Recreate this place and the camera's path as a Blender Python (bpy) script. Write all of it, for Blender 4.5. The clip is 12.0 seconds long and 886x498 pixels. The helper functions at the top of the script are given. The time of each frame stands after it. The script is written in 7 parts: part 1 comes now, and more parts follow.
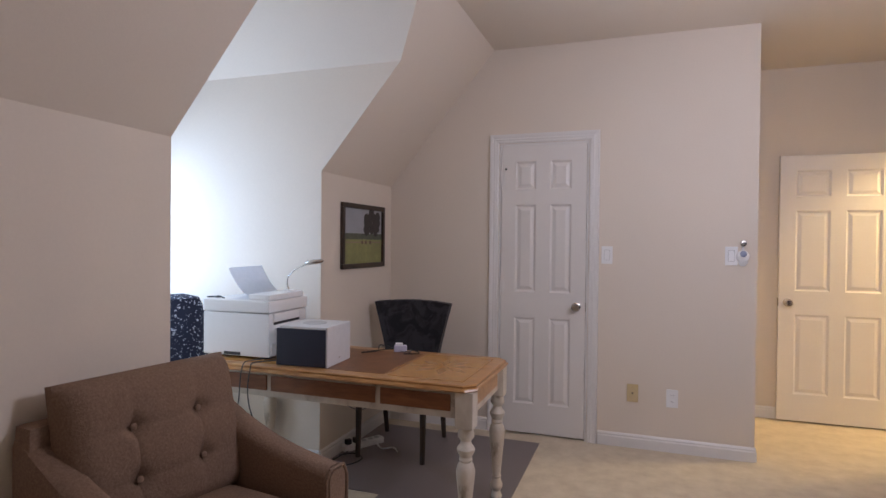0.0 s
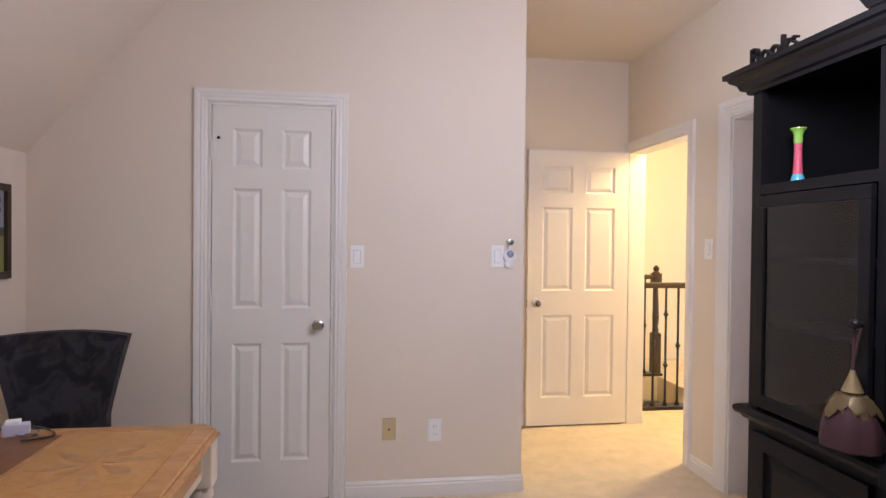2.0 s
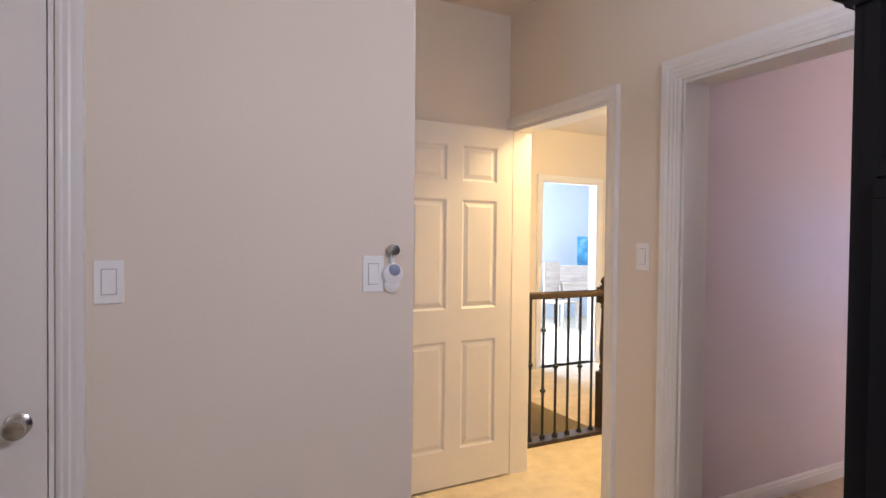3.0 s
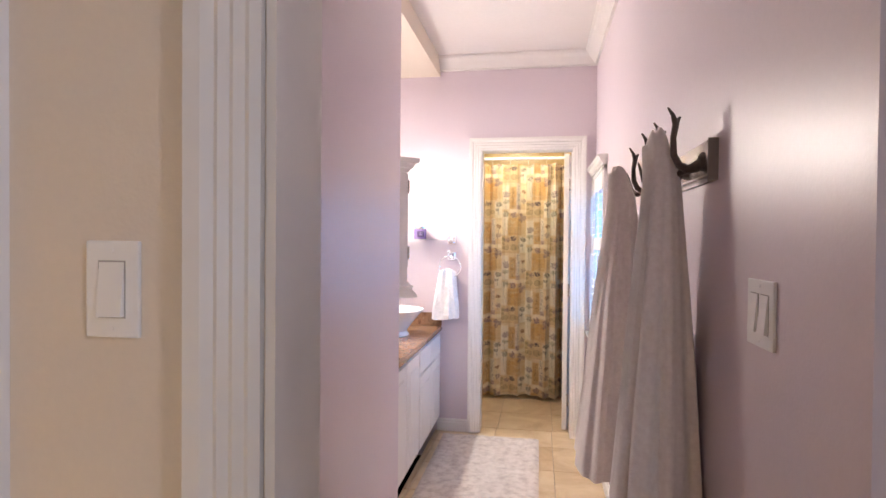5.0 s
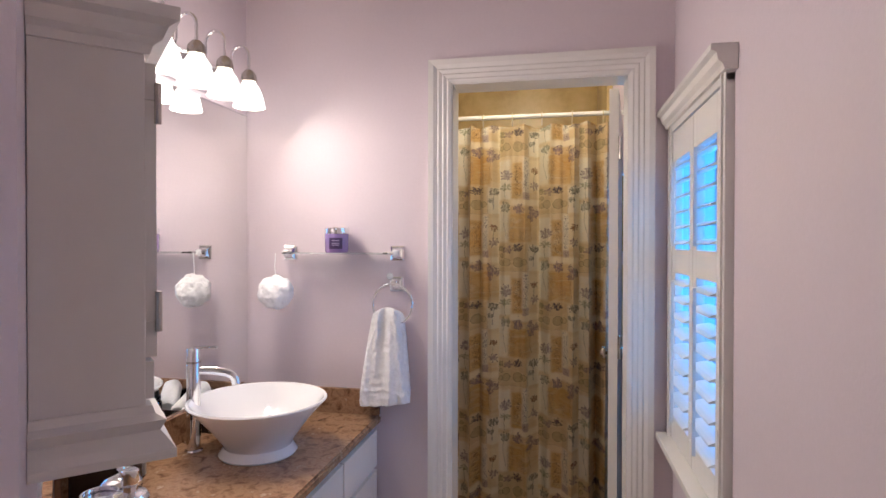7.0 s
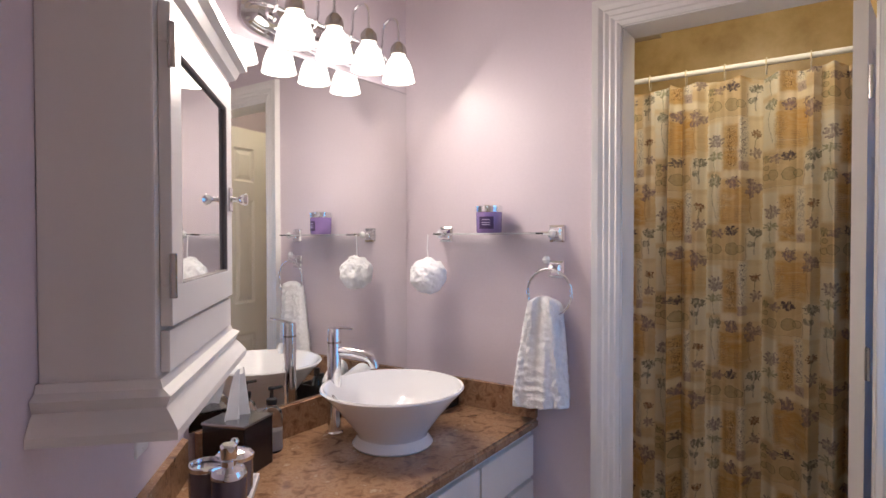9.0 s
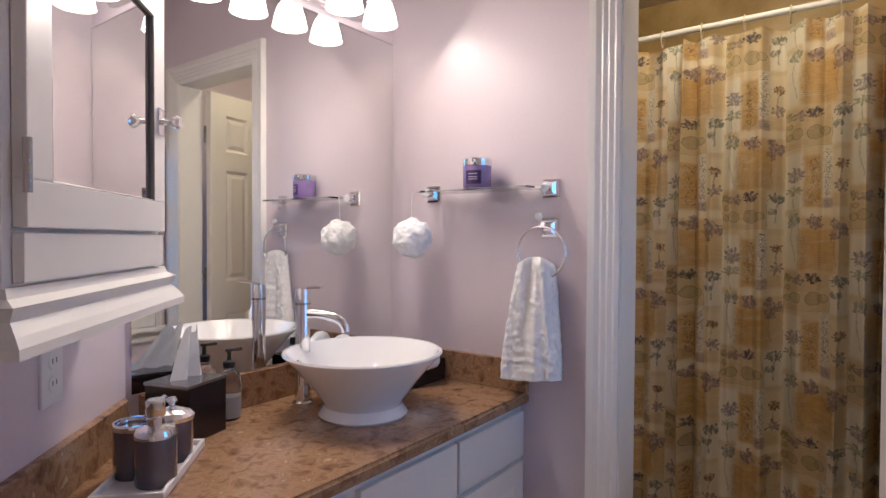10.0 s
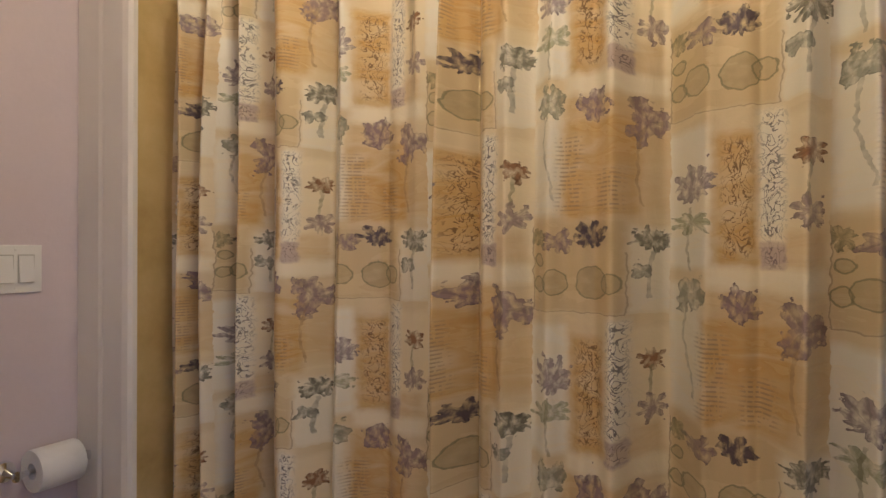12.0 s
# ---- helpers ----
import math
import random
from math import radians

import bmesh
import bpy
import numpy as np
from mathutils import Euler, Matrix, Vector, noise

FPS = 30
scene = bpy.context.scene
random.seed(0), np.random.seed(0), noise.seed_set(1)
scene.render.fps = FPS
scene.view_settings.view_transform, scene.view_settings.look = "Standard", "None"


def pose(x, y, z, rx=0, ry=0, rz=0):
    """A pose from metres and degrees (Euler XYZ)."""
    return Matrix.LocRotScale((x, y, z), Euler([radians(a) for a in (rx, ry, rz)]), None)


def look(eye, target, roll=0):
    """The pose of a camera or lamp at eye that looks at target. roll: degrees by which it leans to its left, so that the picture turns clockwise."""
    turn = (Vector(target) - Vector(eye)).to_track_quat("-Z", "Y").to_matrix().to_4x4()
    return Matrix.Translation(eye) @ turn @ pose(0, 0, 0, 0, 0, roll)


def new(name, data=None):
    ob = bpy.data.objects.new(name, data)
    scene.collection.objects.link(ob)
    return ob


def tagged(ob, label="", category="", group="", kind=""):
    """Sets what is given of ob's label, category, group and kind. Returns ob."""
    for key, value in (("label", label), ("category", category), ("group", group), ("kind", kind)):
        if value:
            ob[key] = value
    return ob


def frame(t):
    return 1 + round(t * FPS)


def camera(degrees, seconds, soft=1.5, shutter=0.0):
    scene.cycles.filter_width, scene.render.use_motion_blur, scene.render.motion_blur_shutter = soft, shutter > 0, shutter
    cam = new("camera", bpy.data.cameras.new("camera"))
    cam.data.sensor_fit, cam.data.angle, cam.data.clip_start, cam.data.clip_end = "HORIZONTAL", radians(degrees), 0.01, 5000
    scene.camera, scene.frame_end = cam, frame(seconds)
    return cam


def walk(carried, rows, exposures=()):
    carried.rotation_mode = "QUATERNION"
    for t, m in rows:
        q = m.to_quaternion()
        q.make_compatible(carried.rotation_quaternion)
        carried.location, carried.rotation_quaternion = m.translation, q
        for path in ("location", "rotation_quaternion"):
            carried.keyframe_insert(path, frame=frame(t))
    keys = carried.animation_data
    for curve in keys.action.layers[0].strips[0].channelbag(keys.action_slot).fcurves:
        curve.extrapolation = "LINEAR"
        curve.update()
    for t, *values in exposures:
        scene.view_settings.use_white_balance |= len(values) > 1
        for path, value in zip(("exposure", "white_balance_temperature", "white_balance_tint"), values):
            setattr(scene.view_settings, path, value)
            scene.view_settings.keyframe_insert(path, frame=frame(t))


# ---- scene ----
cam = camera(75.8, 12.0)
PATH = [
    (0, (0.157, 0.272, 1.351), (-0.503, 2.159, 1.328), 0.6),
    (0.5, (0.159, 0.301, 1.321), (-0.23, 2.263, 1.3), 0.6),
    (1, (0.151, 0.33, 1.32), (-0.039, 2.321, 1.301), 0.6),
    (1.5, (0.052, 0.664, 1.345), (0.07, 2.664, 1.321), 0.5),
    (2, (-0.024, 1.234, 1.362), (0.247, 3.215, 1.336), 0.6),
    (2.5, (-0.006, 1.873, 1.37), (0.626, 3.771, 1.342), 0.6),
    (3, (0.034, 2.479, 1.404), (0.949, 4.257, 1.367), 0.6),
    (3.5, (0.184, 2.943, 1.383), (1.579, 4.376, 1.348), 0.7),
    (3.7, (0.312, 3.124, 1.39), (1.842, 4.411, 1.356), 0.9),
    (5.3, (1.655, 3.827, 1.402), (3.643, 4.037, 1.371), 0.4),
    (5.5, (1.898, 3.845, 1.424), (3.891, 4.011, 1.392), 0.4),
    (6, (2.417, 3.842, 1.421), (4.413, 3.958, 1.391), 0.3),
    (6.5, (2.89, 3.809, 1.432), (4.882, 3.984, 1.401), 0.3),
    (7, (3.307, 3.796, 1.444), (5.268, 4.186, 1.424), 0.1),
    (7.5, (3.534, 3.737, 1.439), (5.415, 4.416, 1.425), -0.1),
    (7.7, (3.578, 3.711, 1.445), (5.424, 4.479, 1.429), -0.4),
    (9.3, (3.681, 3.636, 1.362), (5.299, 4.811, 1.321), 0.2),
    (9.5, (3.713, 3.646, 1.339), (5.318, 4.838, 1.296), 0.3),
    (10, (3.863, 3.633, 1.252), (5.469, 4.824, 1.214), 0.3),
    (10.5, (4.181, 3.669, 1.323), (5.879, 4.724, 1.256), 0.5),
    (11, (4.619, 3.648, 1.374), (6.432, 4.488, 1.297), 0.7),
    (11.5, (5.031, 3.672, 1.394), (6.876, 4.444, 1.316), 0.4),
    (12, (5.465, 3.777, 1.400), (7.229, 4.719, 1.392), 0.3),
]
walk(cam, [(t, look(eye, target, roll)) for t, eye, target, roll in PATH],
     exposures=[(0.0, 0.0), (0.5, 0.0), (1.5, 0.2), (2.0, 0.45), (2.5, 0.35), (3.0, 0.05), (3.5, -0.25), (3.7, -0.25), (5.3, 0.1), (5.5, 0.05), (6.0, -0.5), (6.5, -0.75), (7.5, -1.35), (9.5, -1.3), (10.5, -1.35), (11.5, -0.98), (12.0, -0.8)])

# ---- world and lights ----
world = bpy.data.worlds.new("world")
scene.world = world
world.use_nodes = True
_sky = world.node_tree.nodes.new("ShaderNodeTexSky")
_sky.sky_type = 'NISHITA'
_sky.sun_disc = False
_sky.sun_elevation = radians(35)
_sky.sun_rotation = radians(20)
_bg = world.node_tree.nodes["Background"]
world.node_tree.links.new(_sky.outputs[0], _bg.inputs[0])
_bg.inputs[1].default_value = 0.12
scene.view_settings.exposure = 0.0


def area_lamp(name, at, target, sx, sy, watts, colour):
    d = bpy.data.lights.new(name, 'AREA')
    d.shape, d.size, d.size_y, d.energy, d.color = 'RECTANGLE', sx, sy, watts, colour
    o = new(name, d)
    o.matrix_world = look(at, target)
    return o


def point_lamp(name, at, radius, watts, colour):
    d = bpy.data.lights.new(name, 'POINT')
    d.shadow_soft_size, d.energy, d.color = radius, watts, colour
    o = new(name, d)
    o.matrix_world = Matrix.Translation(at)
    return o


WARM, NEUTRAL, DAY, BULB, BLUE_DAY = (1.0, 0.78, 0.41), (0.80, 0.80, 1.0), (0.50, 0.68, 1.0), (1.0, 0.90, 0.82), (0.03, 0.36, 1.0)
# dormer window, office ceiling light, hall light, bath window, toilet room window and light
area_lamp("dormer_daylight", (-3.05, 2.66, 1.35), (0, 2.66, 1.2), 0.85, 1.2, 30, DAY)
point_lamp("office_lamp", (0.92, 2.30, 2.02), 0.14, 54, NEUTRAL)
point_lamp("hall_lamp", (2.75, 5.0, 2.42), 0.12, 88, WARM)
area_lamp("far_room_daylight", (3.9, 10.55, 1.4), (4.6, 8.0, 1.0), 1.3, 1.1, 360, DAY)
area_lamp("bath_daylight", (5.10, 3.20, 1.32), (5.1, 4.4, 1.2), 0.62, 1.0, 20, BLUE_DAY)
area_lamp("toilet_daylight", (6.62, 3.447, 1.35), (5.6, 3.447, 1.3), 0.085, 1.0, 10, BLUE_DAY)
point_lamp("toilet_lamp", (5.92, 4.05, 2.50), 0.08, 32, (1.0, 0.88, 0.62))
for i in range(4):
    area_lamp("vanity_bulb", (4.77 + 0.157 * i, 4.915, 1.985), (4.50 + 0.157 * i, 4.565, 1.66), 0.055, 0.055, 7.2, BULB)

# ---- materials ----
MATS = {}


def mat(name, colour, rough=0.6, metal=0.0, grain=0.06, scale=40.0, bump=0.0, bump_scale=200.0, stain=0.05, stain_scale=1.5, spec=0.5, coat=0.0, sheen=0.0):
    """A painted or plain surface with fine grain and broad stains."""
    if name in MATS:
        return MATS[name]
    m = bpy.data.materials.new(name)
    m.use_nodes = True
    nt = m.node_tree
    b = nt.nodes["Principled BSDF"]
    tc = nt.nodes.new("ShaderNodeTexCoord")
    n1 = nt.nodes.new("ShaderNodeTexNoise")
    n1.inputs["Scale"].default_value, n1.inputs["Detail"].default_value = scale, 4
    n2 = nt.nodes.new("ShaderNodeTexNoise")
    n2.inputs["Scale"].default_value, n2.inputs["Detail"].default_value = stain_scale, 3
    nt.links.new(tc.outputs["Object"], n1.inputs["Vector"])
    nt.links.new(tc.outputs["Object"], n2.inputs["Vector"])
    add = nt.nodes.new("ShaderNodeMath")
    add.operation = 'MULTIPLY_ADD'
    add.inputs[1].default_value, add.inputs[2].default_value = 2 * grain, 1 - grain - stain
    nt.links.new(n1.outputs[0], add.inputs[0])
    add2 = nt.nodes.new("ShaderNodeMath")
    add2.operation = 'MULTIPLY_ADD'
    add2.inputs[1].default_value = 2 * stain
    nt.links.new(n2.outputs[0], add2.inputs[0])
    nt.links.new(add.outputs[0], add2.inputs[2])
    mix = nt.nodes.new("ShaderNodeVectorMath")
    mix.operation = 'SCALE'
    mix.inputs[0].default_value = colour[:3]
    nt.links.new(add2.outputs[0], mix.inputs["Scale"])
    nt.links.new(mix.outputs[0], b.inputs["Base Color"])
    b.inputs["Roughness"].default_value = rough
    b.inputs["Metallic"].default_value = metal
    b.inputs["Specular IOR Level"].default_value = spec
    b.inputs["Coat Weight"].default_value = coat
    b.inputs["Sheen Weight"].default_value = sheen
    if bump:
        nb = nt.nodes.new("ShaderNodeTexNoise")
        nb.inputs["Scale"].default_value, nb.inputs["Detail"].default_value = bump_scale, 3
        nt.links.new(tc.outputs["Object"], nb.inputs["Vector"])
        bp = nt.nodes.new("ShaderNodeBump")
        bp.inputs["Strength"].default_value, bp.inputs["Distance"].default_value = bump, 0.004
        nt.links.new(nb.outputs[0], bp.inputs["Height"])
        nt.links.new(bp.outputs[0], b.inputs["Normal"])
    MATS[name] = m
    return m


def ramp_mat(name, stops, scale=6.0, detail=8.0, rough=0.4, bump=0.1, stretch=(1, 1, 1), distortion=0.0, vor=0.0, spec=0.5, per_object=False, metal=0.0):
    """Colour from a noise through a ramp: stone, wood, carpet, print."""
    if name in MATS:
        return MATS[name]
    m = bpy.data.materials.new(name)
    m.use_nodes = True
    nt = m.node_tree
    b = nt.nodes["Principled BSDF"]
    tc = nt.nodes.new("ShaderNodeTexCoord")
    mp = nt.nodes.new("ShaderNodeMapping")
    mp.inputs["Scale"].default_value = stretch
    nt.links.new(tc.outputs["Object"], mp.inputs["Vector"])
    if per_object:
        info = nt.nodes.new("ShaderNodeObjectInfo")
        mul = nt.nodes.new("ShaderNodeMath")
        mul.operation = 'MULTIPLY'
        mul.inputs[1].default_value = 37.0
        nt.links.new(info.outputs["Random"], mul.inputs[0])
        cmb = nt.nodes.new("ShaderNodeCombineXYZ")
        nt.links.new(mul.outputs[0], cmb.inputs[0])
        nt.links.new(mul.outputs[0], cmb.inputs[1])
        nt.links.new(cmb.outputs[0], mp.inputs["Location"])
    n = nt.nodes.new("ShaderNodeTexNoise")
    n.inputs["Scale"].default_value, n.inputs["Detail"].default_value, n.inputs["Distortion"].default_value = scale, detail, distortion
    n.inputs["Roughness"].default_value = 0.62
    nt.links.new(mp.outputs[0], n.inputs["Vector"])
    cr = nt.nodes.new("ShaderNodeValToRGB")
    while len(cr.color_ramp.elements) < len(stops):
        cr.color_ramp.elements.new(0.5)
    for e, (p, c) in zip(cr.color_ramp.elements, stops):
        e.position, e.color = p, (*c, 1)
    src = n.outputs[0]
    if vor:
        v = nt.nodes.new("ShaderNodeTexVoronoi")
        v.inputs["Scale"].default_value = vor
        nt.links.new(mp.outputs[0], v.inputs["Vector"])
        sep = nt.nodes.new("ShaderNodeSeparateColor")
        nt.links.new(v.outputs["Color"], sep.inputs[0])
        mx = nt.nodes.new("ShaderNodeMath")
        mx.operation = 'MULTIPLY_ADD'
        mx.inputs[1].default_value = 0.35
        nt.links.new(sep.outputs[0], mx.inputs[0])
        mb = nt.nodes.new("ShaderNodeMath")
        mb.operation = 'MULTIPLY_ADD'
        mb.inputs[1].default_value, mb.inputs[2].default_value = 0.9, -0.12
        nt.links.new(n.outputs[0], mb.inputs[0])
        nt.links.new(mb.outputs[0], mx.inputs[2])
        src = mx.outputs[0]
    nt.links.new(src, cr.inputs[0])
    nt.links.new(cr.outputs[0], b.inputs["Base Color"])
    b.inputs["Roughness"].default_value = rough
    b.inputs["Specular IOR Level"].default_value = spec
    b.inputs["Metallic"].default_value = metal
    if bump:
        bp = nt.nodes.new("ShaderNodeBump")
        bp.inputs["Strength"].default_value, bp.inputs["Distance"].default_value = bump, 0.004
        nt.links.new(src, bp.inputs["Height"])
        nt.links.new(bp.outputs[0], b.inputs["Normal"])
    MATS[name] = m
    return m


def glass_mat(name, colour=(1, 1, 1), rough=0.0, ior=1.45):
    m = bpy.data.materials.new(name)
    m.use_nodes = True
    b = m.node_tree.nodes["Principled BSDF"]
    b.inputs["Base Color"].default_value = (*colour, 1)
    b.inputs["Transmission Weight"].default_value = 1
    b.inputs["Roughness"].default_value = rough
    b.inputs["IOR"].default_value = ior
    return m


def glow_mat(name, colour, strength):
    m = bpy.data.materials.new(name)
    m.use_nodes = True
    b = m.node_tree.nodes["Principled BSDF"]
    b.inputs["Base Color"].default_value = (*colour, 1)
    b.inputs["Emission Color"].default_value = (*colour, 1)
    b.inputs["Emission Strength"].default_value = strength
    return m


CREAM = mat("cream_wall_paint", (0.765, 0.675, 0.572), 0.75, grain=0.03, scale=90, bump=0.10, bump_scale=160, stain=0.03)
LILAC = mat("lilac_wall_paint", (0.70, 0.608, 0.655), 0.36, grain=0.03, scale=90, bump=0.10, bump_scale=160, stain=0.03)
TRIM = mat("white_trim_paint", (0.80, 0.77, 0.74), 0.35, grain=0.02, scale=30, stain=0.03)
DOOR_PAINT = mat("white_door_paint", (0.79, 0.75, 0.71), 0.4, grain=0.02, scale=60, stain=0.03, bump=0.03, bump_scale=90)
BATH_CEIL = mat("white_ceiling_paint", (0.80, 0.76, 0.74), 0.8, grain=0.03, bump=0.1)
CARPET = ramp_mat("beige_carpet", [(0.2, (0.52, 0.43, 0.32)), (0.5, (0.63, 0.54, 0.41)), (0.8, (0.72, 0.63, 0.49))], 9, 12, 0.95, 0.8, spec=0.1)
BLACK_WOOD = mat("black_painted_wood", (0.007, 0.0065, 0.007), 0.34, grain=0.2, scale=60, stain=0.2, stain_scale=4, spec=0.18)
DARK_WOOD = ramp_mat("dark_stained_wood", [(0.3, (0.02, 0.012, 0.008)), (0.7, (0.06, 0.035, 0.02))], 8, 6, 0.35, 0.05, stretch=(6, 6, 1))
CHROME = mat("polished_chrome", (0.85, 0.86, 0.88), 0.08, 1.0, grain=0.01, stain=0.01)
NICKEL = mat("brushed_nickel", (0.52, 0.49, 0.45), 0.25, 1.0, grain=0.03, stain=0.03)
PLASTIC_WHITE = mat("white_plastic", (0.87, 0.86, 0.85), 0.35, grain=0.02, stain=0.02)
PORCELAIN = mat("white_porcelain", (0.86, 0.85, 0.86), 0.08, grain=0.005, stain=0.01, coat=0.5)

# ---- shaping helpers ----


def thing(name, label, category, at=(0, 0, 0), rz=0.0, group="", kind=""):
    o = new(name)
    o.empty_display_size = 0.1
    o.matrix_world = pose(*at, 0, 0, rz)
    return tagged(o, label, category, group, kind)


def mesh_of(bm, material, name, smooth=False):
    bmesh.ops.recalc_face_normals(bm, faces=bm.faces)
    me = bpy.data.meshes.new(name)
    bm.to_mesh(me)
    bm.free()
    for f in me.polygons:
        f.use_smooth = bool(smooth)
    if smooth and smooth != 'all':
        me.set_sharp_from_angle(angle=radians(40))
    me.materials.append(material)
    return me


def part(name, bm, material, parent=None, label="", smooth=False, m=None):
    o = new(name, mesh_of(bm, material, name, smooth))
    if m is not None:
        o.matrix_basis = m
    if parent is not None:
        o.parent = parent
    return tagged(o, label)


def solo(name, bm, material, label, category, at=(0, 0, 0), rz=0.0, group="", kind="", smooth=False):
    o = new(name, mesh_of(bm, material, name, smooth))
    o.matrix_world = pose(*at, 0, 0, rz)
    return tagged(o, label, category, group, kind)


def box(bm, x0, x1, y0, y1, z0, z1, bev=0.0, seg=2):
    vs = [bm.verts.new((x, y, z)) for x in (x0, x1) for y in (y0, y1) for z in (z0, z1)]
    fs = [bm.faces.new([vs[i] for i in q]) for q in ((0, 1, 3, 2), (4, 6, 7, 5), (0, 4, 5, 1), (2, 3, 7, 6), (0, 2, 6, 4), (1, 5, 7, 3))]
    if bev:
        es = {e for f in fs for e in f.edges}
        bmesh.ops.bevel(bm, geom=list(es), offset=bev, segments=seg, affect='EDGES', profile=0.7)
    return bm


def B(x0, x1, y0, y1, z0, z1, bev=0.0, seg=2):
    return box(bmesh.new(), x0, x1, y0, y1, z0, z1, bev, seg)


def lathe(profile, seg=24, bm=None, m=None):
    """A turned solid about z from (radius, height) pairs."""
    bm = bm or bmesh.new()
    rings = []
    for r, z in profile:
        if r < 1e-5:
            rings.append([bm.verts.new((0, 0, z))])
        else:
            rings.append([bm.verts.new((r * math.cos(2 * math.pi * i / seg), r * math.sin(2 * math.pi * i / seg), z)) for i in range(seg)])
    for a, b in zip(rings, rings[1:]):
        for i in range(seg):
            j = (i + 1) % seg
            q = [a[i % len(a)], a[j % len(a)], b[j % len(b)], b[i % len(b)]]
            q = list(dict.fromkeys(q))
            if len(q) > 2:
                bm.faces.new(q)
    for r in (rings[0], rings[-1]):
        if len(r) > 2:
            bm.faces.new(r)
    if m is not None:
        bmesh.ops.transform(bm, matrix=m, verts=[v for ring in rings for v in ring])
    return bm


def tube(points, radius, seg=10, bm=None, closed=False):
    """A round rod along points; radius is one number or one for each point."""
    bm = bm or bmesh.new()
    pts = [Vector(p) for p in points]
    n = len(pts)
    rad = radius if isinstance(radius, (list, tuple)) else [radius] * n
    rings, up = [], None
    for i, p in enumerate(pts):
        if closed:
            d = (pts[(i + 1) % n] - pts[i - 1]).normalized()
        else:
            d = (pts[min(i + 1, n - 1)] - pts[max(i - 1, 0)]).normalized()
        if up is None:
            up = d.orthogonal().normalized()
        up = (up - d * up.dot(d)).normalized()
        side = d.cross(up)
        rings.append([bm.verts.new(p + rad[i] * (math.cos(2 * math.pi * k / seg) * up + math.sin(2 * math.pi * k / seg) * side)) for k in range(seg)])
    pairs = list(zip(rings, rings[1:])) + ([(rings[-1], rings[0])] if closed else [])
    for a, b in pairs:
        for k in range(seg):
            bm.faces.new([a[k], a[(k + 1) % seg], b[(k + 1) % seg], b[k]])
    if not closed:
        bm.faces.new(rings[0][::-1])
        bm.faces.new(rings[-1])
    return bm


def sweep(profile, a, b, out, up=(0, 0, 1), bm=None):
    """A moulding: the profile's (out, up) pairs drawn from a to b."""
    bm = bm or bmesh.new()
    a, b, o, u = Vector(a), Vector(b), Vector(out), Vector(up)
    r0 = [bm.verts.new(a + o * p + u * q) for p, q in profile]
    r1 = [bm.verts.new(b + o * p + u * q) for p, q in profile]
    n = len(profile)
    for i in range(n):
        bm.faces.new([r0[i], r0[(i + 1) % n], r1[(i + 1) % n], r1[i]])
    bm.faces.new(r0[::-1])
    bm.faces.new(r1)
    return bm


def slab(axis, p0, p1, u0, u1, z0, z1, holes=()):
    """A wall across axis between p0 and p1, from u0 to u1 and z0 to z1, with holes (u0, u1, z0, z1) through it."""
    bm = bmesh.new()
    us = sorted({u0, u1, *[h[0] for h in holes], *[h[1] for h in holes]})
    zs = sorted({z0, z1, *[h[2] for h in holes], *[h[3] for h in holes]})
    solid = {}
    for i in range(len(us) - 1):
        for j in range(len(zs) - 1):
            cu, cz = (us[i] + us[i + 1]) / 2, (zs[j] + zs[j + 1]) / 2
            solid[i, j] = not any(h[0] < cu < h[1] and h[2] < cz < h[3] for h in holes)
    made = {}

    def v(p, u, z):
        k = (p, u, z)
        if k not in made:
            made[k] = bm.verts.new((p, u, z) if axis == 'x' else (u, p, z))
        return made[k]
    for (i, j), s in solid.items():
        if not s:
            continue
        a, b, c, d = us[i], us[i + 1], zs[j], zs[j + 1]
        for p in (p0, p1):
            bm.faces.new([v(p, a, c), v(p, b, c), v(p, b, d), v(p, a, d)])
        for di, dj, e in ((-1, 0, ((a, c), (a, d))), (1, 0, ((b, c), (b, d))), (0, -1, ((a, c), (b, c))), (0, 1, ((a, d), (b, d)))):
            if not solid.get((i + di, j + dj), False):
                (ua, za), (ub, zb) = e
                bm.faces.new([v(p0, ua, za), v(p0, ub, zb), v(p1, ub, zb), v(p1, ua, za)])
    return bm


def setting(name, bm, material, label="", category=""):
    return solo(name, bm, material, label, category, kind="structure")


def prism(pts, axis, a, b, bm=None):
    """A flat outline (pairs) drawn out along axis from a to b."""
    bm = bm or bmesh.new()

    def at(p, w):
        return (w, p[0], p[1]) if axis == 'x' else ((p[0], w, p[1]) if axis == 'y' else (p[0], p[1], w))
    r0 = [bm.verts.new(at(p, a)) for p in pts]
    r1 = [bm.verts.new(at(p, b)) for p in pts]
    n = len(pts)
    for i in range(n):
        bm.faces.new([r0[i], r0[(i + 1) % n], r1[(i + 1) % n], r1[i]])
    bm.faces.new(r0[::-1])
    bm.faces.new(r1)
    return bm

# ---- the large structure ----
CEIL, KNEE_X, KNEE_Z, SLOPE_X = 2.73, -1.66, 1.77, -0.86
NORTH, EAST, CORNER, BACK = 4.255, 1.945, 0.835, 5.335
DORM0, DORM1, DORM_Z, DORM_W = 2.098, 3.25, 2.38, -3.12
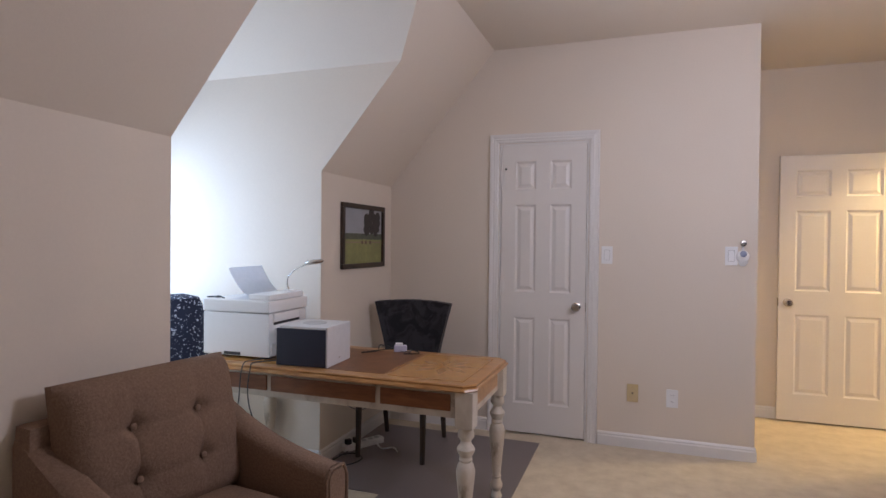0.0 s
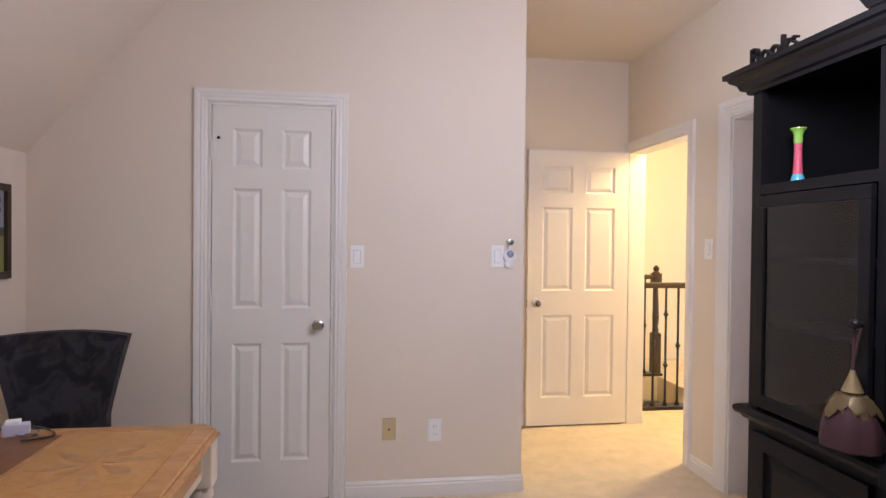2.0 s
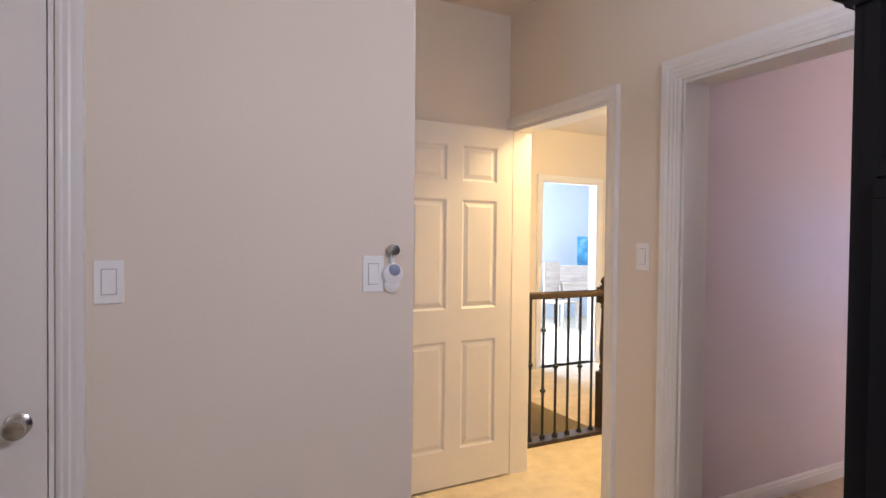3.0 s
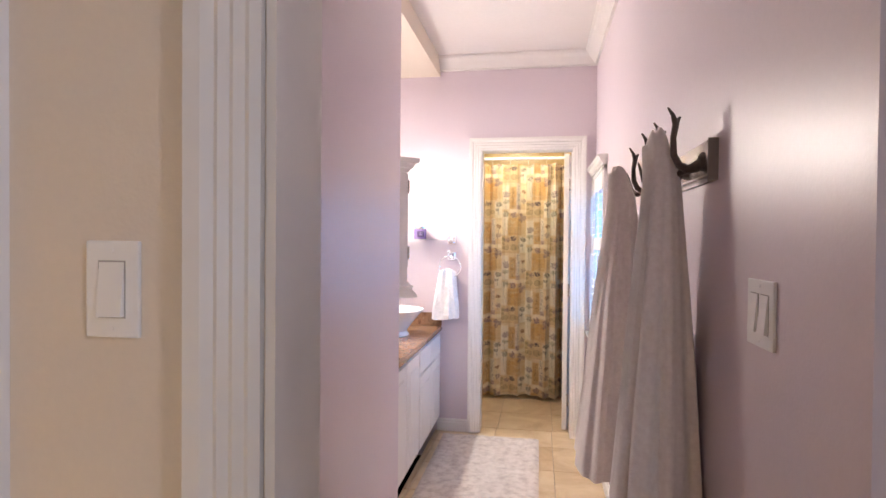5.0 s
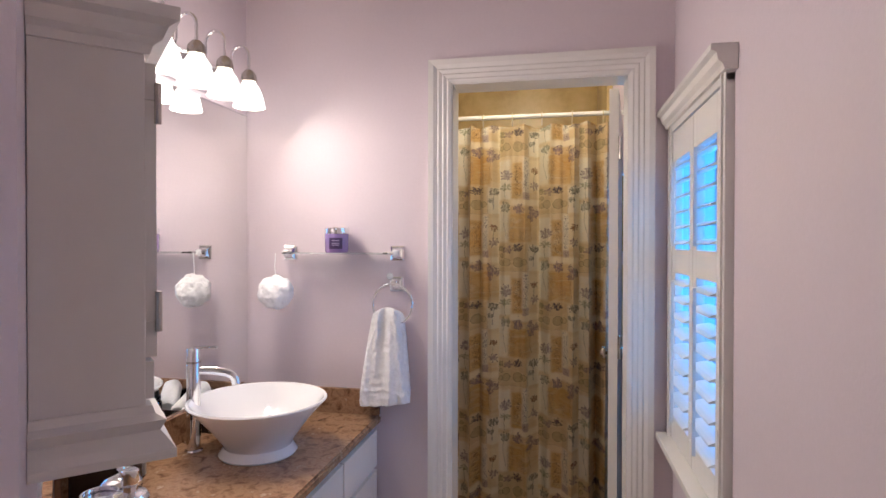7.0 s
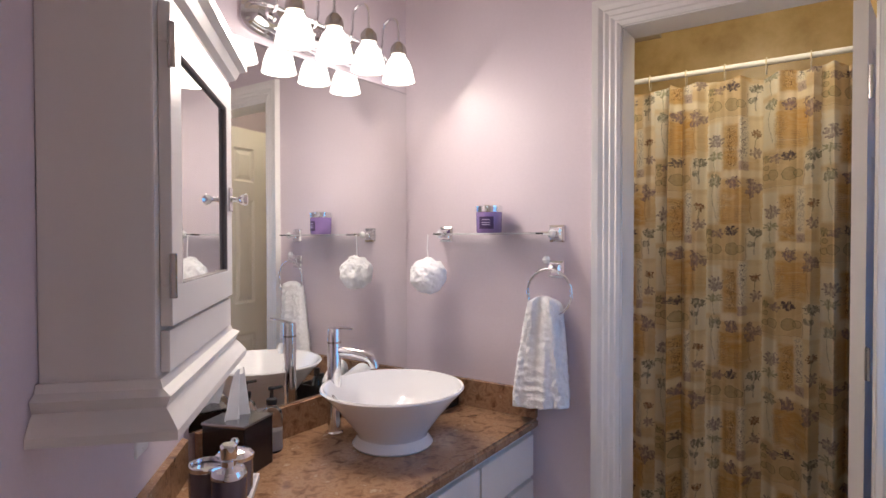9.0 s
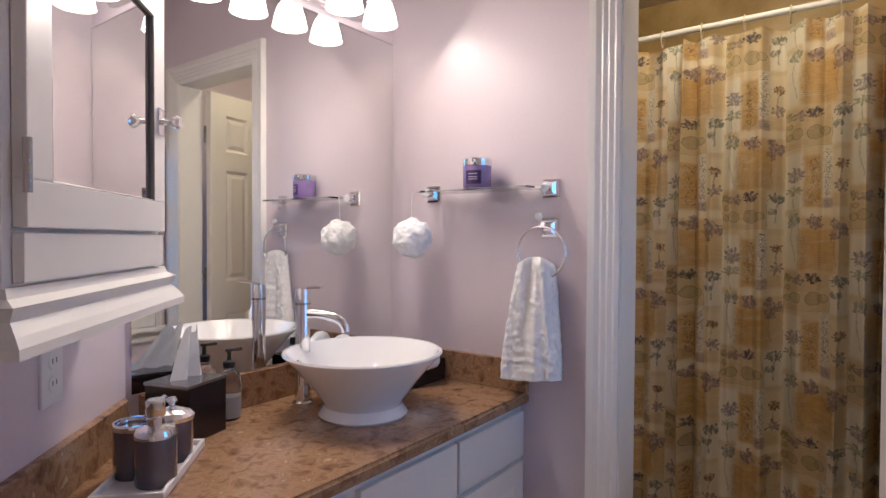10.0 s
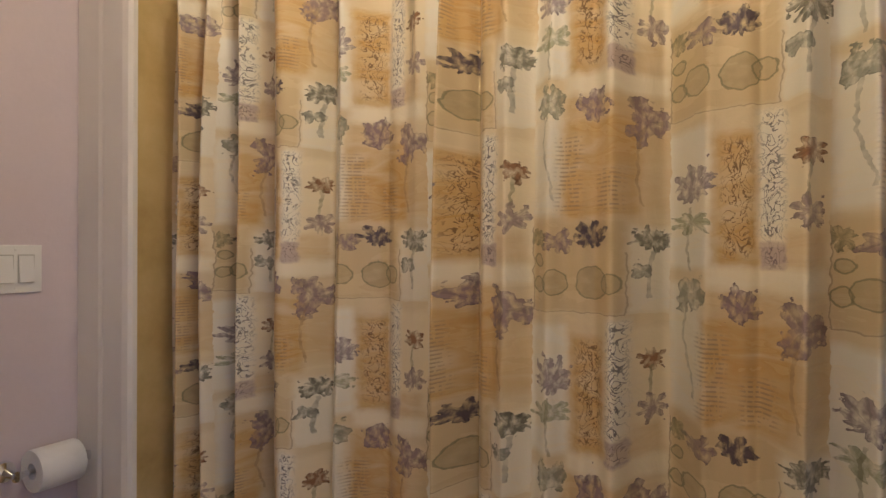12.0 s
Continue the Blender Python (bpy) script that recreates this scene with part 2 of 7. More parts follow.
# bath: mirror wall, window wall, shelf wall, passage wall and its corner
BN, BS, BE, PINK, PINK_X, MIRROR_X = 5.05, 3.385, 5.455, 4.40, 3.85, 4.50
BCEIL, TUB = 2.73, 6.36
FAR_Y = 7.47


setting("floor", B(-3.3, 2.0, -1.2, 5.45, -0.10, 0.0), CARPET, "beige cut-pile carpet floor", "floor")
setting("floor_landing", prism([(2.0, 4.52), (3.9, 4.52), (3.9, 5.65), (5.2, 5.65), (5.2, 7.5), (7.6, 7.5), (7.6, 10.7), (2.0, 10.7), (2.0, 6.72), (2.97, 6.72), (2.97, 5.70), (2.0, 5.70)], 'z', -0.25, 0.0), CARPET, "beige carpet of the landing and far room", "floor")
setting("floor_stair", B(1.9, 3.2, 5.5, 6.9, -1.9, -1.8), CARPET, "beige carpet at the foot of the stairwell", "floor")
setting("wall_north", slab('y', NORTH, NORTH + 0.12, KNEE_X, CORNER, 0, CEIL + 0.1, [(-0.812, -0.188, -0.1, 2.055)]), CREAM, "cream painted wall with a closet door", "wall")
setting("wall_closet", B(-0.9, -0.1, NORTH + 0.3, NORTH + 0.35, 0, 2.2), CREAM, "plain closet back", "wall")
setting("wall_alcove", B(CORNER - 0.12, CORNER, NORTH + 0.12, BACK + 0.12, 0, CEIL + 0.1), CREAM, "cream painted side of the entry alcove", "wall")
setting("wall_back", B(CORNER, EAST, BACK, BACK + 0.12, 0, CEIL + 0.1), CREAM, "cream painted wall behind the open door", "wall")
setting("wall_east", slab('x', EAST, EAST + 0.12, -1.2, BACK + 0.12, 0, CEIL + 0.1, [(3.32, 4.085, -0.1, 2.05), (4.505, 5.30, -0.1, 2.05)]), CREAM, "cream painted wall with two doorways", "wall")
setting("wall_south", B(KNEE_X - 0.1, EAST + 0.12, -1.32, -1.2, 0, CEIL + 0.1), CREAM, "plain cream painted wall", "wall")
setting("wall_west_north", B(KNEE_X - 0.12, KNEE_X, DORM1 + 0.003, NORTH + 0.12, 0, KNEE_Z), CREAM, "low cream knee wall under the sloped ceiling", "wall")
setting("wall_west_south", B(KNEE_X - 0.12, KNEE_X, -1.2, DORM0 - 0.003, 0, KNEE_Z), CREAM, "low cream knee wall under the sloped ceiling", "wall")
RISE = (CEIL - KNEE_Z) / (SLOPE_X - KNEE_X)


def slope_x(z):
    return KNEE_X + (z - KNEE_Z) / RISE


def office_ceiling():
    bm = bmesh.new()
    rise = CEIL - DORM_Z
    y2, y1 = DORM1 - rise, DORM0 + rise
    xs, xd, w = SLOPE_X, slope_x(DORM_Z), DORM_W

    def face(*p):
        bm.faces.new([bm.verts.new(q) for q in p])
    # flat part, slope on both sides of the dormer, and the dormer's vault
    face((xs, -1.2, CEIL), (EAST, -1.2, CEIL), (EAST, BACK, CEIL), (xs, BACK, CEIL))
    face((KNEE_X, DORM1, KNEE_Z), (KNEE_X, NORTH, KNEE_Z), (xs, NORTH, CEIL), (xs, DORM1, CEIL), (xd, DORM1, DORM_Z))
    face((KNEE_X, -1.2, KNEE_Z), (KNEE_X, DORM0, KNEE_Z), (xd, DORM0, DORM_Z), (xs, DORM0, CEIL), (xs, -1.2, CEIL))
    face((xd, DORM1, DORM_Z), (xs, DORM1, CEIL), (xs, y2, CEIL))
    face((xd, DORM0, DORM_Z), (xs, y1, CEIL), (xs, DORM0, CEIL))
    face((w, DORM1, DORM_Z), (xd, DORM1, DORM_Z), (xs, y2, CEIL), (w, y2, CEIL))
    face((w, DORM0, DORM_Z), (w, y1, CEIL), (xs, y1, CEIL), (xd, DORM0, DORM_Z))
    face((w, y1, CEIL), (w, y2, CEIL), (xs, y2, CEIL), (xs, y1, CEIL))
    face((w, DORM0, DORM_Z), (w, DORM1, DORM_Z), (w, y2, CEIL), (w, y1, CEIL))
    # cheeks above the knee wall
    face((w, DORM1, 0), (KNEE_X, DORM1, 0), (KNEE_X, DORM1, KNEE_Z), (xd, DORM1, DORM_Z), (w, DORM1, DORM_Z))
    face((w, DORM0, 0), (KNEE_X, DORM0, 0), (KNEE_X, DORM0, KNEE_Z), (xd, DORM0, DORM_Z), (w, DORM0, DORM_Z))
    bmesh.ops.remove_doubles(bm, verts=bm.verts, dist=0.001)
    # turn every face to the room, then add the outer skin 50 mm behind it
    for f in bm.faces:
        c = f.calc_center_median()
        room = Vector((c.x, 2.66, 1.3)) if c.x < xs - 0.02 and DORM0 - 0.01 < c.y < DORM1 + 0.01 else Vector((0.6, c.y, 1.0))
        f.normal_update()
        if f.normal.dot(room - c) < 0:
            f.normal_flip()
    bm.normal_update()
    inner = list(bm.faces)
    skin = {v: bm.verts.new(v.co - 0.05 * v.normal) for v in list(bm.verts)}
    rim = [e for e in bm.edges if len(e.link_faces) == 1]
    for f in inner:
        bm.faces.new([skin[v] for v in reversed(f.verts)])
    for e in rim:
        a, b = e.verts
        bm.faces.new([a, b, skin[b], skin[a]])
    return bm


def office_shell():
    o = setting("ceiling", office_ceiling(), CREAM, "cream ceiling sloping down to a knee wall and vaulted into a dormer", "ceiling")
    return o


office_shell()
setting("wall_dormer_west", slab('x', DORM_W - 0.12, DORM_W, DORM0 - 0.1, DORM1 + 0.1, 0, CEIL, [(DORM0 + 0.15, DORM1 - 0.15, 0.75, 1.95)]), CREAM, "cream dormer wall with a window opening", "wall")
# bathroom
setting("floor_bath", B(2.004, BE + 0.12, 3.2, 4.515, -0.12, -0.012), mat("tile_grout", (0.45, 0.38, 0.30), 0.9), "beige stone tile floor", "floor")
setting("wall_passage", B(EAST + 0.12, PINK_X, PINK, PINK + 0.10, 0, BCEIL), LILAC, "lilac painted passage wall", "wall")
setting("wall_angled", prism([(PINK_X, PINK), (MIRROR_X, BN), (MIRROR_X - 0.1, BN + 0.1), (PINK_X - 0.12, PINK + 0.10), (PINK_X - 0.06, PINK + 0.04)], 'z', 0, BCEIL), LILAC, "lilac painted angled wall beside the vanity", "wall")
setting("wall_mirror", B(MIRROR_X, BE, BN, BN + 0.12, 0, BCEIL), LILAC, "lilac painted wall behind the vanity", "wall")
setting("wall_shelf", slab('x', BE, BE + 0.12, 3.0, 5.46, 0, BCEIL, [(3.533, 4.197, -0.2, 2.062)]), LILAC, "lilac painted wall with the shower room doorway", "wall")
setting("wall_window", slab('y', BS - 0.12, BS, EAST + 0.12, BE, 0, BCEIL, [(4.80, 5.40, 0.80, 1.83)]), LILAC, "lilac painted wall with a shuttered window", "wall")
setting("wall_inner", slab('x', EAST + 0.12, EAST + 0.13, BS, PINK, 0, BCEIL, [(BS - 0.1, 4.085, -0.1, 2.05)]), LILAC, "lilac painted wall round the doorway", "wall")
setting("ceiling_bath", B(EAST + 0.12, BE + 0.12, 3.0, 5.5, BCEIL, BCEIL + 0.08), BATH_CEIL, "white bathroom ceiling", "ceiling")
# shower room
TILE_WALL = ramp_mat("tan_shower_tile", [(0.25, (0.40, 0.27, 0.10)), (0.5, (0.55, 0.40, 0.18)), (0.75, (0.66, 0.50, 0.26))], 5, 8, 0.3, 0.03)
setting("floor_shower", B(BE + 0.12, 7.35, 2.78, 5.46, -0.12, -0.012), mat("tile_grout", (0.45, 0.38, 0.30), 0.9), "beige stone tile floor", "floor")
setting("wall_toilet_north", B(BE + 0.12, TUB, 5.36, 5.46, 0, BCEIL), LILAC, "lilac painted wall of the shower room", "wall")
setting("wall_toilet_south", B(BE + 0.12, 6.8, 2.78, 2.9, 0, BCEIL), LILAC, "lilac painted wall of the shower room", "wall")
setting("wall_toilet_window", slab('x', TUB + 0.14, TUB + 0.22, 2.9, 3.498, 0, BCEIL, [(3.400, 3.490, 0.86, 1.33), (3.400, 3.490, 1.40, 1.82)]), LILAC, "lilac painted wall with a small window", "wall")
setting("wall_shower_south", B(TUB + 0.14, 7.25, 3.500, 3.530, 0, BCEIL), TILE_WALL, "tan tiled end wall of the shower", "wall")
setting("wall_shower_end", B(TUB + 0.004, 7.35, 5.128, 5.23, 0, BCEIL), TILE_WALL, "tan tiled end wall of the shower", "wall")
setting("wall_shower_wing", B(TUB + 0.004, TUB + 0.1, 5.232, 5.46, 0, BCEIL), LILAC, "lilac end of the shower partition", "wall")
setting("wall_shower_back", B(7.25, 7.35, 2.9, 5.128, 0, BCEIL), TILE_WALL, "tan tiled back wall of the shower", "wall")
setting("ceiling_toilet", B(BE + 0.12, 7.4, 2.7, 5.5, BCEIL, BCEIL + 0.08), BATH_CEIL, "white shower room ceiling", "ceiling")
# landing and far room
PALE = mat("pale_blue_paint", (0.66, 0.70, 0.74), 0.7)
setting("wall_hall_south", B(PINK_X - 0.1, 7.6, 5.60, 5.70, 0, 2.6), CREAM, "cream landing wall", "wall")
setting("wall_hall_side", B(EAST + 0.12, PINK_X - 0.1, PINK + 0.10, PINK + 0.14, 0, 2.73), CREAM, "cream landing wall beside the bathroom", "wall")
setting("wall_hall_end", B(PINK_X - 0.14, PINK_X - 0.1, PINK + 0.14, 5.60, 0, 2.73), CREAM, "cream landing end wall", "wall")
setting("wall_far", slab('y', FAR_Y, FAR_Y + 0.12, 2.06, 7.6, -1.9, 2.6, [(3.80, 4.58, 0, 2.04)]), CREAM, "cream landing wall with an open doorway", "wall")
setting("wall_hall_east", B(4.98, 5.10, 5.70, FAR_Y, 0, 2.6), CREAM, "cream landing wall", "wall")
setting("wall_stair_west", B(1.94, 2.06, BACK + 0.12, FAR_Y + 0.1, -1.9, 2.73), CREAM, "cream stairwell wall", "wall")
setting("wall_stair_south", B(2.06, 3.1, 5.60, 5.70, -1.9, -0.25), CREAM, "cream stairwell wall", "wall")
setting("ceiling_hall", B(EAST + 0.12, 7.6, 4.5, FAR_Y, 2.6, 2.73), CREAM, "cream landing ceiling", "ceiling")
setting("ceiling_far", B(2.06, 7.6, FAR_Y + 0.12, 10.7, 2.5, 2.6), BATH_CEIL, "white ceiling of the far room", "ceiling")
setting("wall_far_north", slab('y', 10.6, 10.7, 2.06, 7.6, 0, 2.5, [(3.2, 4.6, 0.8, 2.0)]), PALE, "pale wall of the far room with a window", "wall")
setting("wall_far_east", B(7.5, 7.6, FAR_Y + 0.12, 10.6, 0, 2.5), PALE, "pale wall of the far room", "wall")
setting("wall_far_west", B(2.06, 2.16, FAR_Y + 0.12, 10.6, 0, 2.5), PALE, "pale wall of the far room", "wall")


# ---- trim ----
CASING = [(0.004, 0.0), (0.004, 0.009), (0.014, 0.0135), (0.020, 0.0125), (0.032, 0.0165), (0.038, 0.0150), (0.050, 0.0185), (0.066, 0.0205), (0.070, 0.0)]
WIDE_CASING = [(0.004, 0.0), (0.004, 0.010), (0.016, 0.0150), (0.022, 0.0130), (0.034, 0.0180), (0.040, 0.0155), (0.052, 0.0205), (0.058, 0.0180), (0.072, 0.0240), (0.092, 0.0260), (0.096, 0.0)]


def casing(name, axis, plane, out, u0, u1, top, profile, label):
    """Mitred trim round an opening: legs and head from one profile of (offset, depth) pairs."""
    bm = bmesh.new()
    rows = []
    for p, d in profile:
        w = plane + out * d
        pts = ((u0 - p, 0.0), (u0 - p, top + p), (u1 + p, top + p), (u1 + p, 0.0))
        rows.append([bm.verts.new((w, u, z) if axis == 'x' else (u, w, z)) for u, z in pts])
    for a, b in zip(rows, rows[1:]):
        for i in range(3):
            bm.faces.new([a[i], a[i + 1], b[i + 1], b[i]])
    return setting(name, bm, TRIM, label, "door trim")


def lining(name, axis, p0, p1, u0, u1, top, label="white painted door jamb"):
    """The boards inside an opening."""
    bm = bmesh.new()
    for a, b, z0, z1 in ((u0, u0 + 0.012, 0, top), (u1 - 0.012, u1, 0, top), (u0 + 0.012, u1 - 0.012, top - 0.012, top)):
        if axis == 'x':
            box(bm, p0, p1, a, b, z0, z1)
        else:
            box(bm, a, b, p0, p1, z0, z1)
    return setting(name, bm, TRIM, label, "door trim")


casing("trim_closet", 'y', NORTH, -1, -0.812, -0.188, 2.055, CASING, "white painted closet door casing")
lining("trim_closet_jamb", 'y', NORTH - 0.004, NORTH + 0.12, -0.812, -0.188, 2.055)
casing("trim_hall", 'x', EAST, -1, 4.505, 5.30, 2.05, CASING, "white painted hall door casing")
lining("trim_hall_jamb", 'x', EAST - 0.004, EAST + 0.124, 4.505, 5.30, 2.05)
casing("trim_bath", 'x', EAST, -1, 3.32, 4.085, 2.05, WIDE_CASING, "white painted bathroom doorway casing")
lining("trim_bath_jamb", 'x', EAST - 0.004, EAST + 0.134, 3.32, 4.085, 2.05)
casing("trim_shower", 'x', BE, -1, 3.545, 4.185, 2.05, WIDE_CASING, "white fluted casing of the shower room doorway")
lining("trim_shower_jamb", 'x', BE - 0.004, BE + 0.124, 3.533, 4.197, 2.062)
casing("trim_far", 'y', FAR_Y, -1, 3.80, 4.58, 2.04, CASING, "white painted casing of the far doorway")
lining("trim_far_jamb", 'y', FAR_Y - 0.004, FAR_Y + 0.124, 3.80, 4.58, 2.04)
setting("trim_partition", prism([(TUB + 0.002, 5.124), (TUB + 0.002, 5.356), (TUB - 0.012, 5.356), (TUB - 0.014, 5.262), (TUB - 0.020, 5.252), (TUB - 0.016, 5.240), (TUB - 0.022, 5.226), (TUB - 0.022, 5.150), (TUB - 0.018, 5.132), (TUB - 0.010, 5.124)], 'z', 0, BCEIL), TRIM, "white painted edge of the shower partition", "door trim")

BASE = [(0, 0), (0.014, 0), (0.014, 0.062), (0.010, 0.070), (0.012, 0.078), (0.005, 0.090), (0, 0.090)]
for n, a, b, o in (
        ("baseboard_north", (-0.115, NORTH, 0), (CORNER, NORTH, 0), (0, -1, 0)),
        ("baseboard_north_left", (KNEE_X, NORTH, 0), (-0.885, NORTH, 0), (0, -1, 0)),
        ("baseboard_west", (KNEE_X, DORM1, 0), (KNEE_X, NORTH, 0), (1, 0, 0)),
        ("baseboard_west_south", (KNEE_X, -1.2, 0), (KNEE_X, DORM0, 0), (1, 0, 0)),
        ("baseboard_dormer", (DORM_W, DORM1, 0), (KNEE_X, DORM1, 0), (0, -1, 0)),
        ("baseboard_alcove", (CORNER, NORTH, 0), (CORNER, BACK, 0), (1, 0, 0)),
        ("baseboard_back", (CORNER, BACK, 0), (EAST, BACK, 0), (0, -1, 0)),
        ("baseboard_pier", (EAST, 4.181, 0), (EAST, 4.435, 0), (-1, 0, 0)),
        ("baseboard_passage", (EAST + 0.13, PINK, 0), (PINK_X, PINK, 0), (0, -1, 0)),
        ("baseboard_window", (EAST + 0.13, BS, 0), (BE, BS, 0), (0, 1, 0)),
        ("baseboard_shelf", (BE, 4.281, 0), (BE, 4.50, 0), (-1, 0, 0)),
        ("baseboard_shelf_south", (BE, BS, 0), (BE, 3.448, 0), (-1, 0, 0)),
        ("baseboard_far", (4.65, FAR_Y, 0), (4.98, FAR_Y, 0), (0, -1, 0)),
        ("baseboard_hall_east", (4.98, 5.7, 0), (4.98, FAR_Y, 0), (-1, 0, 0)),
        ("baseboard_toilet", (BE + 0.12, 5.36, 0), (TUB, 5.36, 0), (0, -1, 0))):
    setting(n, sweep(BASE, a, b, o), TRIM, "white painted moulded baseboard", "baseboard")
CROWN = [(0, 0), (0.085, 0), (0.085, -0.012), (0.07, -0.02), (0.055, -0.045), (0.03, -0.07), (0.018, -0.085), (0.018, -0.095), (0, -0.095)]
for n, a, b, o in (
        ("trim_crown_shelf", (BE, BS, BCEIL), (BE, BN, BCEIL), (-1, 0, 0)),
        ("trim_crown_window", (EAST + 0.13, BS, BCEIL), (BE, BS, BCEIL), (0, 1, 0)),
        ("trim_crown_mirror", (MIRROR_X, BN, BCEIL), (BE, BN, BCEIL), (0, -1, 0)),
        ("trim_crown_angled", (PINK_X, PINK, BCEIL), (MIRROR_X, BN, BCEIL), (0.707, -0.707, 0)),
        ("trim_crown_shower", (7.25, 2.9, BCEIL), (7.25, 5.128, BCEIL), (-1, 0, 0)),
        ("trim_crown_shower_end", (TUB + 0.1, 5.128, BCEIL), (7.25, 5.128, BCEIL), (0, -1, 0))):
    setting(n, sweep(CROWN, a, b, o), TRIM, "white painted crown moulding", "crown moulding")


# ---- doors ----
def six_panel_door(name, label, width, at, rz, knob_side=1, knob_x=None):
    """A moulded six-panel door; the hinge edge is at x = 0, the leaf 35 mm thick towards +y."""
    d = thing(name, label, "door", at, rz, kind="structure")
    H, T = 2.030, 0.035
    st, mu = 0.105 if width < 0.7 else 0.112, 0.10
    pw = (width - 2 * st - mu) / 2
    cols = ((st, st + pw), (st + pw + mu, width - st))
    rows = ((0.205, 0.815), (0.995, 1.610), (1.715, 1.915))
    holes = [(a, b, c, e) for a, b in cols for c, e in rows]
    part("leaf", slab('y', 0, T, 0.004, width - 0.004, 0.0, H, holes), DOOR_PAINT, d)
    for a, b, c, e in holes:
        bm = bmesh.new()
        box(bm, a - 0.002, b + 0.002, T / 2 - 0.007, T / 2 + 0.007, c - 0.002, e + 0.002)
        for s in (-1, 1):
            y0, y1 = T / 2 + s * 0.0072, T / 2 + s * 0.0150
            for i0, i1, ya, yb in ((0.018, 0.040, y0, y1),):
                o = [bm.verts.new((x, ya, z)) for x, z in ((a + i0, c + i0), (b - i0, c + i0), (b - i0, e - i0), (a + i0, e - i0))]
                q = [bm.verts.new((x, yb, z)) for x, z in ((a + i1, c + i1), (b - i1, c + i1), (b - i1, e - i1), (a + i1, e - i1))]
                for k in range(4):
                    bm.faces.new([o[k], o[(k + 1) % 4], q[(k + 1) % 4], q[k]])
                bm.faces.new(q)
            # sticking: a small ramp round the hole
            yo = T / 2 + s * (T / 2 - 0.001)
            o = [bm.verts.new((x, yo, z)) for x, z in ((a, c), (b, c), (b, e), (a, e))]
            q = [bm.verts.new((x, y0, z)) for x, z in ((a + 0.012, c + 0.012), (b - 0.012, c + 0.012), (b - 0.012, e - 0.012), (a + 0.012, e - 0.012))]
            for k in range(4):
                bm.faces.new([o[k], o[(k + 1) % 4], q[(k + 1) % 4], q[k]])
        part("panel", bm, DOOR_PAINT, d)
    kx = knob_x or width - 0.065
    prof = [(0.0, 0.0), (0.031, 0.0), (0.031, 0.006), (0.024, 0.010), (0.011, 0.013), (0.010, 0.028), (0.017, 0.034), (0.026, 0.042), (0.0275, 0.050), (0.022, 0.060), (0.0, 0.064)]
    for s in (-1, 1):
        m = Matrix.Translation((kx, T if s > 0 else 0, 0.905)) @ Matrix.Rotation(radians(-90 * s), 4, 'X')
        k = part("knob", lathe(prof, 20, m=m), NICKEL, d, "brushed nickel door knob", True)
    part("latch", B(width - 0.006, width - 0.001, T / 2 - 0.012, T / 2 + 0.012, 0.875, 0.935), NICKEL, d)
    for z in (0.22, 1.03, 1.80):
        bm = tube([(0, -0.006, z - 0.045), (0, -0.006, z + 0.045)], 0.006, 8)
        box(bm, 0.0, 0.03, -0.002, 0.0005, z - 0.045, z + 0.045)
        part("hinge", bm, TRIM if width < 0.7 and rz == 0 else NICKEL, d)
    return d


closet = six_panel_door("door_closet", "closed white six-panel closet door with nickel knob", 0.600, (-0.800, NORTH + 0.002, 0.013), 0)
bm = lathe([(0, 0), (0.008, 0), (0.008, 0.006), (0.005, 0.012), (0, 0.014)], 12, m=Matrix.Translation((-0.765, NORTH + 0.002, 1.878)) @ Matrix.Rotation(radians(90), 4, 'X'))
solo("door_hook", bm, BLACK_WOOD, "small black hook on the closet door", "hook", smooth=True)
six_panel_door("door_hall", "open white six-panel door folded back to the wall", 0.785, (1.936, 5.318, 0.013), 181.0)
six_panel_door("door_shower", "open white six-panel door of the shower room", 0.620, (BE + 0.136, 3.562, 0.013), -7.5)


# ---- switches, outlets and small wall fittings ----
def wall_matrix(x, y, z, rz):
    """A local frame on a wall: x along it, y out of it."""
    return pose(x, y, z, 0, 0, rz)


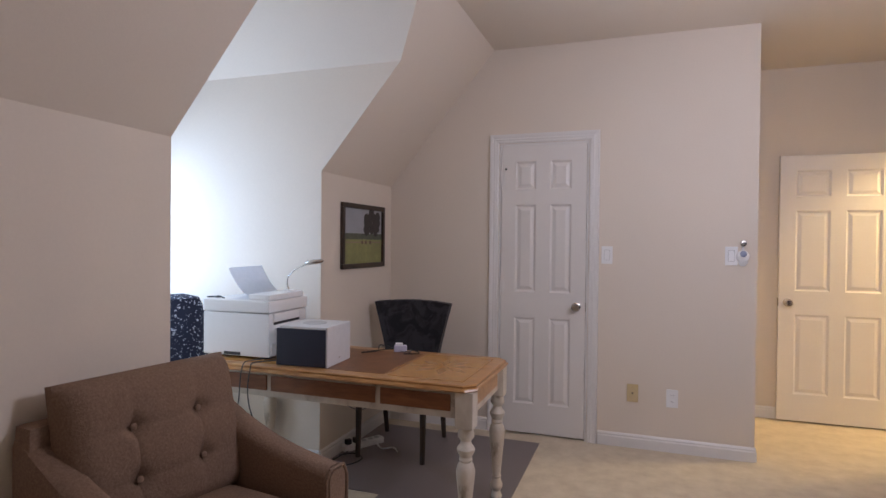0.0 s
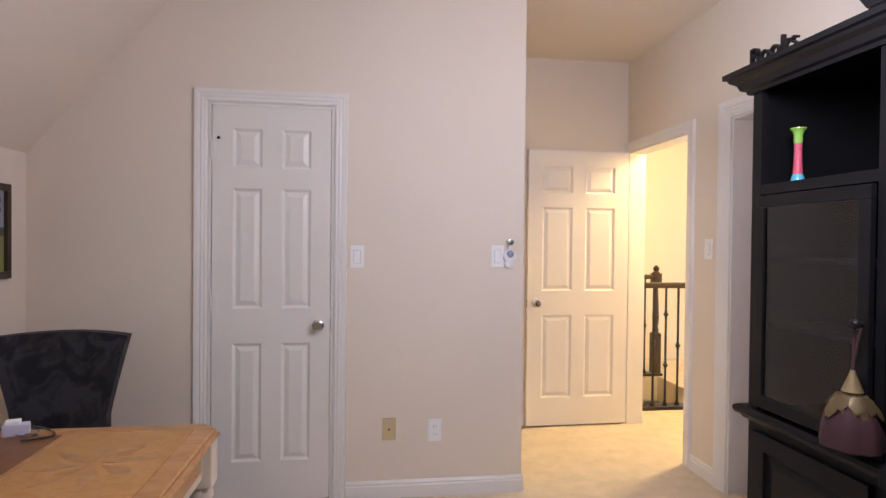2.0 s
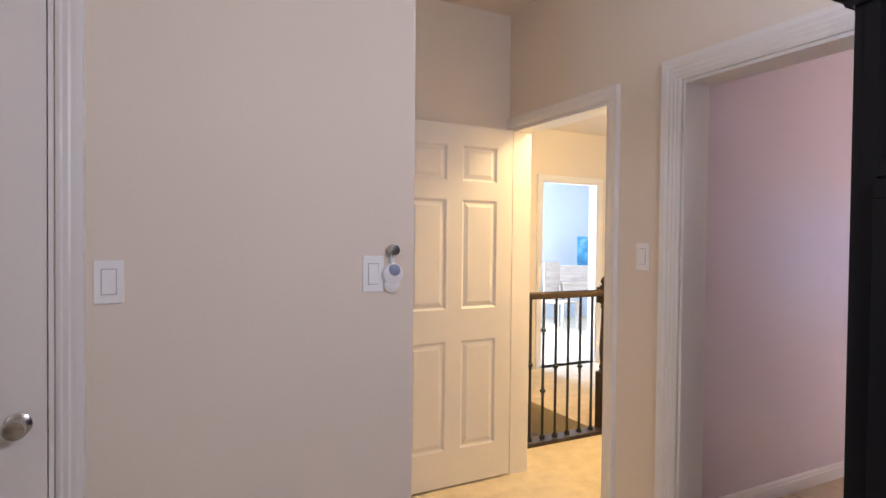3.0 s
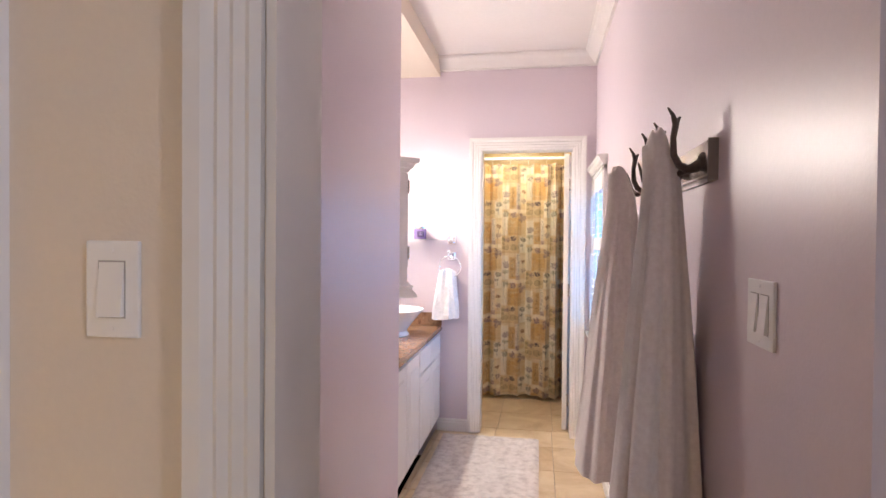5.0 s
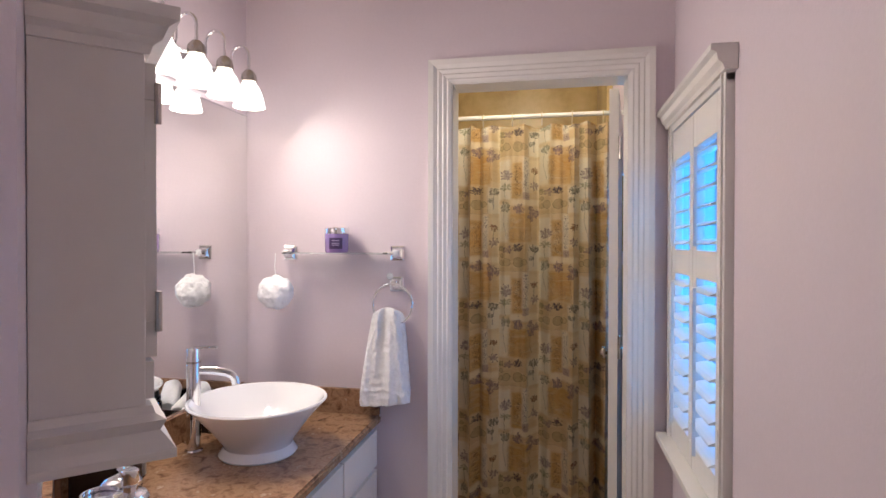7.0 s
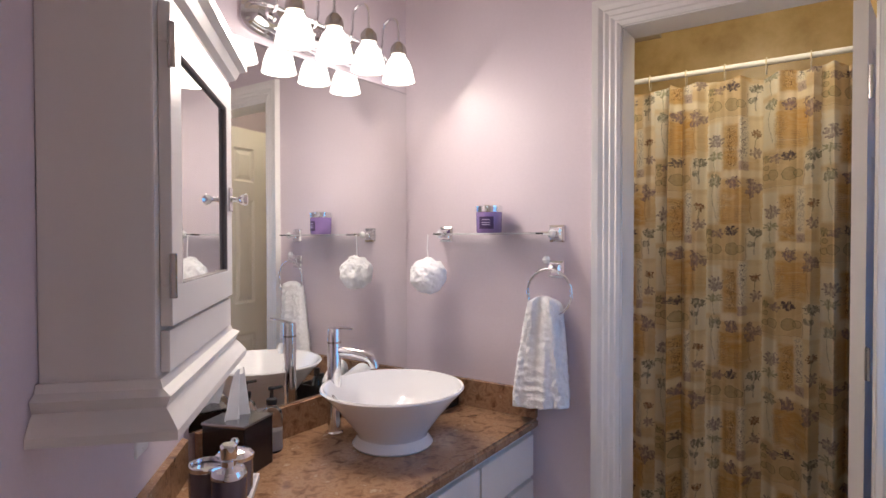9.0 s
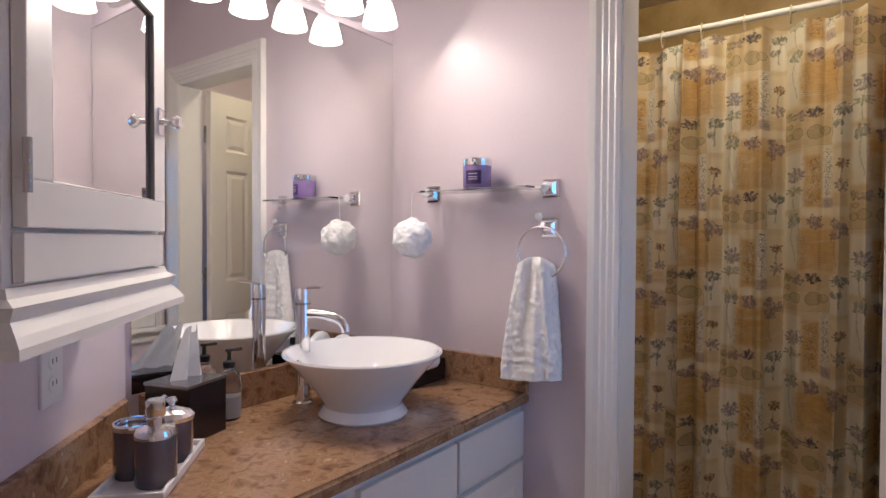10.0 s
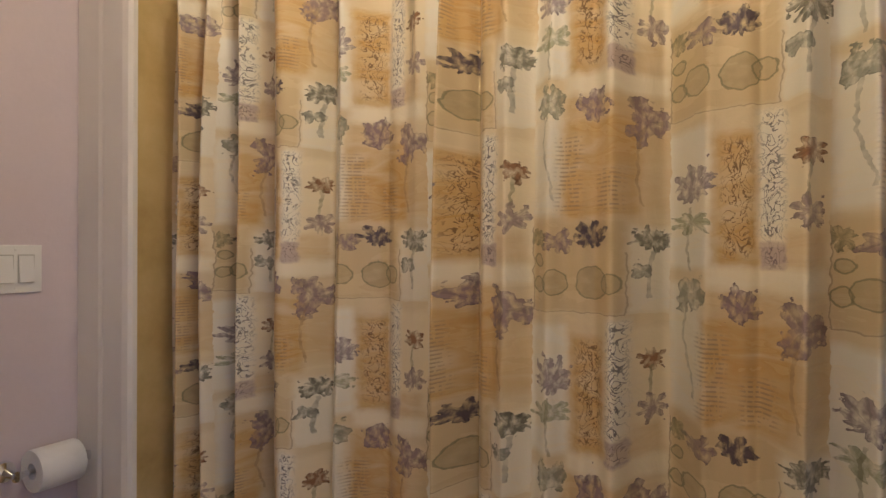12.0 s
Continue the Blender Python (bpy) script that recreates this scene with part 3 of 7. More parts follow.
def plate_thing(name, label, category, x, y, z, rz, gangs=1, kind_of="rocker", material=None, h=0.118):
    o = thing(name, label, category, (x, y, z), rz)
    mt = material or PLASTIC_WHITE
    w = 0.072 + 0.046 * (gangs - 1)
    part("cover_plate", B(-w / 2, w / 2, 0, 0.006, -h / 2, h / 2, 0.003), mt, o)
    for g in range(gangs):
        cx = (g - (gangs - 1) / 2) * 0.046
        if kind_of == "rocker":
            # added grey pad: paints the thin shade line round the white rocker
            part("rocker_seat", B(cx - 0.0185, cx + 0.0185, 0.0055, 0.0064, -0.0350, 0.0350), mat("rocker_outline_shade", (0.42, 0.40, 0.38), 0.5), o)
            part("rocker", prism([(0.006, -0.033), (0.013, -0.033), (0.0075, 0.033), (0.006, 0.033)], 'x', cx - 0.0165, cx + 0.0165), mt, o)
        elif kind_of == "outlet":
            for s in (-1, 1):
                bm = lathe([(0, 0), (0.016, 0), (0.016, 0.003), (0, 0.003)], 20, m=Matrix.Translation((cx, 0.006, s * 0.020)) @ Matrix.Rotation(radians(-90), 4, 'X'))
                f = part("receptacle", bm, mt, o)
                for t in (-1, 1):
                    part("slot", B(cx + t * 0.0065 - 0.001, cx + t * 0.0065 + 0.001, 0.009, 0.0094, s * 0.020 - 0.003, s * 0.020 + 0.006), BLACK_WOOD, f)
        else:
            bm = lathe([(0, 0), (0.006, 0), (0.006, 0.006), (0.003, 0.006), (0.003, 0.002), (0, 0.002)], 14, m=Matrix.Translation((cx, 0.006, 0)) @ Matrix.Rotation(radians(-90), 4, 'X'))
            part("jack", bm, NICKEL, o)
    for s in (-1, 1):
        bm = lathe([(0, 0), (0.003, 0), (0.0025, 0.001), (0, 0.001)], 10, m=Matrix.Translation((0, 0.006, s * 0.048)) @ Matrix.Rotation(radians(-90), 4, 'X'))
        part("screw", bm, mt, o)
    return o


IVORY = mat("ivory_plastic", (0.60, 0.47, 0.27), 0.4)
plate_thing("light_switch", "white rocker light switch beside the closet door", "light switch", -0.065, NORTH, 1.278, 180)
plate_thing("light_switch", "white rocker light switch beside the night light", "light switch", 0.688, NORTH, 1.285, 180)
plate_thing("light_switch", "white rocker light switch between the two doorways", "light switch", EAST, 4.284, 1.335, 90)
plate_thing("light_switch", "white double rocker switch by the hanging robes", "light switch", 2.40, BS, 1.275, 0, 2)
plate_thing("light_switch", "white double rocker switch in the shower room", "light switch", 6.20, 5.36, 1.34, 180, 2)
plate_thing("cable_outlet", "ivory coaxial outlet plate near the floor", "outlet", 0.110, NORTH, 0.364, 180, 1, "jack", IVORY)
plate_thing("power_outlet", "white duplex power outlet near the floor", "outlet", 0.355, NORTH, 0.350, 180, 1, "outlet")


def night_light():
    o = thing("wall_light", "white plug-in night light with a metal swivel lamp", "night light", (0.752, NORTH, 1.284), 180)
    m = Matrix.Rotation(radians(-90), 4, 'X')
    part("body", lathe([(0, 0), (0.034, 0), (0.037, 0.012), (0.034, 0.026), (0.022, 0.034), (0, 0.036)], 24, m=m), PLASTIC_WHITE, o, smooth=True)
    part("lens", lathe([(0, 0.030), (0.020, 0.030), (0.018, 0.040), (0.010, 0.046), (0, 0.047)], 20, m=Matrix.Translation((0, 0, 0.014)) @ m), mat("blue_grey_lens", (0.28, 0.32, 0.45), 0.15), o, "blue-grey lens", True)
    part("base", lathe([(0, 0), (0.026, 0), (0.028, 0.014), (0.018, 0.024), (0, 0.026)], 20, m=Matrix.Translation((0, 0, -0.035)) @ m), PLASTIC_WHITE, o, smooth=True)
    part("lamp_head", lathe([(0, 0), (0.016, 0.0), (0.019, 0.02), (0.017, 0.038), (0, 0.040)], 18, m=Matrix.Translation((0, 0, 0.080)) @ m), NICKEL, o, "metal swivel lamp head", True)
    part("neck", tube([(0, 0.012, 0.03), (0, 0.012, 0.07)], 0.007, 10), PLASTIC_WHITE, o)


night_light()

# ---- desk ----
OAK = ramp_mat("honey_oak_veneer", [(0.25, (0.28, 0.12, 0.035)), (0.5, (0.43, 0.21, 0.07)), (0.78, (0.56, 0.31, 0.12))], 3.0, 9, 0.28, 0.04, stretch=(2.5, 9, 9), distortion=1.2)
BURL = ramp_mat("burl_veneer", [(0.2, (0.34, 0.15, 0.04)), (0.45, (0.50, 0.25, 0.075)), (0.6, (0.42, 0.19, 0.055)), (0.8, (0.62, 0.35, 0.13))], 4.0, 9, 0.25, 0.03, stretch=(2, 3.5, 3), distortion=2.5)
LEATHER = ramp_mat("brown_leather_inlay", [(0.3, (0.14, 0.055, 0.022)), (0.7, (0.24, 0.10, 0.042))], 14, 8, 0.42, 0.15)
ANTIQUE = ramp_mat("distressed_cream_paint", [(0.30, (0.26, 0.20, 0.14)), (0.42, (0.55, 0.47, 0.38)), (0.7, (0.70, 0.63, 0.53))], 10, 8, 0.5, 0.2, stretch=(1, 1, 0.5))
DRAWER = ramp_mat("red_brown_wood", [(0.3, (0.16, 0.055, 0.02)), (0.7, (0.28, 0.11, 0.045))], 6, 7, 0.35, 0.05, stretch=(1.5, 8, 8))


def turned_leg(h):
    p = [(0.010, 0.0), (0.022, 0.004), (0.030, 0.022), (0.024, 0.040), (0.019, 0.050), (0.031, 0.070), (0.033, 0.085), (0.024, 0.105), (0.020, 0.118), (0.025, 0.128), (0.020, 0.138),
         (0.023, 0.16), (0.031, 0.25), (0.040, 0.335), (0.042, 0.365), (0.034, 0.395), (0.024, 0.405), (0.030, 0.415), (0.026, 0.428), (0.038, 0.450), (0.040, 0.463), (0.026, 0.483), (0.022, 0.497), (0.036, 0.515), (0.036, 0.527), (0.028, h)]
    bm = bmesh.new()
    lathe(p, 20, bm)
    # shallow flutes down the vase of the leg
    for v in bm.verts:
        r = math.hypot(v.co.x, v.co.y)
        if 0.15 < v.co.z < 0.39 and r > 0.01:
            a = math.atan2(v.co.y, v.co.x)
            k = 1 - 0.06 * (0.5 + 0.5 * math.cos(10 * a))
            v.co.x *= k
            v.co.y *= k
    return bm


def desk(x0, x1, y0, y1):
    top = 0.742
    o = thing("writing_desk", "oak writing desk with leather inlay and turned cream legs", "desk", ((x0 + x1) / 2, (y0 + y1) / 2, 0))
    w, d = (x1 - x0) / 2, (y1 - y0) / 2
    bm = bmesh.new()
    edge = [(-0.006, 0.0), (0.0, 0.006), (-0.004, 0.014), (-0.012, 0.018), (-0.010, 0.026), (-0.016, 0.030)]
    rings = []
    c = 0.045
    for off, z in [(-0.03, 0.0)] + [(-0.03 + 0.03 + q, 0.0 + p) for q, p in edge]:
        a, b = w + off, d + off
        pts = [(-a + c, -b), (a - c, -b), (a, -b + c), (a, b - c), (a - c, b), (-a + c, b), (-a, b - c), (-a, -b + c)]
        rings.append([bm.verts.new((x, y, top - 0.030 + z)) for x, y in pts])
    for r, s in zip(rings, rings[1:]):
        for i in range(8):
            bm.faces.new([r[i], r[(i + 1) % 8], s[(i + 1) % 8], s[i]])
    bm.faces.new(rings[0])
    bm.faces.new(rings[-1])
    part("tabletop", bm, OAK, o)
    sx = -0.955 - (x0 + x1) / 2
    part("leather_inlay", B(-w + 0.50, sx - 0.004, -d + 0.085, d - 0.085, top - 0.001, top + 0.0015), LEATHER, o, "brown leather inlay")
    for a, b in ((sx + 0.02, w - 0.075), (-w + 0.075, -w + 0.48)):
        v = part("veneer_panel", B(a, b, -d + 0.075, d - 0.075, top - 0.001, top + 0.0012), BURL, o, "burl veneer panel")
        cx = (a + b) / 2
        for k in range(8):
            an = k * math.pi / 4 + 0.2
            bm = prism([(cx + 0.02 * math.cos(an), 0.02 * math.sin(an)), (cx + 0.10 * math.cos(an + 0.25), 0.10 * math.sin(an + 0.25)), (cx + 0.17 * math.cos(an), 0.17 * math.sin(an)), (cx + 0.10 * math.cos(an - 0.25), 0.10 * math.sin(an - 0.25))], 'z', top + 0.0012, top + 0.0016)
            part("marquetry_leaf", bm, OAK, v)
    az0, az1 = 0.590, top - 0.030
    ax, ay = w - 0.055, d - 0.055
    for s in (-1, 1):
        part("apron", B(-ax + 0.04, ax - 0.04, s * ay - 0.012, s * ay + 0.012, az0, az1), ANTIQUE, o, "distressed cream apron")
        part("apron", B(s * ax - 0.012, s * ax + 0.012, -ay + 0.04, ay - 0.04, az0, az1), ANTIQUE, o, "distressed cream apron")
    n = 3
    xs = [-ax + 0.055, -ax + 0.055 + 0.36, ax - 0.055 - 0.36, ax - 0.055]
    for i in range(n):
        dr = part("drawer", B(xs[i] + 0.012, xs[i + 1] - 0.012, -ay - 0.019, -ay - 0.0125, az0 + 0.030, az1 - 0.018, 0.003), DRAWER, o, "red-brown drawer front")
    for s in (-1, 1):
        bm = B(s * ax - 0.0155 if s < 0 else s * ax + 0.0125, s * ax - 0.0125 if s < 0 else s * ax + 0.0155, -ay + 0.07, ay - 0.07, az0 + 0.03, az1 - 0.018)
        part("end_panel", bm, OAK, o)
    for sx2 in (-1, 1):
        for sy in (-1, 1):
            m = Matrix.Translation((sx2 * ax, sy * ay, 0))
            part("corner_block", B(-0.040, 0.040, -0.040, 0.040, 0.555, az1, 0.005), ANTIQUE, o, m=m)
            part("leg", turned_leg(0.556), ANTIQUE, o, "turned and fluted cream leg", True, m=m)
    return o


desk(-2.02, -0.495, 2.565, 3.240)


# ---- upholstery ----
def tweed(name, a, b):
    return ramp_mat(name, [(0.3, a), (0.55, tuple((p + q) / 2 for p, q in zip(a, b))), (0.75, b)], 120, 6, 0.95, 0.6, spec=0.1)


TWEED = tweed("brown_tweed_fabric", (0.20, 0.125, 0.085), (0.30, 0.20, 0.145))


def cushion(x0, x1, y0, y1, z0, z1, bev, nx=18, ny=14, puff=0.02, buttons=(), depth=0.03):
    """A soft block: domed on its top face, with dimples at the buttons (x, y)."""
    bm = bmesh.new()
    top = [[None] * (ny + 1) for _ in range(nx + 1)]
    bot = [[None] * (ny + 1) for _ in range(nx + 1)]
    for i in range(nx + 1):
        for j in range(ny + 1):
            u, v = i / nx, j / ny
            e = min(u, 1 - u) * (x1 - x0), min(v, 1 - v) * (y1 - y0)
            drop = 0.0
            for q in e:
                if q < bev:
                    drop += bev - math.sqrt(max(bev * bev - (bev - q) ** 2, 0))
            x, y = x0 + u * (x1 - x0), y0 + v * (y1 - y0)
            z = z1 + puff * math.sin(math.pi * u) * math.sin(math.pi * v) - min(drop, bev)
            for bx, by in buttons:
                r = math.hypot(x - bx, y - by)
                z -= depth * math.exp(-(r / 0.030) ** 2) + 0.4 * depth * math.exp(-(r / 0.09) ** 2)
                # pulled seams run out from each button
                z -= 0.16 * depth * (math.exp(-((x - bx) / 0.008) ** 2) + math.exp(-((y - by) / 0.008) ** 2)) * math.exp(-(r / 0.16) ** 2)
            top[i][j] = bm.verts.new((x, y, z))
            bot[i][j] = bm.verts.new((x, y, z0 + min(drop, bev) * 0.6))
    for i in range(nx):
        for j in range(ny):
            bm.faces.new([top[i][j], top[i + 1][j], top[i + 1][j + 1], top[i][j + 1]])
            bm.faces.new([bot[i][j], bot[i][j + 1], bot[i + 1][j + 1], bot[i + 1][j]])
    for i in range(nx):
        bm.faces.new([top[i][0], bot[i][0], bot[i + 1][0], top[i + 1][0]])
        bm.faces.new([top[i][ny], top[i + 1][ny], bot[i + 1][ny], bot[i][ny]])
    for j in range(ny):
        bm.faces.new([top[0][j], top[0][j + 1], bot[0][j + 1], bot[0][j]])
        bm.faces.new([top[nx][j], bot[nx][j], bot[nx][j + 1], top[nx][j + 1]])
    return bm


def armchair(at, rz):
    """Local frame: the sitter looks along +x, width along y."""
    o = thing("armchair", "brown tweed armchair with a button-tufted back", "armchair", at, rz)
    W = 0.39
    part("seat_base", B(-0.30, 0.27, -W + 0.08, W - 0.08, 0.14, 0.30, 0.03), TWEED, o, smooth=True)
    part("seat_cushion", cushion(-0.22, 0.33, -W + 0.115, W - 0.115, 0.29, 0.415, 0.05, puff=0.035), TWEED, o, smooth=True)
    b = part("back_cushion", cushion(0, 0.52, -0.325, 0.325, -0.07, 0.085, 0.075, 44, 50, 0.045, [(0.17, -0.12), (0.17, 0.13), (0.34, -0.12), (0.34, 0.13)], 0.030), TWEED, o, "button-tufted back cushion", True)
    b.matrix_basis = Matrix.Translation((-0.185, 0, 0.385)) @ Matrix(((-0.20, 0, 0.98, 0), (0, -1, 0, 0), (0.98, 0, 0.20, 0), (0, 0, 0, 1)))
    for by, bz in ((-0.12, 0.17), (0.13, 0.17), (-0.12, 0.34), (0.13, 0.34)):
        part("button", lathe([(0, -0.004), (0.010, -0.003), (0.012, 0.002), (0.007, 0.006), (0, 0.007)], 12, m=Matrix.Translation((bz, by, 0.088))), TWEED, b, smooth=True)
    for s in (-1, 1):
        # sloped arm: high at the back, low and rounded at the front
        pts = []
        n = 14
        for i in range(n + 1):
            t = i / n
            x = -0.36 + 0.67 * t
            z = 0.76 - 0.22 * (t ** 0.8) + 0.035 * math.sin(math.pi * t) * (-1)
            pts.append((x, z))
        bm = bmesh.new()
        ring = []
        for x, z in pts:
            y0, y1 = s * (W - 0.115), s * W
            sec = [(y0, 0.15), (y0, z - 0.035), (y0 + s * 0.012, z - 0.012), (y0 + s * 0.035, z), (y1 - s * 0.035, z), (y1 - s * 0.010, z - 0.014), (y1, z - 0.04), (y1, 0.15)]
            ring.append([bm.verts.new((x, y, q)) for y, q in sec])
        for a, c in zip(ring, ring[1:]):
            for k in range(8):
                bm.faces.new([a[k], a[(k + 1) % 8], c[(k + 1) % 8], c[k]])
        bm.faces.new(ring[0])
        bm.faces.new(ring[-1])
        bmesh.ops.bevel(bm, geom=[e for e in bm.edges if all(abs(v.co.x - 0.31) < 1e-4 for v in e.verts)], offset=0.014, segments=2, affect='EDGES')
        a = part("arm", bm, TWEED, o, smooth=True)
        xf, zf = 0.306, pts[-1][1]
        y0, y1 = s * (W - 0.117), s * (W + 0.001)
        part("piping", tube([(xf, y0, 0.16), (xf, y0, zf - 0.04), (xf, y0 + s * 0.02, zf - 0.006), (xf, y1 - s * 0.02, zf - 0.006), (xf, y1, zf - 0.05), (xf, y1, 0.16)], 0.006, 8), TWEED, a, smooth=True)
    part("back_frame", B(-0.38, -0.29, -W + 0.01, W - 0.01, 0.14, 0.78, 0.03), TWEED, o, smooth=True)
    for x in (-0.30, 0.24):
        for y in (-0.31, 0.31):
            part("leg", lathe([(0.014, 0), (0.024, 0.14), (0.024, 0.15)], 12, m=Matrix.Translation((x, y, 0))), DARK_WOOD, o, "dark wooden leg")
    return o


armchair((-1.225, 1.80, 0), -8)

FLORAL = ramp_mat("black_floral_fabric", [(0.40, (0.010, 0.010, 0.013)), (0.50, (0.022, 0.021, 0.026)), (0.58, (0.036, 0.034, 0.042))], 8, 3, 0.6, 0.1, distortion=1.5, spec=0.3)


def side_chair(at, rz):
    """Local frame: the sitter looks along -y; a flared wing back."""
    o = thing("side_chair", "black floral upholstered side chair with dark legs", "chair", at, rz)
    bm = bmesh.new()
    n, rows = 12, []
    for k in range(9):
        t = k / 8
        z = 0.46 + 0.47 * t
        w = 0.185 + 0.085 * (max(t - 0.25, 0) / 0.75) ** 1.1
        r = []
        for i in range(n + 1):
            u = -1 + 2 * i / n
            x = u * w
            y = 0.22 + 0.05 * t - 0.055 * u * u * (0.3 + t) + 0.0
            z2 = z + (0.012 * (1 - u * u) if k == 8 else 0)
            r.append((x, y, z2))
        rows.append(r)
    f = [[bm.verts.new((x, y - 0.035, z)) for x, y, z in r] for r in rows]
    g = [[bm.verts.new((x, y + 0.030, z)) for x, y, z in r] for r in rows]
    for k in range(8):
        for i in range(n):
            bm.faces.new([f[k][i], f[k][i + 1], f[k + 1][i + 1], f[k + 1][i]])
            bm.faces.new([g[k][i], g[k + 1][i], g[k + 1][i + 1], g[k][i + 1]])
        bm.faces.new([f[k][0], f[k + 1][0], g[k + 1][0], g[k][0]])
        bm.faces.new([f[k][n], g[k][n], g[k + 1][n], f[k + 1][n]])
    for i in range(n):
        bm.faces.new([f[8][i], f[8][i + 1], g[8][i + 1], g[8][i]])
        bm.faces.new([f[0][i], g[0][i], g[0][i + 1], f[0][i + 1]])
    part("backrest", bm, FLORAL, o, "flared black floral backrest", True)
    part("seat", cushion(-0.25, 0.25, -0.27, 0.20, 0.37, 0.47, 0.03, puff=0.02), FLORAL, o, smooth=True)
    for x in (-0.21, 0.21):
        part("leg", tube([(x, -0.23, 0.38), (x, -0.24, 0.0)], [0.022, 0.016], 8), DARK_WOOD, o, "dark tapered leg")
        part("leg", tube([(x, 0.19, 0.46), (x, 0.20, 0.30), (x, 0.27, 0.0)], [0.022, 0.020, 0.016], 8), DARK_WOOD, o, "dark tapered leg")
    return o


side_chair((-1.31, 3.70, 0.006), 4)

# chair mat under desk and chair
MATTE = mat("grey_vinyl", (0.20, 0.165, 0.16), 0.35, grain=0.05, stain=0.06)
bm = prism([(-1.64, 3.02), (-1.15, 3.02), (-1.15, 2.80), (-0.478, 2.80), (-0.478, 4.10), (-1.64, 4.10)], 'z', 0.001, 0.005)
solo("chair_mat", bm, MATTE, "grey vinyl chair mat lying on the carpet", "mat")


# ---- things on the desk ----
def printer(at, rz):
    o = thing("printer", "white office laser printer with control panel", "printer", at, rz)
    w, d, h = 0.40, 0.36, 0.30
    part("body", B(-w / 2, w / 2, -d / 2, d / 2, 0.012, 0.235, 0.008), PLASTIC_WHITE, o)
    part("scanner_lid", B(-w / 2 - 0.004, w / 2 + 0.004, -d / 2 - 0.004, d / 2 + 0.004, 0.238, h, 0.010), PLASTIC_WHITE, o)
    part("document_feeder", B(-w / 2 + 0.26, w / 2 - 0.01, -d / 2 + 0.02, d / 2 - 0.02, h, h + 0.03, 0.010), PLASTIC_WHITE, o)
    # near-black blocks paint the shade inside slots and grips; the feet share it
    GAP = mat("recess_shade_and_feet", (0.03, 0.03, 0.032), 0.6)
    part("output_slot", B(w / 2 - 0.004, w / 2 + 0.0015, -d / 2 + 0.04, d / 2 - 0.06, 0.175, 0.188), GAP, o)
    part("output_tray", B(w / 2 - 0.002, w / 2 + 0.03, -d / 2 + 0.05, d / 2 - 0.08, 0.150, 0.158), PLASTIC_WHITE, o)
    part("paper_tray", B(w / 2 - 0.001, w / 2 + 0.008, -d / 2 + 0.015, d / 2 - 0.015, 0.020, 0.085, 0.003), PLASTIC_WHITE, o)
    part("tray_grip", B(w / 2 + 0.008, w / 2 + 0.0095, -0.05, 0.05, 0.045, 0.060), GAP, o)
    part("side_door", B(w / 2 - 0.001, w / 2 + 0.006, d / 2 - 0.075, d / 2 - 0.012, 0.095, 0.225, 0.003), PLASTIC_WHITE, o)
    part("control_panel", B(w / 2 - 0.002, w / 2 + 0.012, -d / 2 + 0.03, -d / 2 + 0.16, 0.195, 0.232, 0.004), PLASTIC_WHITE, o)
    part("side_grip", B(-0.07, 0.03, -d / 2 - 0.0012, -d / 2 + 0.002, 0.016, 0.032), GAP, o)
    for x in (-0.15, 0.15):
        for y in (-0.14, 0.14):
            part("foot", lathe([(0.012, 0), (0.014, 0.013)], 10, m=Matrix.Translation((x, y, 0))), GAP, o)
    return o


printer((-1.83, 2.875, 0.742), 2)


def paper_sheet(name, label, at, rz, curl, w=0.21, l=0.29, tilt=0):
    bm = bmesh.new()
    n = 10
    rows = []
    for i in range(n + 1):
        t = i / n
        z = curl * t * t * 0.28
        rows.append([bm.verts.new((-w / 2, -l / 2 + l * t * (1 - 0.15 * abs(curl) * t), z)), bm.verts.new((w / 2, -l / 2 + l * t * (1 - 0.15 * abs(curl) * t), z * 1.05))])
    for a, b in zip(rows, rows[1:]):
        bm.faces.new([a[0], a[1], b[1], b[0]])
    bmesh.ops.solidify(bm, geom=list(bm.faces), thickness=0.0006)
    return solo(name, bm, mat("white_paper", (0.80, 0.80, 0.82), 0.7), label, "paper", at, rz, smooth=True)


paper_sheet("paper_sheet", "white sheet of paper curling up on the printer", (-1.86, 2.92, 1.044), 70, 0.55)
paper_sheet("paper_sheet", "stack of white paper lying on the printer lid", (-1.80, 2.88, 1.0425), 10, 0.03)
bm = tube([(-0.06, 0, 0.004), (-0.02, 0.012, 0.006), (0.02, 0.004, 0.008), (0.06, -0.012, 0.004)], 0.004, 6)
lathe([(0, 0), (0.016, 0.002), (0.016, 0.010), (0, 0.012)], 12, bm, Matrix.Translation((0.0, 0.015, 0)))
solo("earphones", bm, mat("black_rubber", (0.02, 0.02, 0.022), 0.5), "small black cord lying on the printer", "cable", (-1.985, 2.74, 1.0425))


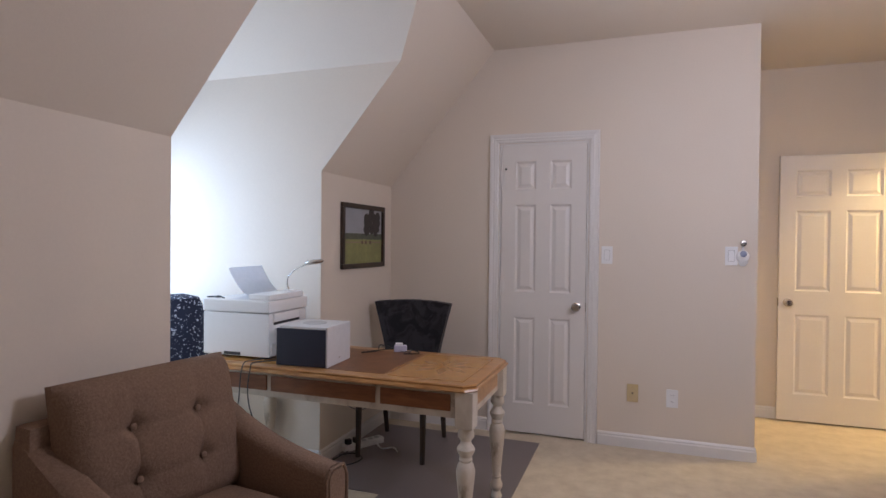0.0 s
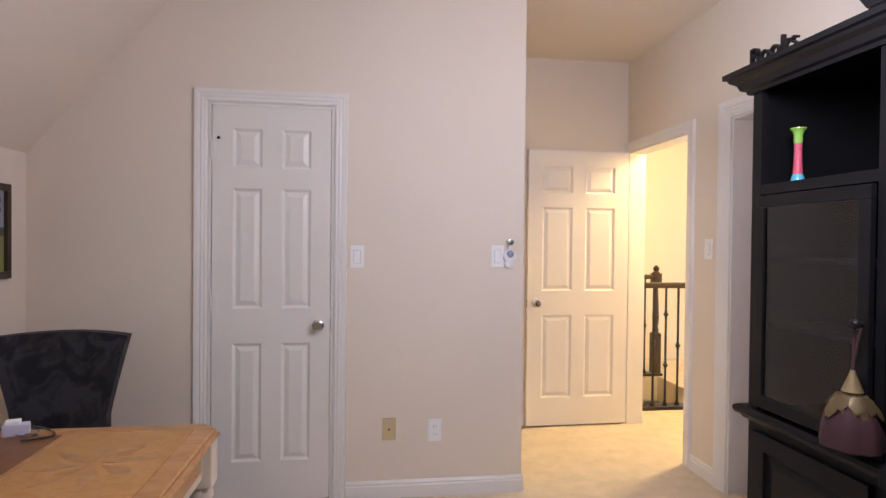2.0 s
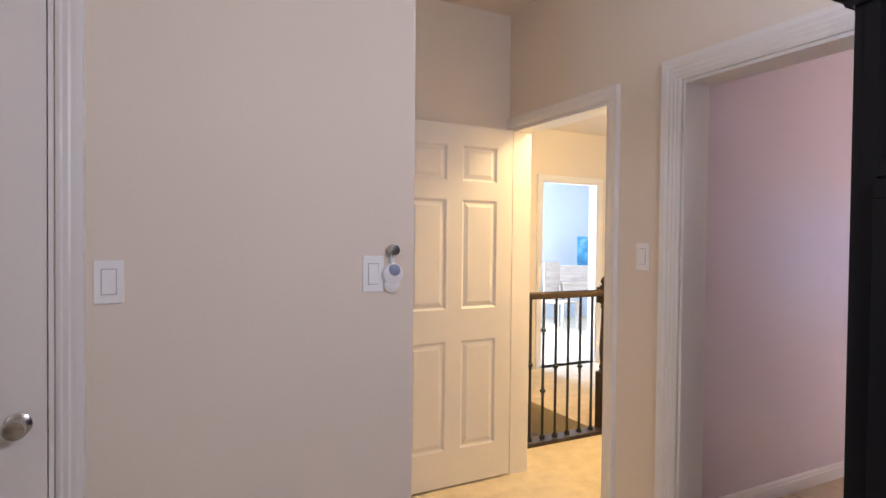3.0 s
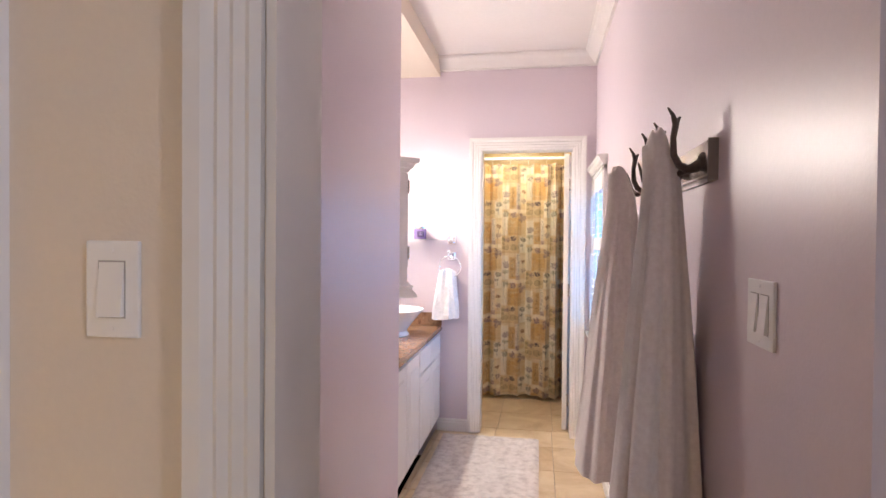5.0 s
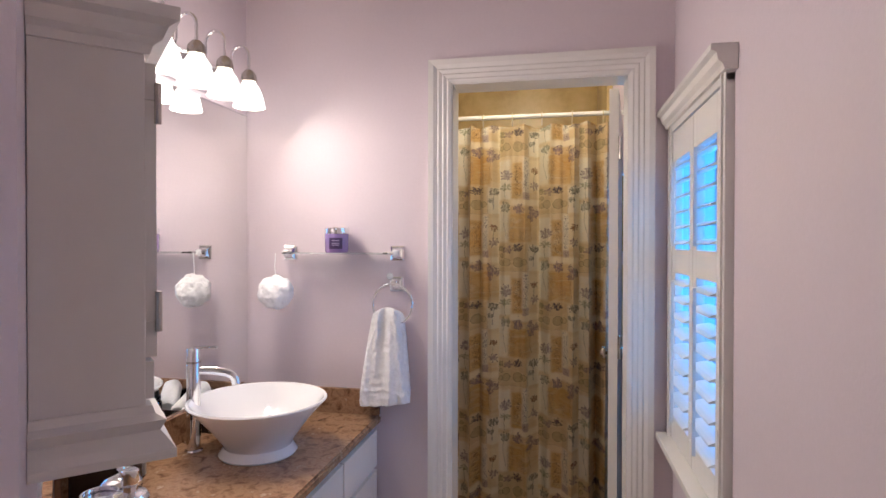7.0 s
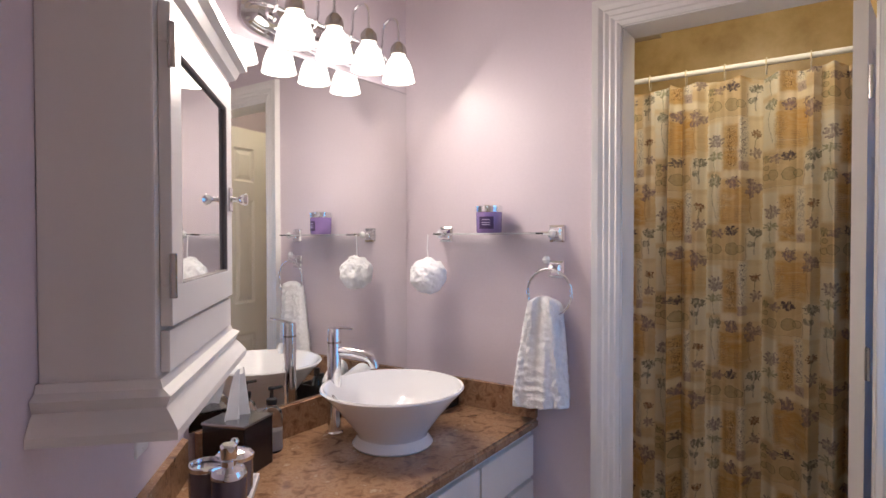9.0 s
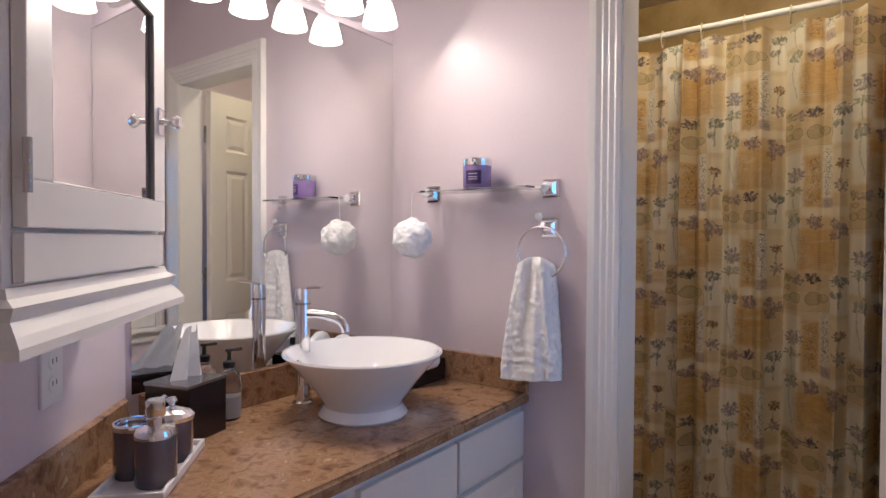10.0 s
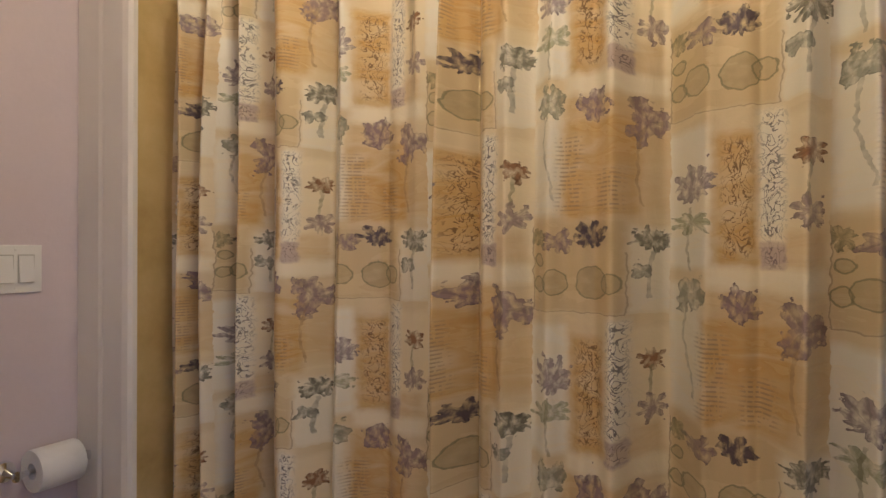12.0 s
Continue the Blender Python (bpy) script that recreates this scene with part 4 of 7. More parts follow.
def box_device(at, rz):
    o = thing("external_drive_box", "white box with a dark navy front panel", "electronics box", at, rz)
    w, d, h = 0.27, 0.26, 0.195
    part("cover", B(-w / 2 + 0.012, w / 2, -d / 2, d / 2, 0.0, h, 0.006), mat("white_metal_paint", (0.72, 0.72, 0.73), 0.35), o)
    part("front_panel", B(-w / 2, w / 2 - 0.008, -d / 2 - 0.009, -d / 2 - 0.0005, 0.003, h - 0.012, 0.003), mat("navy_plastic", (0.020, 0.024, 0.045), 0.45), o, "dark navy panel")
    part("top_disc", lathe([(0, 0), (0.06, 0), (0.058, 0.003), (0, 0.003)], 24, m=Matrix.Translation((0.0, 0, h))), mat("pale_grey_metal", (0.55, 0.55, 0.56), 0.4), o)
    part("lip", B(-w / 2 + 0.02, w / 2 - 0.012, -d / 2 - 0.006, -d / 2, h - 0.012, h - 0.002, 0.002), mat("white_metal_paint", (0.72, 0.72, 0.73), 0.35), o)
    part("screw", lathe([(0, 0), (0.004, 0), (0.003, 0.002), (0, 0.002)], 8, m=Matrix.Translation((w / 2, 0.0, 0.03)) @ Matrix.Rotation(radians(90), 4, 'Y')), NICKEL, o)
    return o


box_device((-1.40, 2.775, 0.742), 4)


def gooseneck(at):
    o = thing("desk_lamp", "small silver gooseneck clip lamp, switched off", "desk lamp", at)
    part("clip", B(-0.025, 0.025, -0.02, 0.02, 0, 0.03, 0.005), PLASTIC_WHITE, o)
    pts = [(0, 0, 0.02), (-0.012, 0, 0.06), (-0.008, 0, 0.10), (0.03, 0.0, 0.135), (0.08, 0, 0.16), (0.12, 0, 0.178)]
    part("neck", tube(pts, 0.004, 8), NICKEL, o, smooth=True)
    part("head", lathe([(0.012, -0.05), (0.022, -0.035), (0.026, 0.0), (0.022, 0.045), (0.008, 0.062), (0, 0.064)], 16, m=Matrix.Translation((0.155, 0, 0.186)) @ Matrix.Rotation(radians(82), 4, 'Y') @ Matrix.Diagonal((0.55, 1, 1, 1))), NICKEL, o, "silver lamp head", True)
    return o


gooseneck((-1.70, 2.985, 1.050))


def cord(name, label, pts, r=0.003, colour=None, parent=None):
    """A slack cable through the points, smoothed."""
    P = [Vector(p) for p in pts]
    out = []
    for i in range(len(P) - 1):
        p0, p1, p2, p3 = P[max(i - 1, 0)], P[i], P[i + 1], P[min(i + 2, len(P) - 1)]
        for k in range(6):
            t = k / 6
            out.append(0.5 * ((2 * p1) + (p2 - p0) * t + (2 * p0 - 5 * p1 + 4 * p2 - p3) * t * t + (3 * p1 - p0 - 3 * p2 + p3) * t ** 3))
    out.append(P[-1])
    return solo(name, tube(out, r, 6), colour or mat("black_rubber", (0.02, 0.02, 0.022), 0.5), label, "cable", smooth=True)


cord("power_cable", "thin black cable lying across the desk", [(-1.28, 3.05, 0.747), (-1.22, 3.12, 0.748), (-1.24, 3.20, 0.765), (-1.19, 3.22, 0.755), (-1.12, 3.18, 0.747), (-1.03, 3.15, 0.748)])
cord("power_cable", "thin black cable looped on the desk", [(-1.26, 3.08, 0.747), (-1.18, 3.20, 0.748), (-1.10, 3.24, 0.747), (-1.02, 3.20, 0.747), (-0.98, 3.14, 0.747), (-1.05, 3.10, 0.747)])
cord("power_cable", "black cables hanging over the front of the desk", [(-1.58, 2.70, 0.760), (-1.64, 2.58, 0.765), (-1.66, 2.545, 0.74), (-1.67, 2.535, 0.60), (-1.70, 2.56, 0.40), (-1.69, 2.70, 0.15), (-1.66, 3.0, 0.01)])
cord("power_cable", "black cables hanging over the front of the desk", [(-1.55, 2.68, 0.755), (-1.60, 2.56, 0.762), (-1.61, 2.542, 0.74), (-1.62, 2.535, 0.62), (-1.60, 2.56, 0.48), (-1.62, 2.8, 0.20), (-1.64, 3.1, 0.01)])
cord("power_cable", "thin grey cable drooping beneath the desk", [(-1.72, 3.235, 0.60), (-1.60, 3.3, 0.42), (-1.50, 3.45, 0.30), (-1.45, 3.6, 0.34), (-1.44, 3.68, 0.50), (-1.44, 3.69, 0.55)], 0.003, mat("grey_rubber", (0.15, 0.15, 0.16), 0.5))


def plug_adapter(at):
    o = thing("plug_adapter", "small lilac-white plug adapter on the desk", "adapter", at, 20)
    part("body", B(-0.035, 0.035, -0.022, 0.022, 0, 0.035, 0.008), mat("lilac_plastic", (0.55, 0.53, 0.66), 0.35), o)
    part("cap", B(-0.028, 0.012, -0.016, 0.016, 0.035, 0.048, 0.005), PLASTIC_WHITE, o)
    part("loop", tube([(0.03 + 0.03 * math.cos(a), -0.01 + 0.03 * math.sin(a), 0.006) for a in [k * math.pi / 8 for k in range(16)]], 0.002, 6, closed=True), mat("grey_rubber", (0.15, 0.15, 0.16), 0.5), o)


plug_adapter((-1.10, 3.17, 0.7435))


def power_strip(at, rz):
    o = thing("power_strip", "white power strip with black plugs on the floor", "power strip", at, rz)
    part("body", B(-0.15, 0.15, -0.03, 0.03, 0, 0.038, 0.006), PLASTIC_WHITE, o)
    BLK = mat("black_rubber", (0.02, 0.02, 0.022), 0.5)
    for i, x in enumerate((-0.11, -0.05)):
        part("plug", B(x - 0.018, x + 0.018, -0.016, 0.016, 0.038, 0.070, 0.005), BLK, o)
    for x in (0.01, 0.06, 0.11):
        part("socket", lathe([(0, 0), (0.017, 0), (0.017, 0.001), (0, 0.001)], 16, m=Matrix.Translation((x, 0, 0.038))), mat("grey_plastic", (0.5, 0.5, 0.5), 0.5), o)


power_strip((-1.56, 3.62, 0.006), 60)
cord("power_cable", "black cable coiled on the floor by the strip", [(-1.60, 3.50, 0.01), (-1.66 + 0.05, 3.40, 0.008), (-1.62, 3.28, 0.008), (-1.5, 3.30, 0.008), (-1.46, 3.42, 0.010), (-1.55, 3.48, 0.010), (-1.62, 3.42, 0.010)], 0.004)
cord("power_cable", "white cable lying on the chair mat", [(-1.50, 3.70, 0.012), (-1.42, 3.62, 0.010), (-1.36, 3.66, 0.010), (-1.30, 3.60, 0.010)], 0.005, PLASTIC_WHITE)

# framed landscape picture on the knee wall
def picture(at, rz, w, h):
    o = thing("framed_picture", "dark framed landscape print of a field and trees", "picture", at, rz)
    fw, fd = 0.032, 0.022
    for a, b, c, d in ((-w / 2, w / 2, h / 2 - fw, h / 2), (-w / 2, w / 2, -h / 2, -h / 2 + fw), (-w / 2, -w / 2 + fw, -h / 2 + fw, h / 2 - fw), (w / 2 - fw, w / 2, -h / 2 + fw, h / 2 - fw)):
        part("frame_rail", B(a, b, 0.001, fd, c, d, 0.004), DARK_WOOD, o)
    iw, ih = w - 2 * fw, h - 2 * fw
    SKY, FIELD = mat("print_sky", (0.36, 0.37, 0.40), 0.5, stain=0.12, stain_scale=8), mat("print_field", (0.26, 0.26, 0.10), 0.5, stain=0.25, stain_scale=9, grain=0.2)
    part("print_sky", B(-iw / 2, iw / 2, 0.004, 0.006, -0.02, ih / 2), SKY, o, "pale grey printed sky")
    part("print_field", B(-iw / 2, iw / 2, 0.004, 0.0065, -ih / 2, -0.02), FIELD, o, "olive green printed field")
    part("print_hills", B(-iw / 2, iw / 2, 0.0066, 0.0068, -0.022, 0.018), mat("print_hills", (0.10, 0.11, 0.08), 0.6, stain=0.3, stain_scale=20), o)
    part("print_fence", B(-iw / 2, iw / 2, 0.0070, 0.0073, -0.046, -0.038), mat("print_fence", (0.30, 0.22, 0.16), 0.6, stain=0.3, stain_scale=30), o)
    bm = bmesh.new()
    rnd = random.Random(5)
    for k in range(26):
        cx, cz, r = -iw / 2 + 0.05 + rnd.random() * 0.20, 0.02 + rnd.random() * 0.14, 0.022 + 0.025 * rnd.random()
        pts = [(cx + r * math.cos(a) * (0.8 + 0.4 * rnd.random()), cz + r * math.sin(a) * (0.8 + 0.4 * rnd.random())) for a in [q * math.pi / 5 for q in range(10)]]
        prism(pts, 'y', 0.0075 + k * 0.00002, 0.0077 + k * 0.00002, bm)
    part("print_tree", bm, mat("print_tree", (0.045, 0.04, 0.038), 0.6, stain=0.4, stain_scale=30, grain=0.3, scale=80), o, "dark printed tree")
    for x in (-0.10, -0.03, 0.02):
        part("print_figure", B(x - 0.014, x + 0.014, 0.0075, 0.0078, -0.055, -0.032), mat("print_figure", (0.16, 0.10, 0.07), 0.6), o)
    return o


picture((KNEE_X, 3.79, 1.388), -90, 0.625, 0.432)

# patterned bag in the dormer
def patterned_bag(at):
    m = ramp_mat("navy_white_print", [(0.50, (0.010, 0.013, 0.035)), (0.60, (0.012, 0.016, 0.045)), (0.64, (0.50, 0.53, 0.60))], 58, 2, 0.8, 0.2, distortion=0.3)
    bm = bmesh.new()
    prof = [(0.0, 0.0), (0.14, 0.0), (0.165, 0.05), (0.17, 0.35), (0.165, 0.70), (0.15, 0.92), (0.12, 1.0), (0.05, 1.02), (0.0, 1.02)]
    lathe(prof, 28, bm)
    for v in bm.verts:
        a = math.atan2(v.co.y, v.co.x)
        k = 1 + 0.05 * math.sin(5 * a + v.co.z * 6) + 0.03 * math.sin(9 * a)
        v.co.x *= k
        v.co.y *= k
    return solo("fabric_hamper", bm, m, "navy and white patterned fabric hamper", "hamper", at, smooth=True)


patterned_bag((-2.50, 3.0, 0.0))


# ---- black wall unit ----
BLACK_GLASS = glass_mat("smoked_glass", (0.36, 0.36, 0.38), 0.0)
COVE = [(0, 0), (0.012, 0.0), (0.016, 0.012), (0.030, 0.018), (0.040, 0.040), (0.058, 0.052), (0.062, 0.062), (0.075, 0.066), (0.075, 0.085), (0, 0.085)]


def moulding_round(bm, x0, x1, y0, y1, z, prof):
    """A cornice round the front (x0) and both ends of a case that stands against x1."""
    rows = []
    for p, h in prof:
        rows.append([bm.verts.new(q) for q in ((x1, y0 - p, z + h), (x0 - p, y0 - p, z + h), (x0 - p, y1 + p, z + h), (x1, y1 + p, z + h))])
    n = len(rows)
    for k in range(n):
        a, b = rows[k], rows[(k + 1) % n]
        for i in range(3):
            bm.faces.new([a[i], a[i + 1], b[i + 1], b[i]])
    return bm


def raised_front(name, x, y0, y1, z0, z1, rail, parent, t=0.02):
    """A framed cabinet front in the plane x, facing -x: a raised panel held by four rails."""
    a, b, c, d = y0 + rail, y1 - rail, z0 + rail, z1 - rail
    bm = bmesh.new()
    rings = []
    for off, dep in ((0.0, 0.0), (0.0, 0.007), (0.015, 0.007), (0.040, 0.016)):
        rings.append([bm.verts.new((x - dep, y, z)) for y, z in ((a + off, c + off), (b - off, c + off), (b - off, d - off), (a + off, d - off))])
    for p, q in zip(rings, rings[1:]):
        for k in range(4):
            bm.faces.new([p[k], p[(k + 1) % 4], q[(k + 1) % 4], q[k]])
    bm.faces.new(rings[0])
    bm.faces.new(rings[-1])
    f = part(name, bm, BLACK_WOOD, parent)
    for q in ((y0, y1, z0, c), (y0, y1, d, z1), (y0, a, c, d), (b, y1, c, d)):
        part("door_rail", B(x - t, x, *q, 0.002), BLACK_WOOD, f)
    return f


def knob_x(x, y, z, r=0.016):
    return lathe([(0, 0), (r * 0.6, 0), (r * 0.45, 0.010), (r * 0.9, 0.018), (r, 0.026), (r * 0.7, 0.034), (0, 0.036)], 16, m=Matrix.Translation((x, y, z)) @ Matrix.Rotation(radians(-90), 4, 'Y'))


def pier_cabinet(y0, y1):
    """Side tower: open niche, glazed door, drawer-fronted base."""
    o = thing("pier_cabinet", "black wooden pier cabinet with a glass door and open niche", "cabinet", (0, 0, 0))
    xf, xb, t = 1.405, 1.930, 0.022
    W0, W1 = 0.745, 1.965
    part("base_body", B(xf + 0.002, xb, y0, y1, 0.08, W0 - 0.03), BLACK_WOOD, o)
    part("plinth", B(xf - 0.012, xb, y0 - 0.010, y1 + 0.010, 0, 0.085, 0.006), BLACK_WOOD, o)
    bm = bmesh.new()
    moulding_round(bm, xf - 0.004, xb, y0, y1, W0 - 0.03, [(0, 0), (0.010, 0.0), (0.018, 0.012), (0.030, 0.016), (0.036, 0.026), (0.036, 0.040), (0.024, 0.048), (0, 0.048)])
    box(bm, xf - 0.004, xb, y0, y1, W0 - 0.03, W0 + 0.018)
    part("waist_moulding", bm, BLACK_WOOD, o)
    f = raised_front("base_door", xf, y0 + 0.05, y1 - 0.05, 0.11, W0 - 0.06, 0.06, o)
    part("knob", knob_x(xf - 0.02, y0 + 0.09, 0.52), BLACK_WOOD, f, smooth=True)
    part("side_panel", B(xf, xb, y1 - t, y1, W0 + 0.018, W1), BLACK_WOOD, o)
    part("side_panel", B(xf, xb, y0, y0 + t, W0 + 0.018, W1), BLACK_WOOD, o)
    part("back_panel", B(xb - 0.012, xb, y0 + t, y1 - t, W0 + 0.018, W1), BLACK_WOOD, o)
    part("top_panel", B(xf, xb, y0, y1, W1, W1 + 0.02), BLACK_WOOD, o)
    for y in (y0 + t, y1 - t - 0.030):
        part("face_stile", B(xf - 0.004, xf + 0.018, y, y + 0.030, W0 + 0.018, W1), BLACK_WOOD, o)
    part("niche_floor", B(xf - 0.002, xb - 0.012, y0 + t, y1 - t, 1.545, 1.580), BLACK_WOOD, o)
    for z in (1.06, 1.30):
        part("shelf", B(xf + 0.06, xb - 0.012, y0 + t, y1 - t, z, z + 0.014), mat("dark_grey_wood", (0.03, 0.029, 0.03), 0.5), o)
    a, b, c, d = y0 + 0.055, y1 - 0.055, W0 + 0.035, 1.538
    r = 0.042
    dr = part("glass_door", B(xf - 0.024, xf - 0.005, a, b, c, c + r, 0.003), BLACK_WOOD, o)
    for q in ((a, b, d - r, d), (a, a + r, c + r, d - r), (b - r, b, c + r, d - r)):
        part("door_rail", B(xf - 0.024, xf - 0.005, *q, 0.003), BLACK_WOOD, dr)
    part("pane", B(xf - 0.016, xf - 0.012, a + r - 0.004, b - r + 0.004, c + r - 0.004, d - r + 0.004), BLACK_GLASS, dr, "dark glass pane")
    part("knob", knob_x(xf - 0.024, a + 0.022, 1.138), BLACK_WOOD, dr, smooth=True)
    bm = bmesh.new()
    moulding_round(bm, xf - 0.004, xb, y0, y1, W1 - 0.045, COVE)
    part("cornice", bm, BLACK_WOOD, o)
    return o


pier_cabinet(2.60, 3.185)


def centre_unit(y0, y1):
    o = thing("media_cabinet", "large black wooden media cabinet with heavy cornice", "cabinet", (0, 0, 0))
    xf, xb, t = 1.375, 1.930, 0.030
    W0, W1 = 0.745, 2.045
    part("base_body", B(xf + 0.002, xb, y0, y1, 0.08, W0 - 0.03), BLACK_WOOD, o)
    part("plinth", B(xf - 0.014, xb, y0, y1 - 0.004, 0, 0.085, 0.006), BLACK_WOOD, o)
    part("waist_moulding", B(xf - 0.030, xb, y0, y1 - 0.002, W0 - 0.03, W0 + 0.018, 0.008), BLACK_WOOD, o)
    n = 3
    for i in range(n):
        a = y1 - 0.05 - (y1 - y0 - 0.1) * (i + 1) / n
        b = y1 - 0.05 - (y1 - y0 - 0.1) * i / n
        f = raised_front("base_door", xf, a + 0.006, b - 0.006, 0.11, W0 - 0.06, 0.06, o)
        part("knob", knob_x(xf - 0.02, a + 0.04, 0.52), BLACK_WOOD, f, smooth=True)
    for y in (y0, y1 - t):
        part("side_panel", B(xf, xb, y, y + t, W0 + 0.018, W1), BLACK_WOOD, o)
    part("back_panel", B(xb - 0.012, xb, y0 + t, y1 - t, W0 + 0.018, W1), BLACK_WOOD, o)
    part("top_panel", B(xf, xb, y0, y1, W1, W1 + 0.02), BLACK_WOOD, o)
    part("header", B(xf, xf + 0.02, y0 + t, y1 - t, 1.90, W1), BLACK_WOOD, o)
    for y in (y1 - t - 0.05, y0 + t):
        part("pilaster", B(xf - 0.008, xf + 0.02, y, y + 0.05, W0 + 0.018, W1, 0.004), BLACK_WOOD, o)
    bm = bmesh.new()
    moulding_round(bm, xf - 0.008, xb, y0, y1, W1 - 0.06, [(p * 1.35, h * 1.4) for p, h in COVE])
    part("cornice", bm, BLACK_WOOD, o)
    return o


centre_unit(1.05, 2.585)


def candle_vase(at):
    o = thing("ceramic_vase", "slim green, pink and blue ceramic bud vase", "vase", at)
    part("foot", lathe([(0, 0), (0.036, 0), (0.038, 0.006), (0.030, 0.028), (0.025, 0.036)], 24), mat("blue_glaze", (0.09, 0.36, 0.46), 0.12, coat=0.6), o, "blue glazed foot", True)
    part("stem", lathe([(0.025, 0.036), (0.021, 0.08), (0.019, 0.13), (0.020, 0.150)], 24), ramp_mat("pink_speckled_glaze", [(0.62, (0.52, 0.09, 0.13)), (0.70, (0.28, 0.04, 0.07))], 120, 1, 0.12, 0), o, "pink speckled stem", True)
    part("cup", lathe([(0.020, 0.150), (0.023, 0.160), (0.022, 0.182), (0.030, 0.196), (0.040, 0.203), (0.040, 0.207), (0.030, 0.204), (0.012, 0.190), (0.0, 0.188)], 24), mat("green_glaze", (0.22, 0.42, 0.07), 0.12, coat=0.6), o, "green flared cup", True)
    return o


candle_vase((1.50, 3.075, 1.580)).scale = (0.66, 0.66, 0.96)


def word_sign():
    """Cut-out word on a plinth bar, on top of the pier cabinet."""
    cu = bpy.data.curves.new("letters", 'FONT')
    cu.body, cu.size, cu.extrude, cu.align_x = "Books", 0.095, 0.008, 'CENTER'
    tmp = new("letters", cu)
    bpy.context.view_layer.update()
    dg = bpy.context.evaluated_depsgraph_get()
    me = bpy.data.meshes.new_from_object(tmp.evaluated_get(dg))
    bpy.data.objects.remove(tmp)
    o = thing("word_sign", "black cut-out word sign reading Books on the cabinet", "sign", (1.385, 3.06, 2.006), -90)
    part("plinth", B(-0.15, 0.15, -0.015, 0.015, 0, 0.012, 0.002), BLACK_WOOD, o)
    w = new("lettering", me)
    me.materials.append(BLACK_WOOD)
    w.parent = o
    w.matrix_basis = pose(0, 0, 0.010, 90, 0, 0)
    return o


word_sign()


def tassel(at):
    o = thing("tassel_ornament", "burgundy and gold tassel hanging from the cabinet knob", "tassel", at)
    GOLD = mat("antique_gold_ribbon", (0.24, 0.17, 0.08), 0.40, 0.35, grain=0.15, stain=0.2, stain_scale=30)
    BURG = mat("burgundy_fringe", (0.035, 0.008, 0.010), 0.8, grain=0.3, scale=300)
    part("cord", tube([(0.012, 0.012, 0.0), (0.006, 0.004, -0.06), (0.0, 0.0, -0.13)], 0.004, 8), BURG, o, "dark hanging cord")
    part("cord", tube([(0.012, -0.012, 0.0), (0.006, -0.004, -0.06), (0.0, 0.0, -0.13)], 0.004, 8), BURG, o)
    part("cap", lathe([(0.006, -0.12), (0.010, -0.135), (0.022, -0.165), (0.028, -0.18), (0.020, -0.187), (0.030, -0.195), (0.020, -0.20)], 18), GOLD, o, "gold tassel cap", True)
    rnd = random.Random(3)
    for row, (r0, z0, r1, z1) in enumerate(((0.022, -0.192, 0.062, -0.235), (0.026, -0.198, 0.070, -0.252))):
        for k in range(9):
            a = 2 * math.pi * (k + 0.5 * row) / 9 + rnd.uniform(-0.1, 0.1)
            c, s = math.cos(a), math.sin(a)
            rr, zz = r1 * rnd.uniform(0.85, 1.1), z1 + rnd.uniform(-0.008, 0.008)
            bm = bmesh.new()
            pts = []
            for t, w in ((0, 0.010), (0.4, 0.018), (0.8, 0.020), (1.0, 0.006)):
                r, z = r0 + (rr - r0) * t, z0 + (zz - z0) * t + 0.016 * math.sin(math.pi * t)
                pts.append((bm.verts.new((r * c - w * s, r * s + w * c, z)), bm.verts.new((r * c, r * s, z + 0.006)), bm.verts.new((r * c + w * s, r * s - w * c, z))))
            for p, q in zip(pts, pts[1:]):
                bm.faces.new([p[0], p[1], q[1], q[0]])
                bm.faces.new([p[1], p[2], q[2], q[1]])
            bmesh.ops.solidify(bm, geom=list(bm.faces), thickness=0.002)
            part("petal", bm, GOLD, o, "gold fabric petal", True)
    bm = lathe([(0.02, -0.20), (0.05, -0.215), (0.068, -0.25), (0.078, -0.30), (0.080, -0.335), (0.06, -0.345), (0, -0.345)], 48)
    for v in bm.verts:
        a = math.atan2(v.co.y, v.co.x)
        k = 1 + 0.05 * math.sin(24 * a) + 0.04 * math.sin(7 * a)
        v.co.x *= k
        v.co.y *= k
    part("fringe", bm, BURG, o, "burgundy fringe skirt", True)
    return o


tassel((1.375 - 0.02, 2.677, 1.128))


def potted_plant(at):
    o = thing("potted_plant", "small green plant in a white ceramic pot", "plant", at)
    part("pot", lathe([(0, 0), (0.035, 0), (0.050, 0.07), (0.052, 0.085), (0.046, 0.085), (0.044, 0.06), (0, 0.06)], 20), PORCELAIN, o, "white ceramic pot", True)
    bm = bmesh.new()
    rnd = random.Random(8)
    for k in range(170):
        a, e, r = rnd.uniform(0, 6.283), rnd.uniform(-0.3, 1.4), rnd.uniform(0.03, 0.085)
        c = Vector((r * math.cos(a) * math.cos(e), r * math.sin(a) * math.cos(e), 0.125 + r * 1.05 * math.sin(e)))
        u = Vector((rnd.uniform(-1, 1), rnd.uniform(-1, 1), rnd.uniform(-0.4, 1))).normalized()
        w = u.orthogonal().normalized()
        L, Wd = 0.022, 0.008
        q = [bm.verts.new(c - u * L * 0.5), bm.verts.new(c + w * Wd), bm.verts.new(c + u * L), bm.verts.new(c - w * Wd)]
        bm.faces.new(q)
    part("foliage", bm, mat("grey_green_leaf", (0.07, 0.11, 0.055), 0.6, grain=0.3, scale=60), o, "grey-green leaves")
    return o


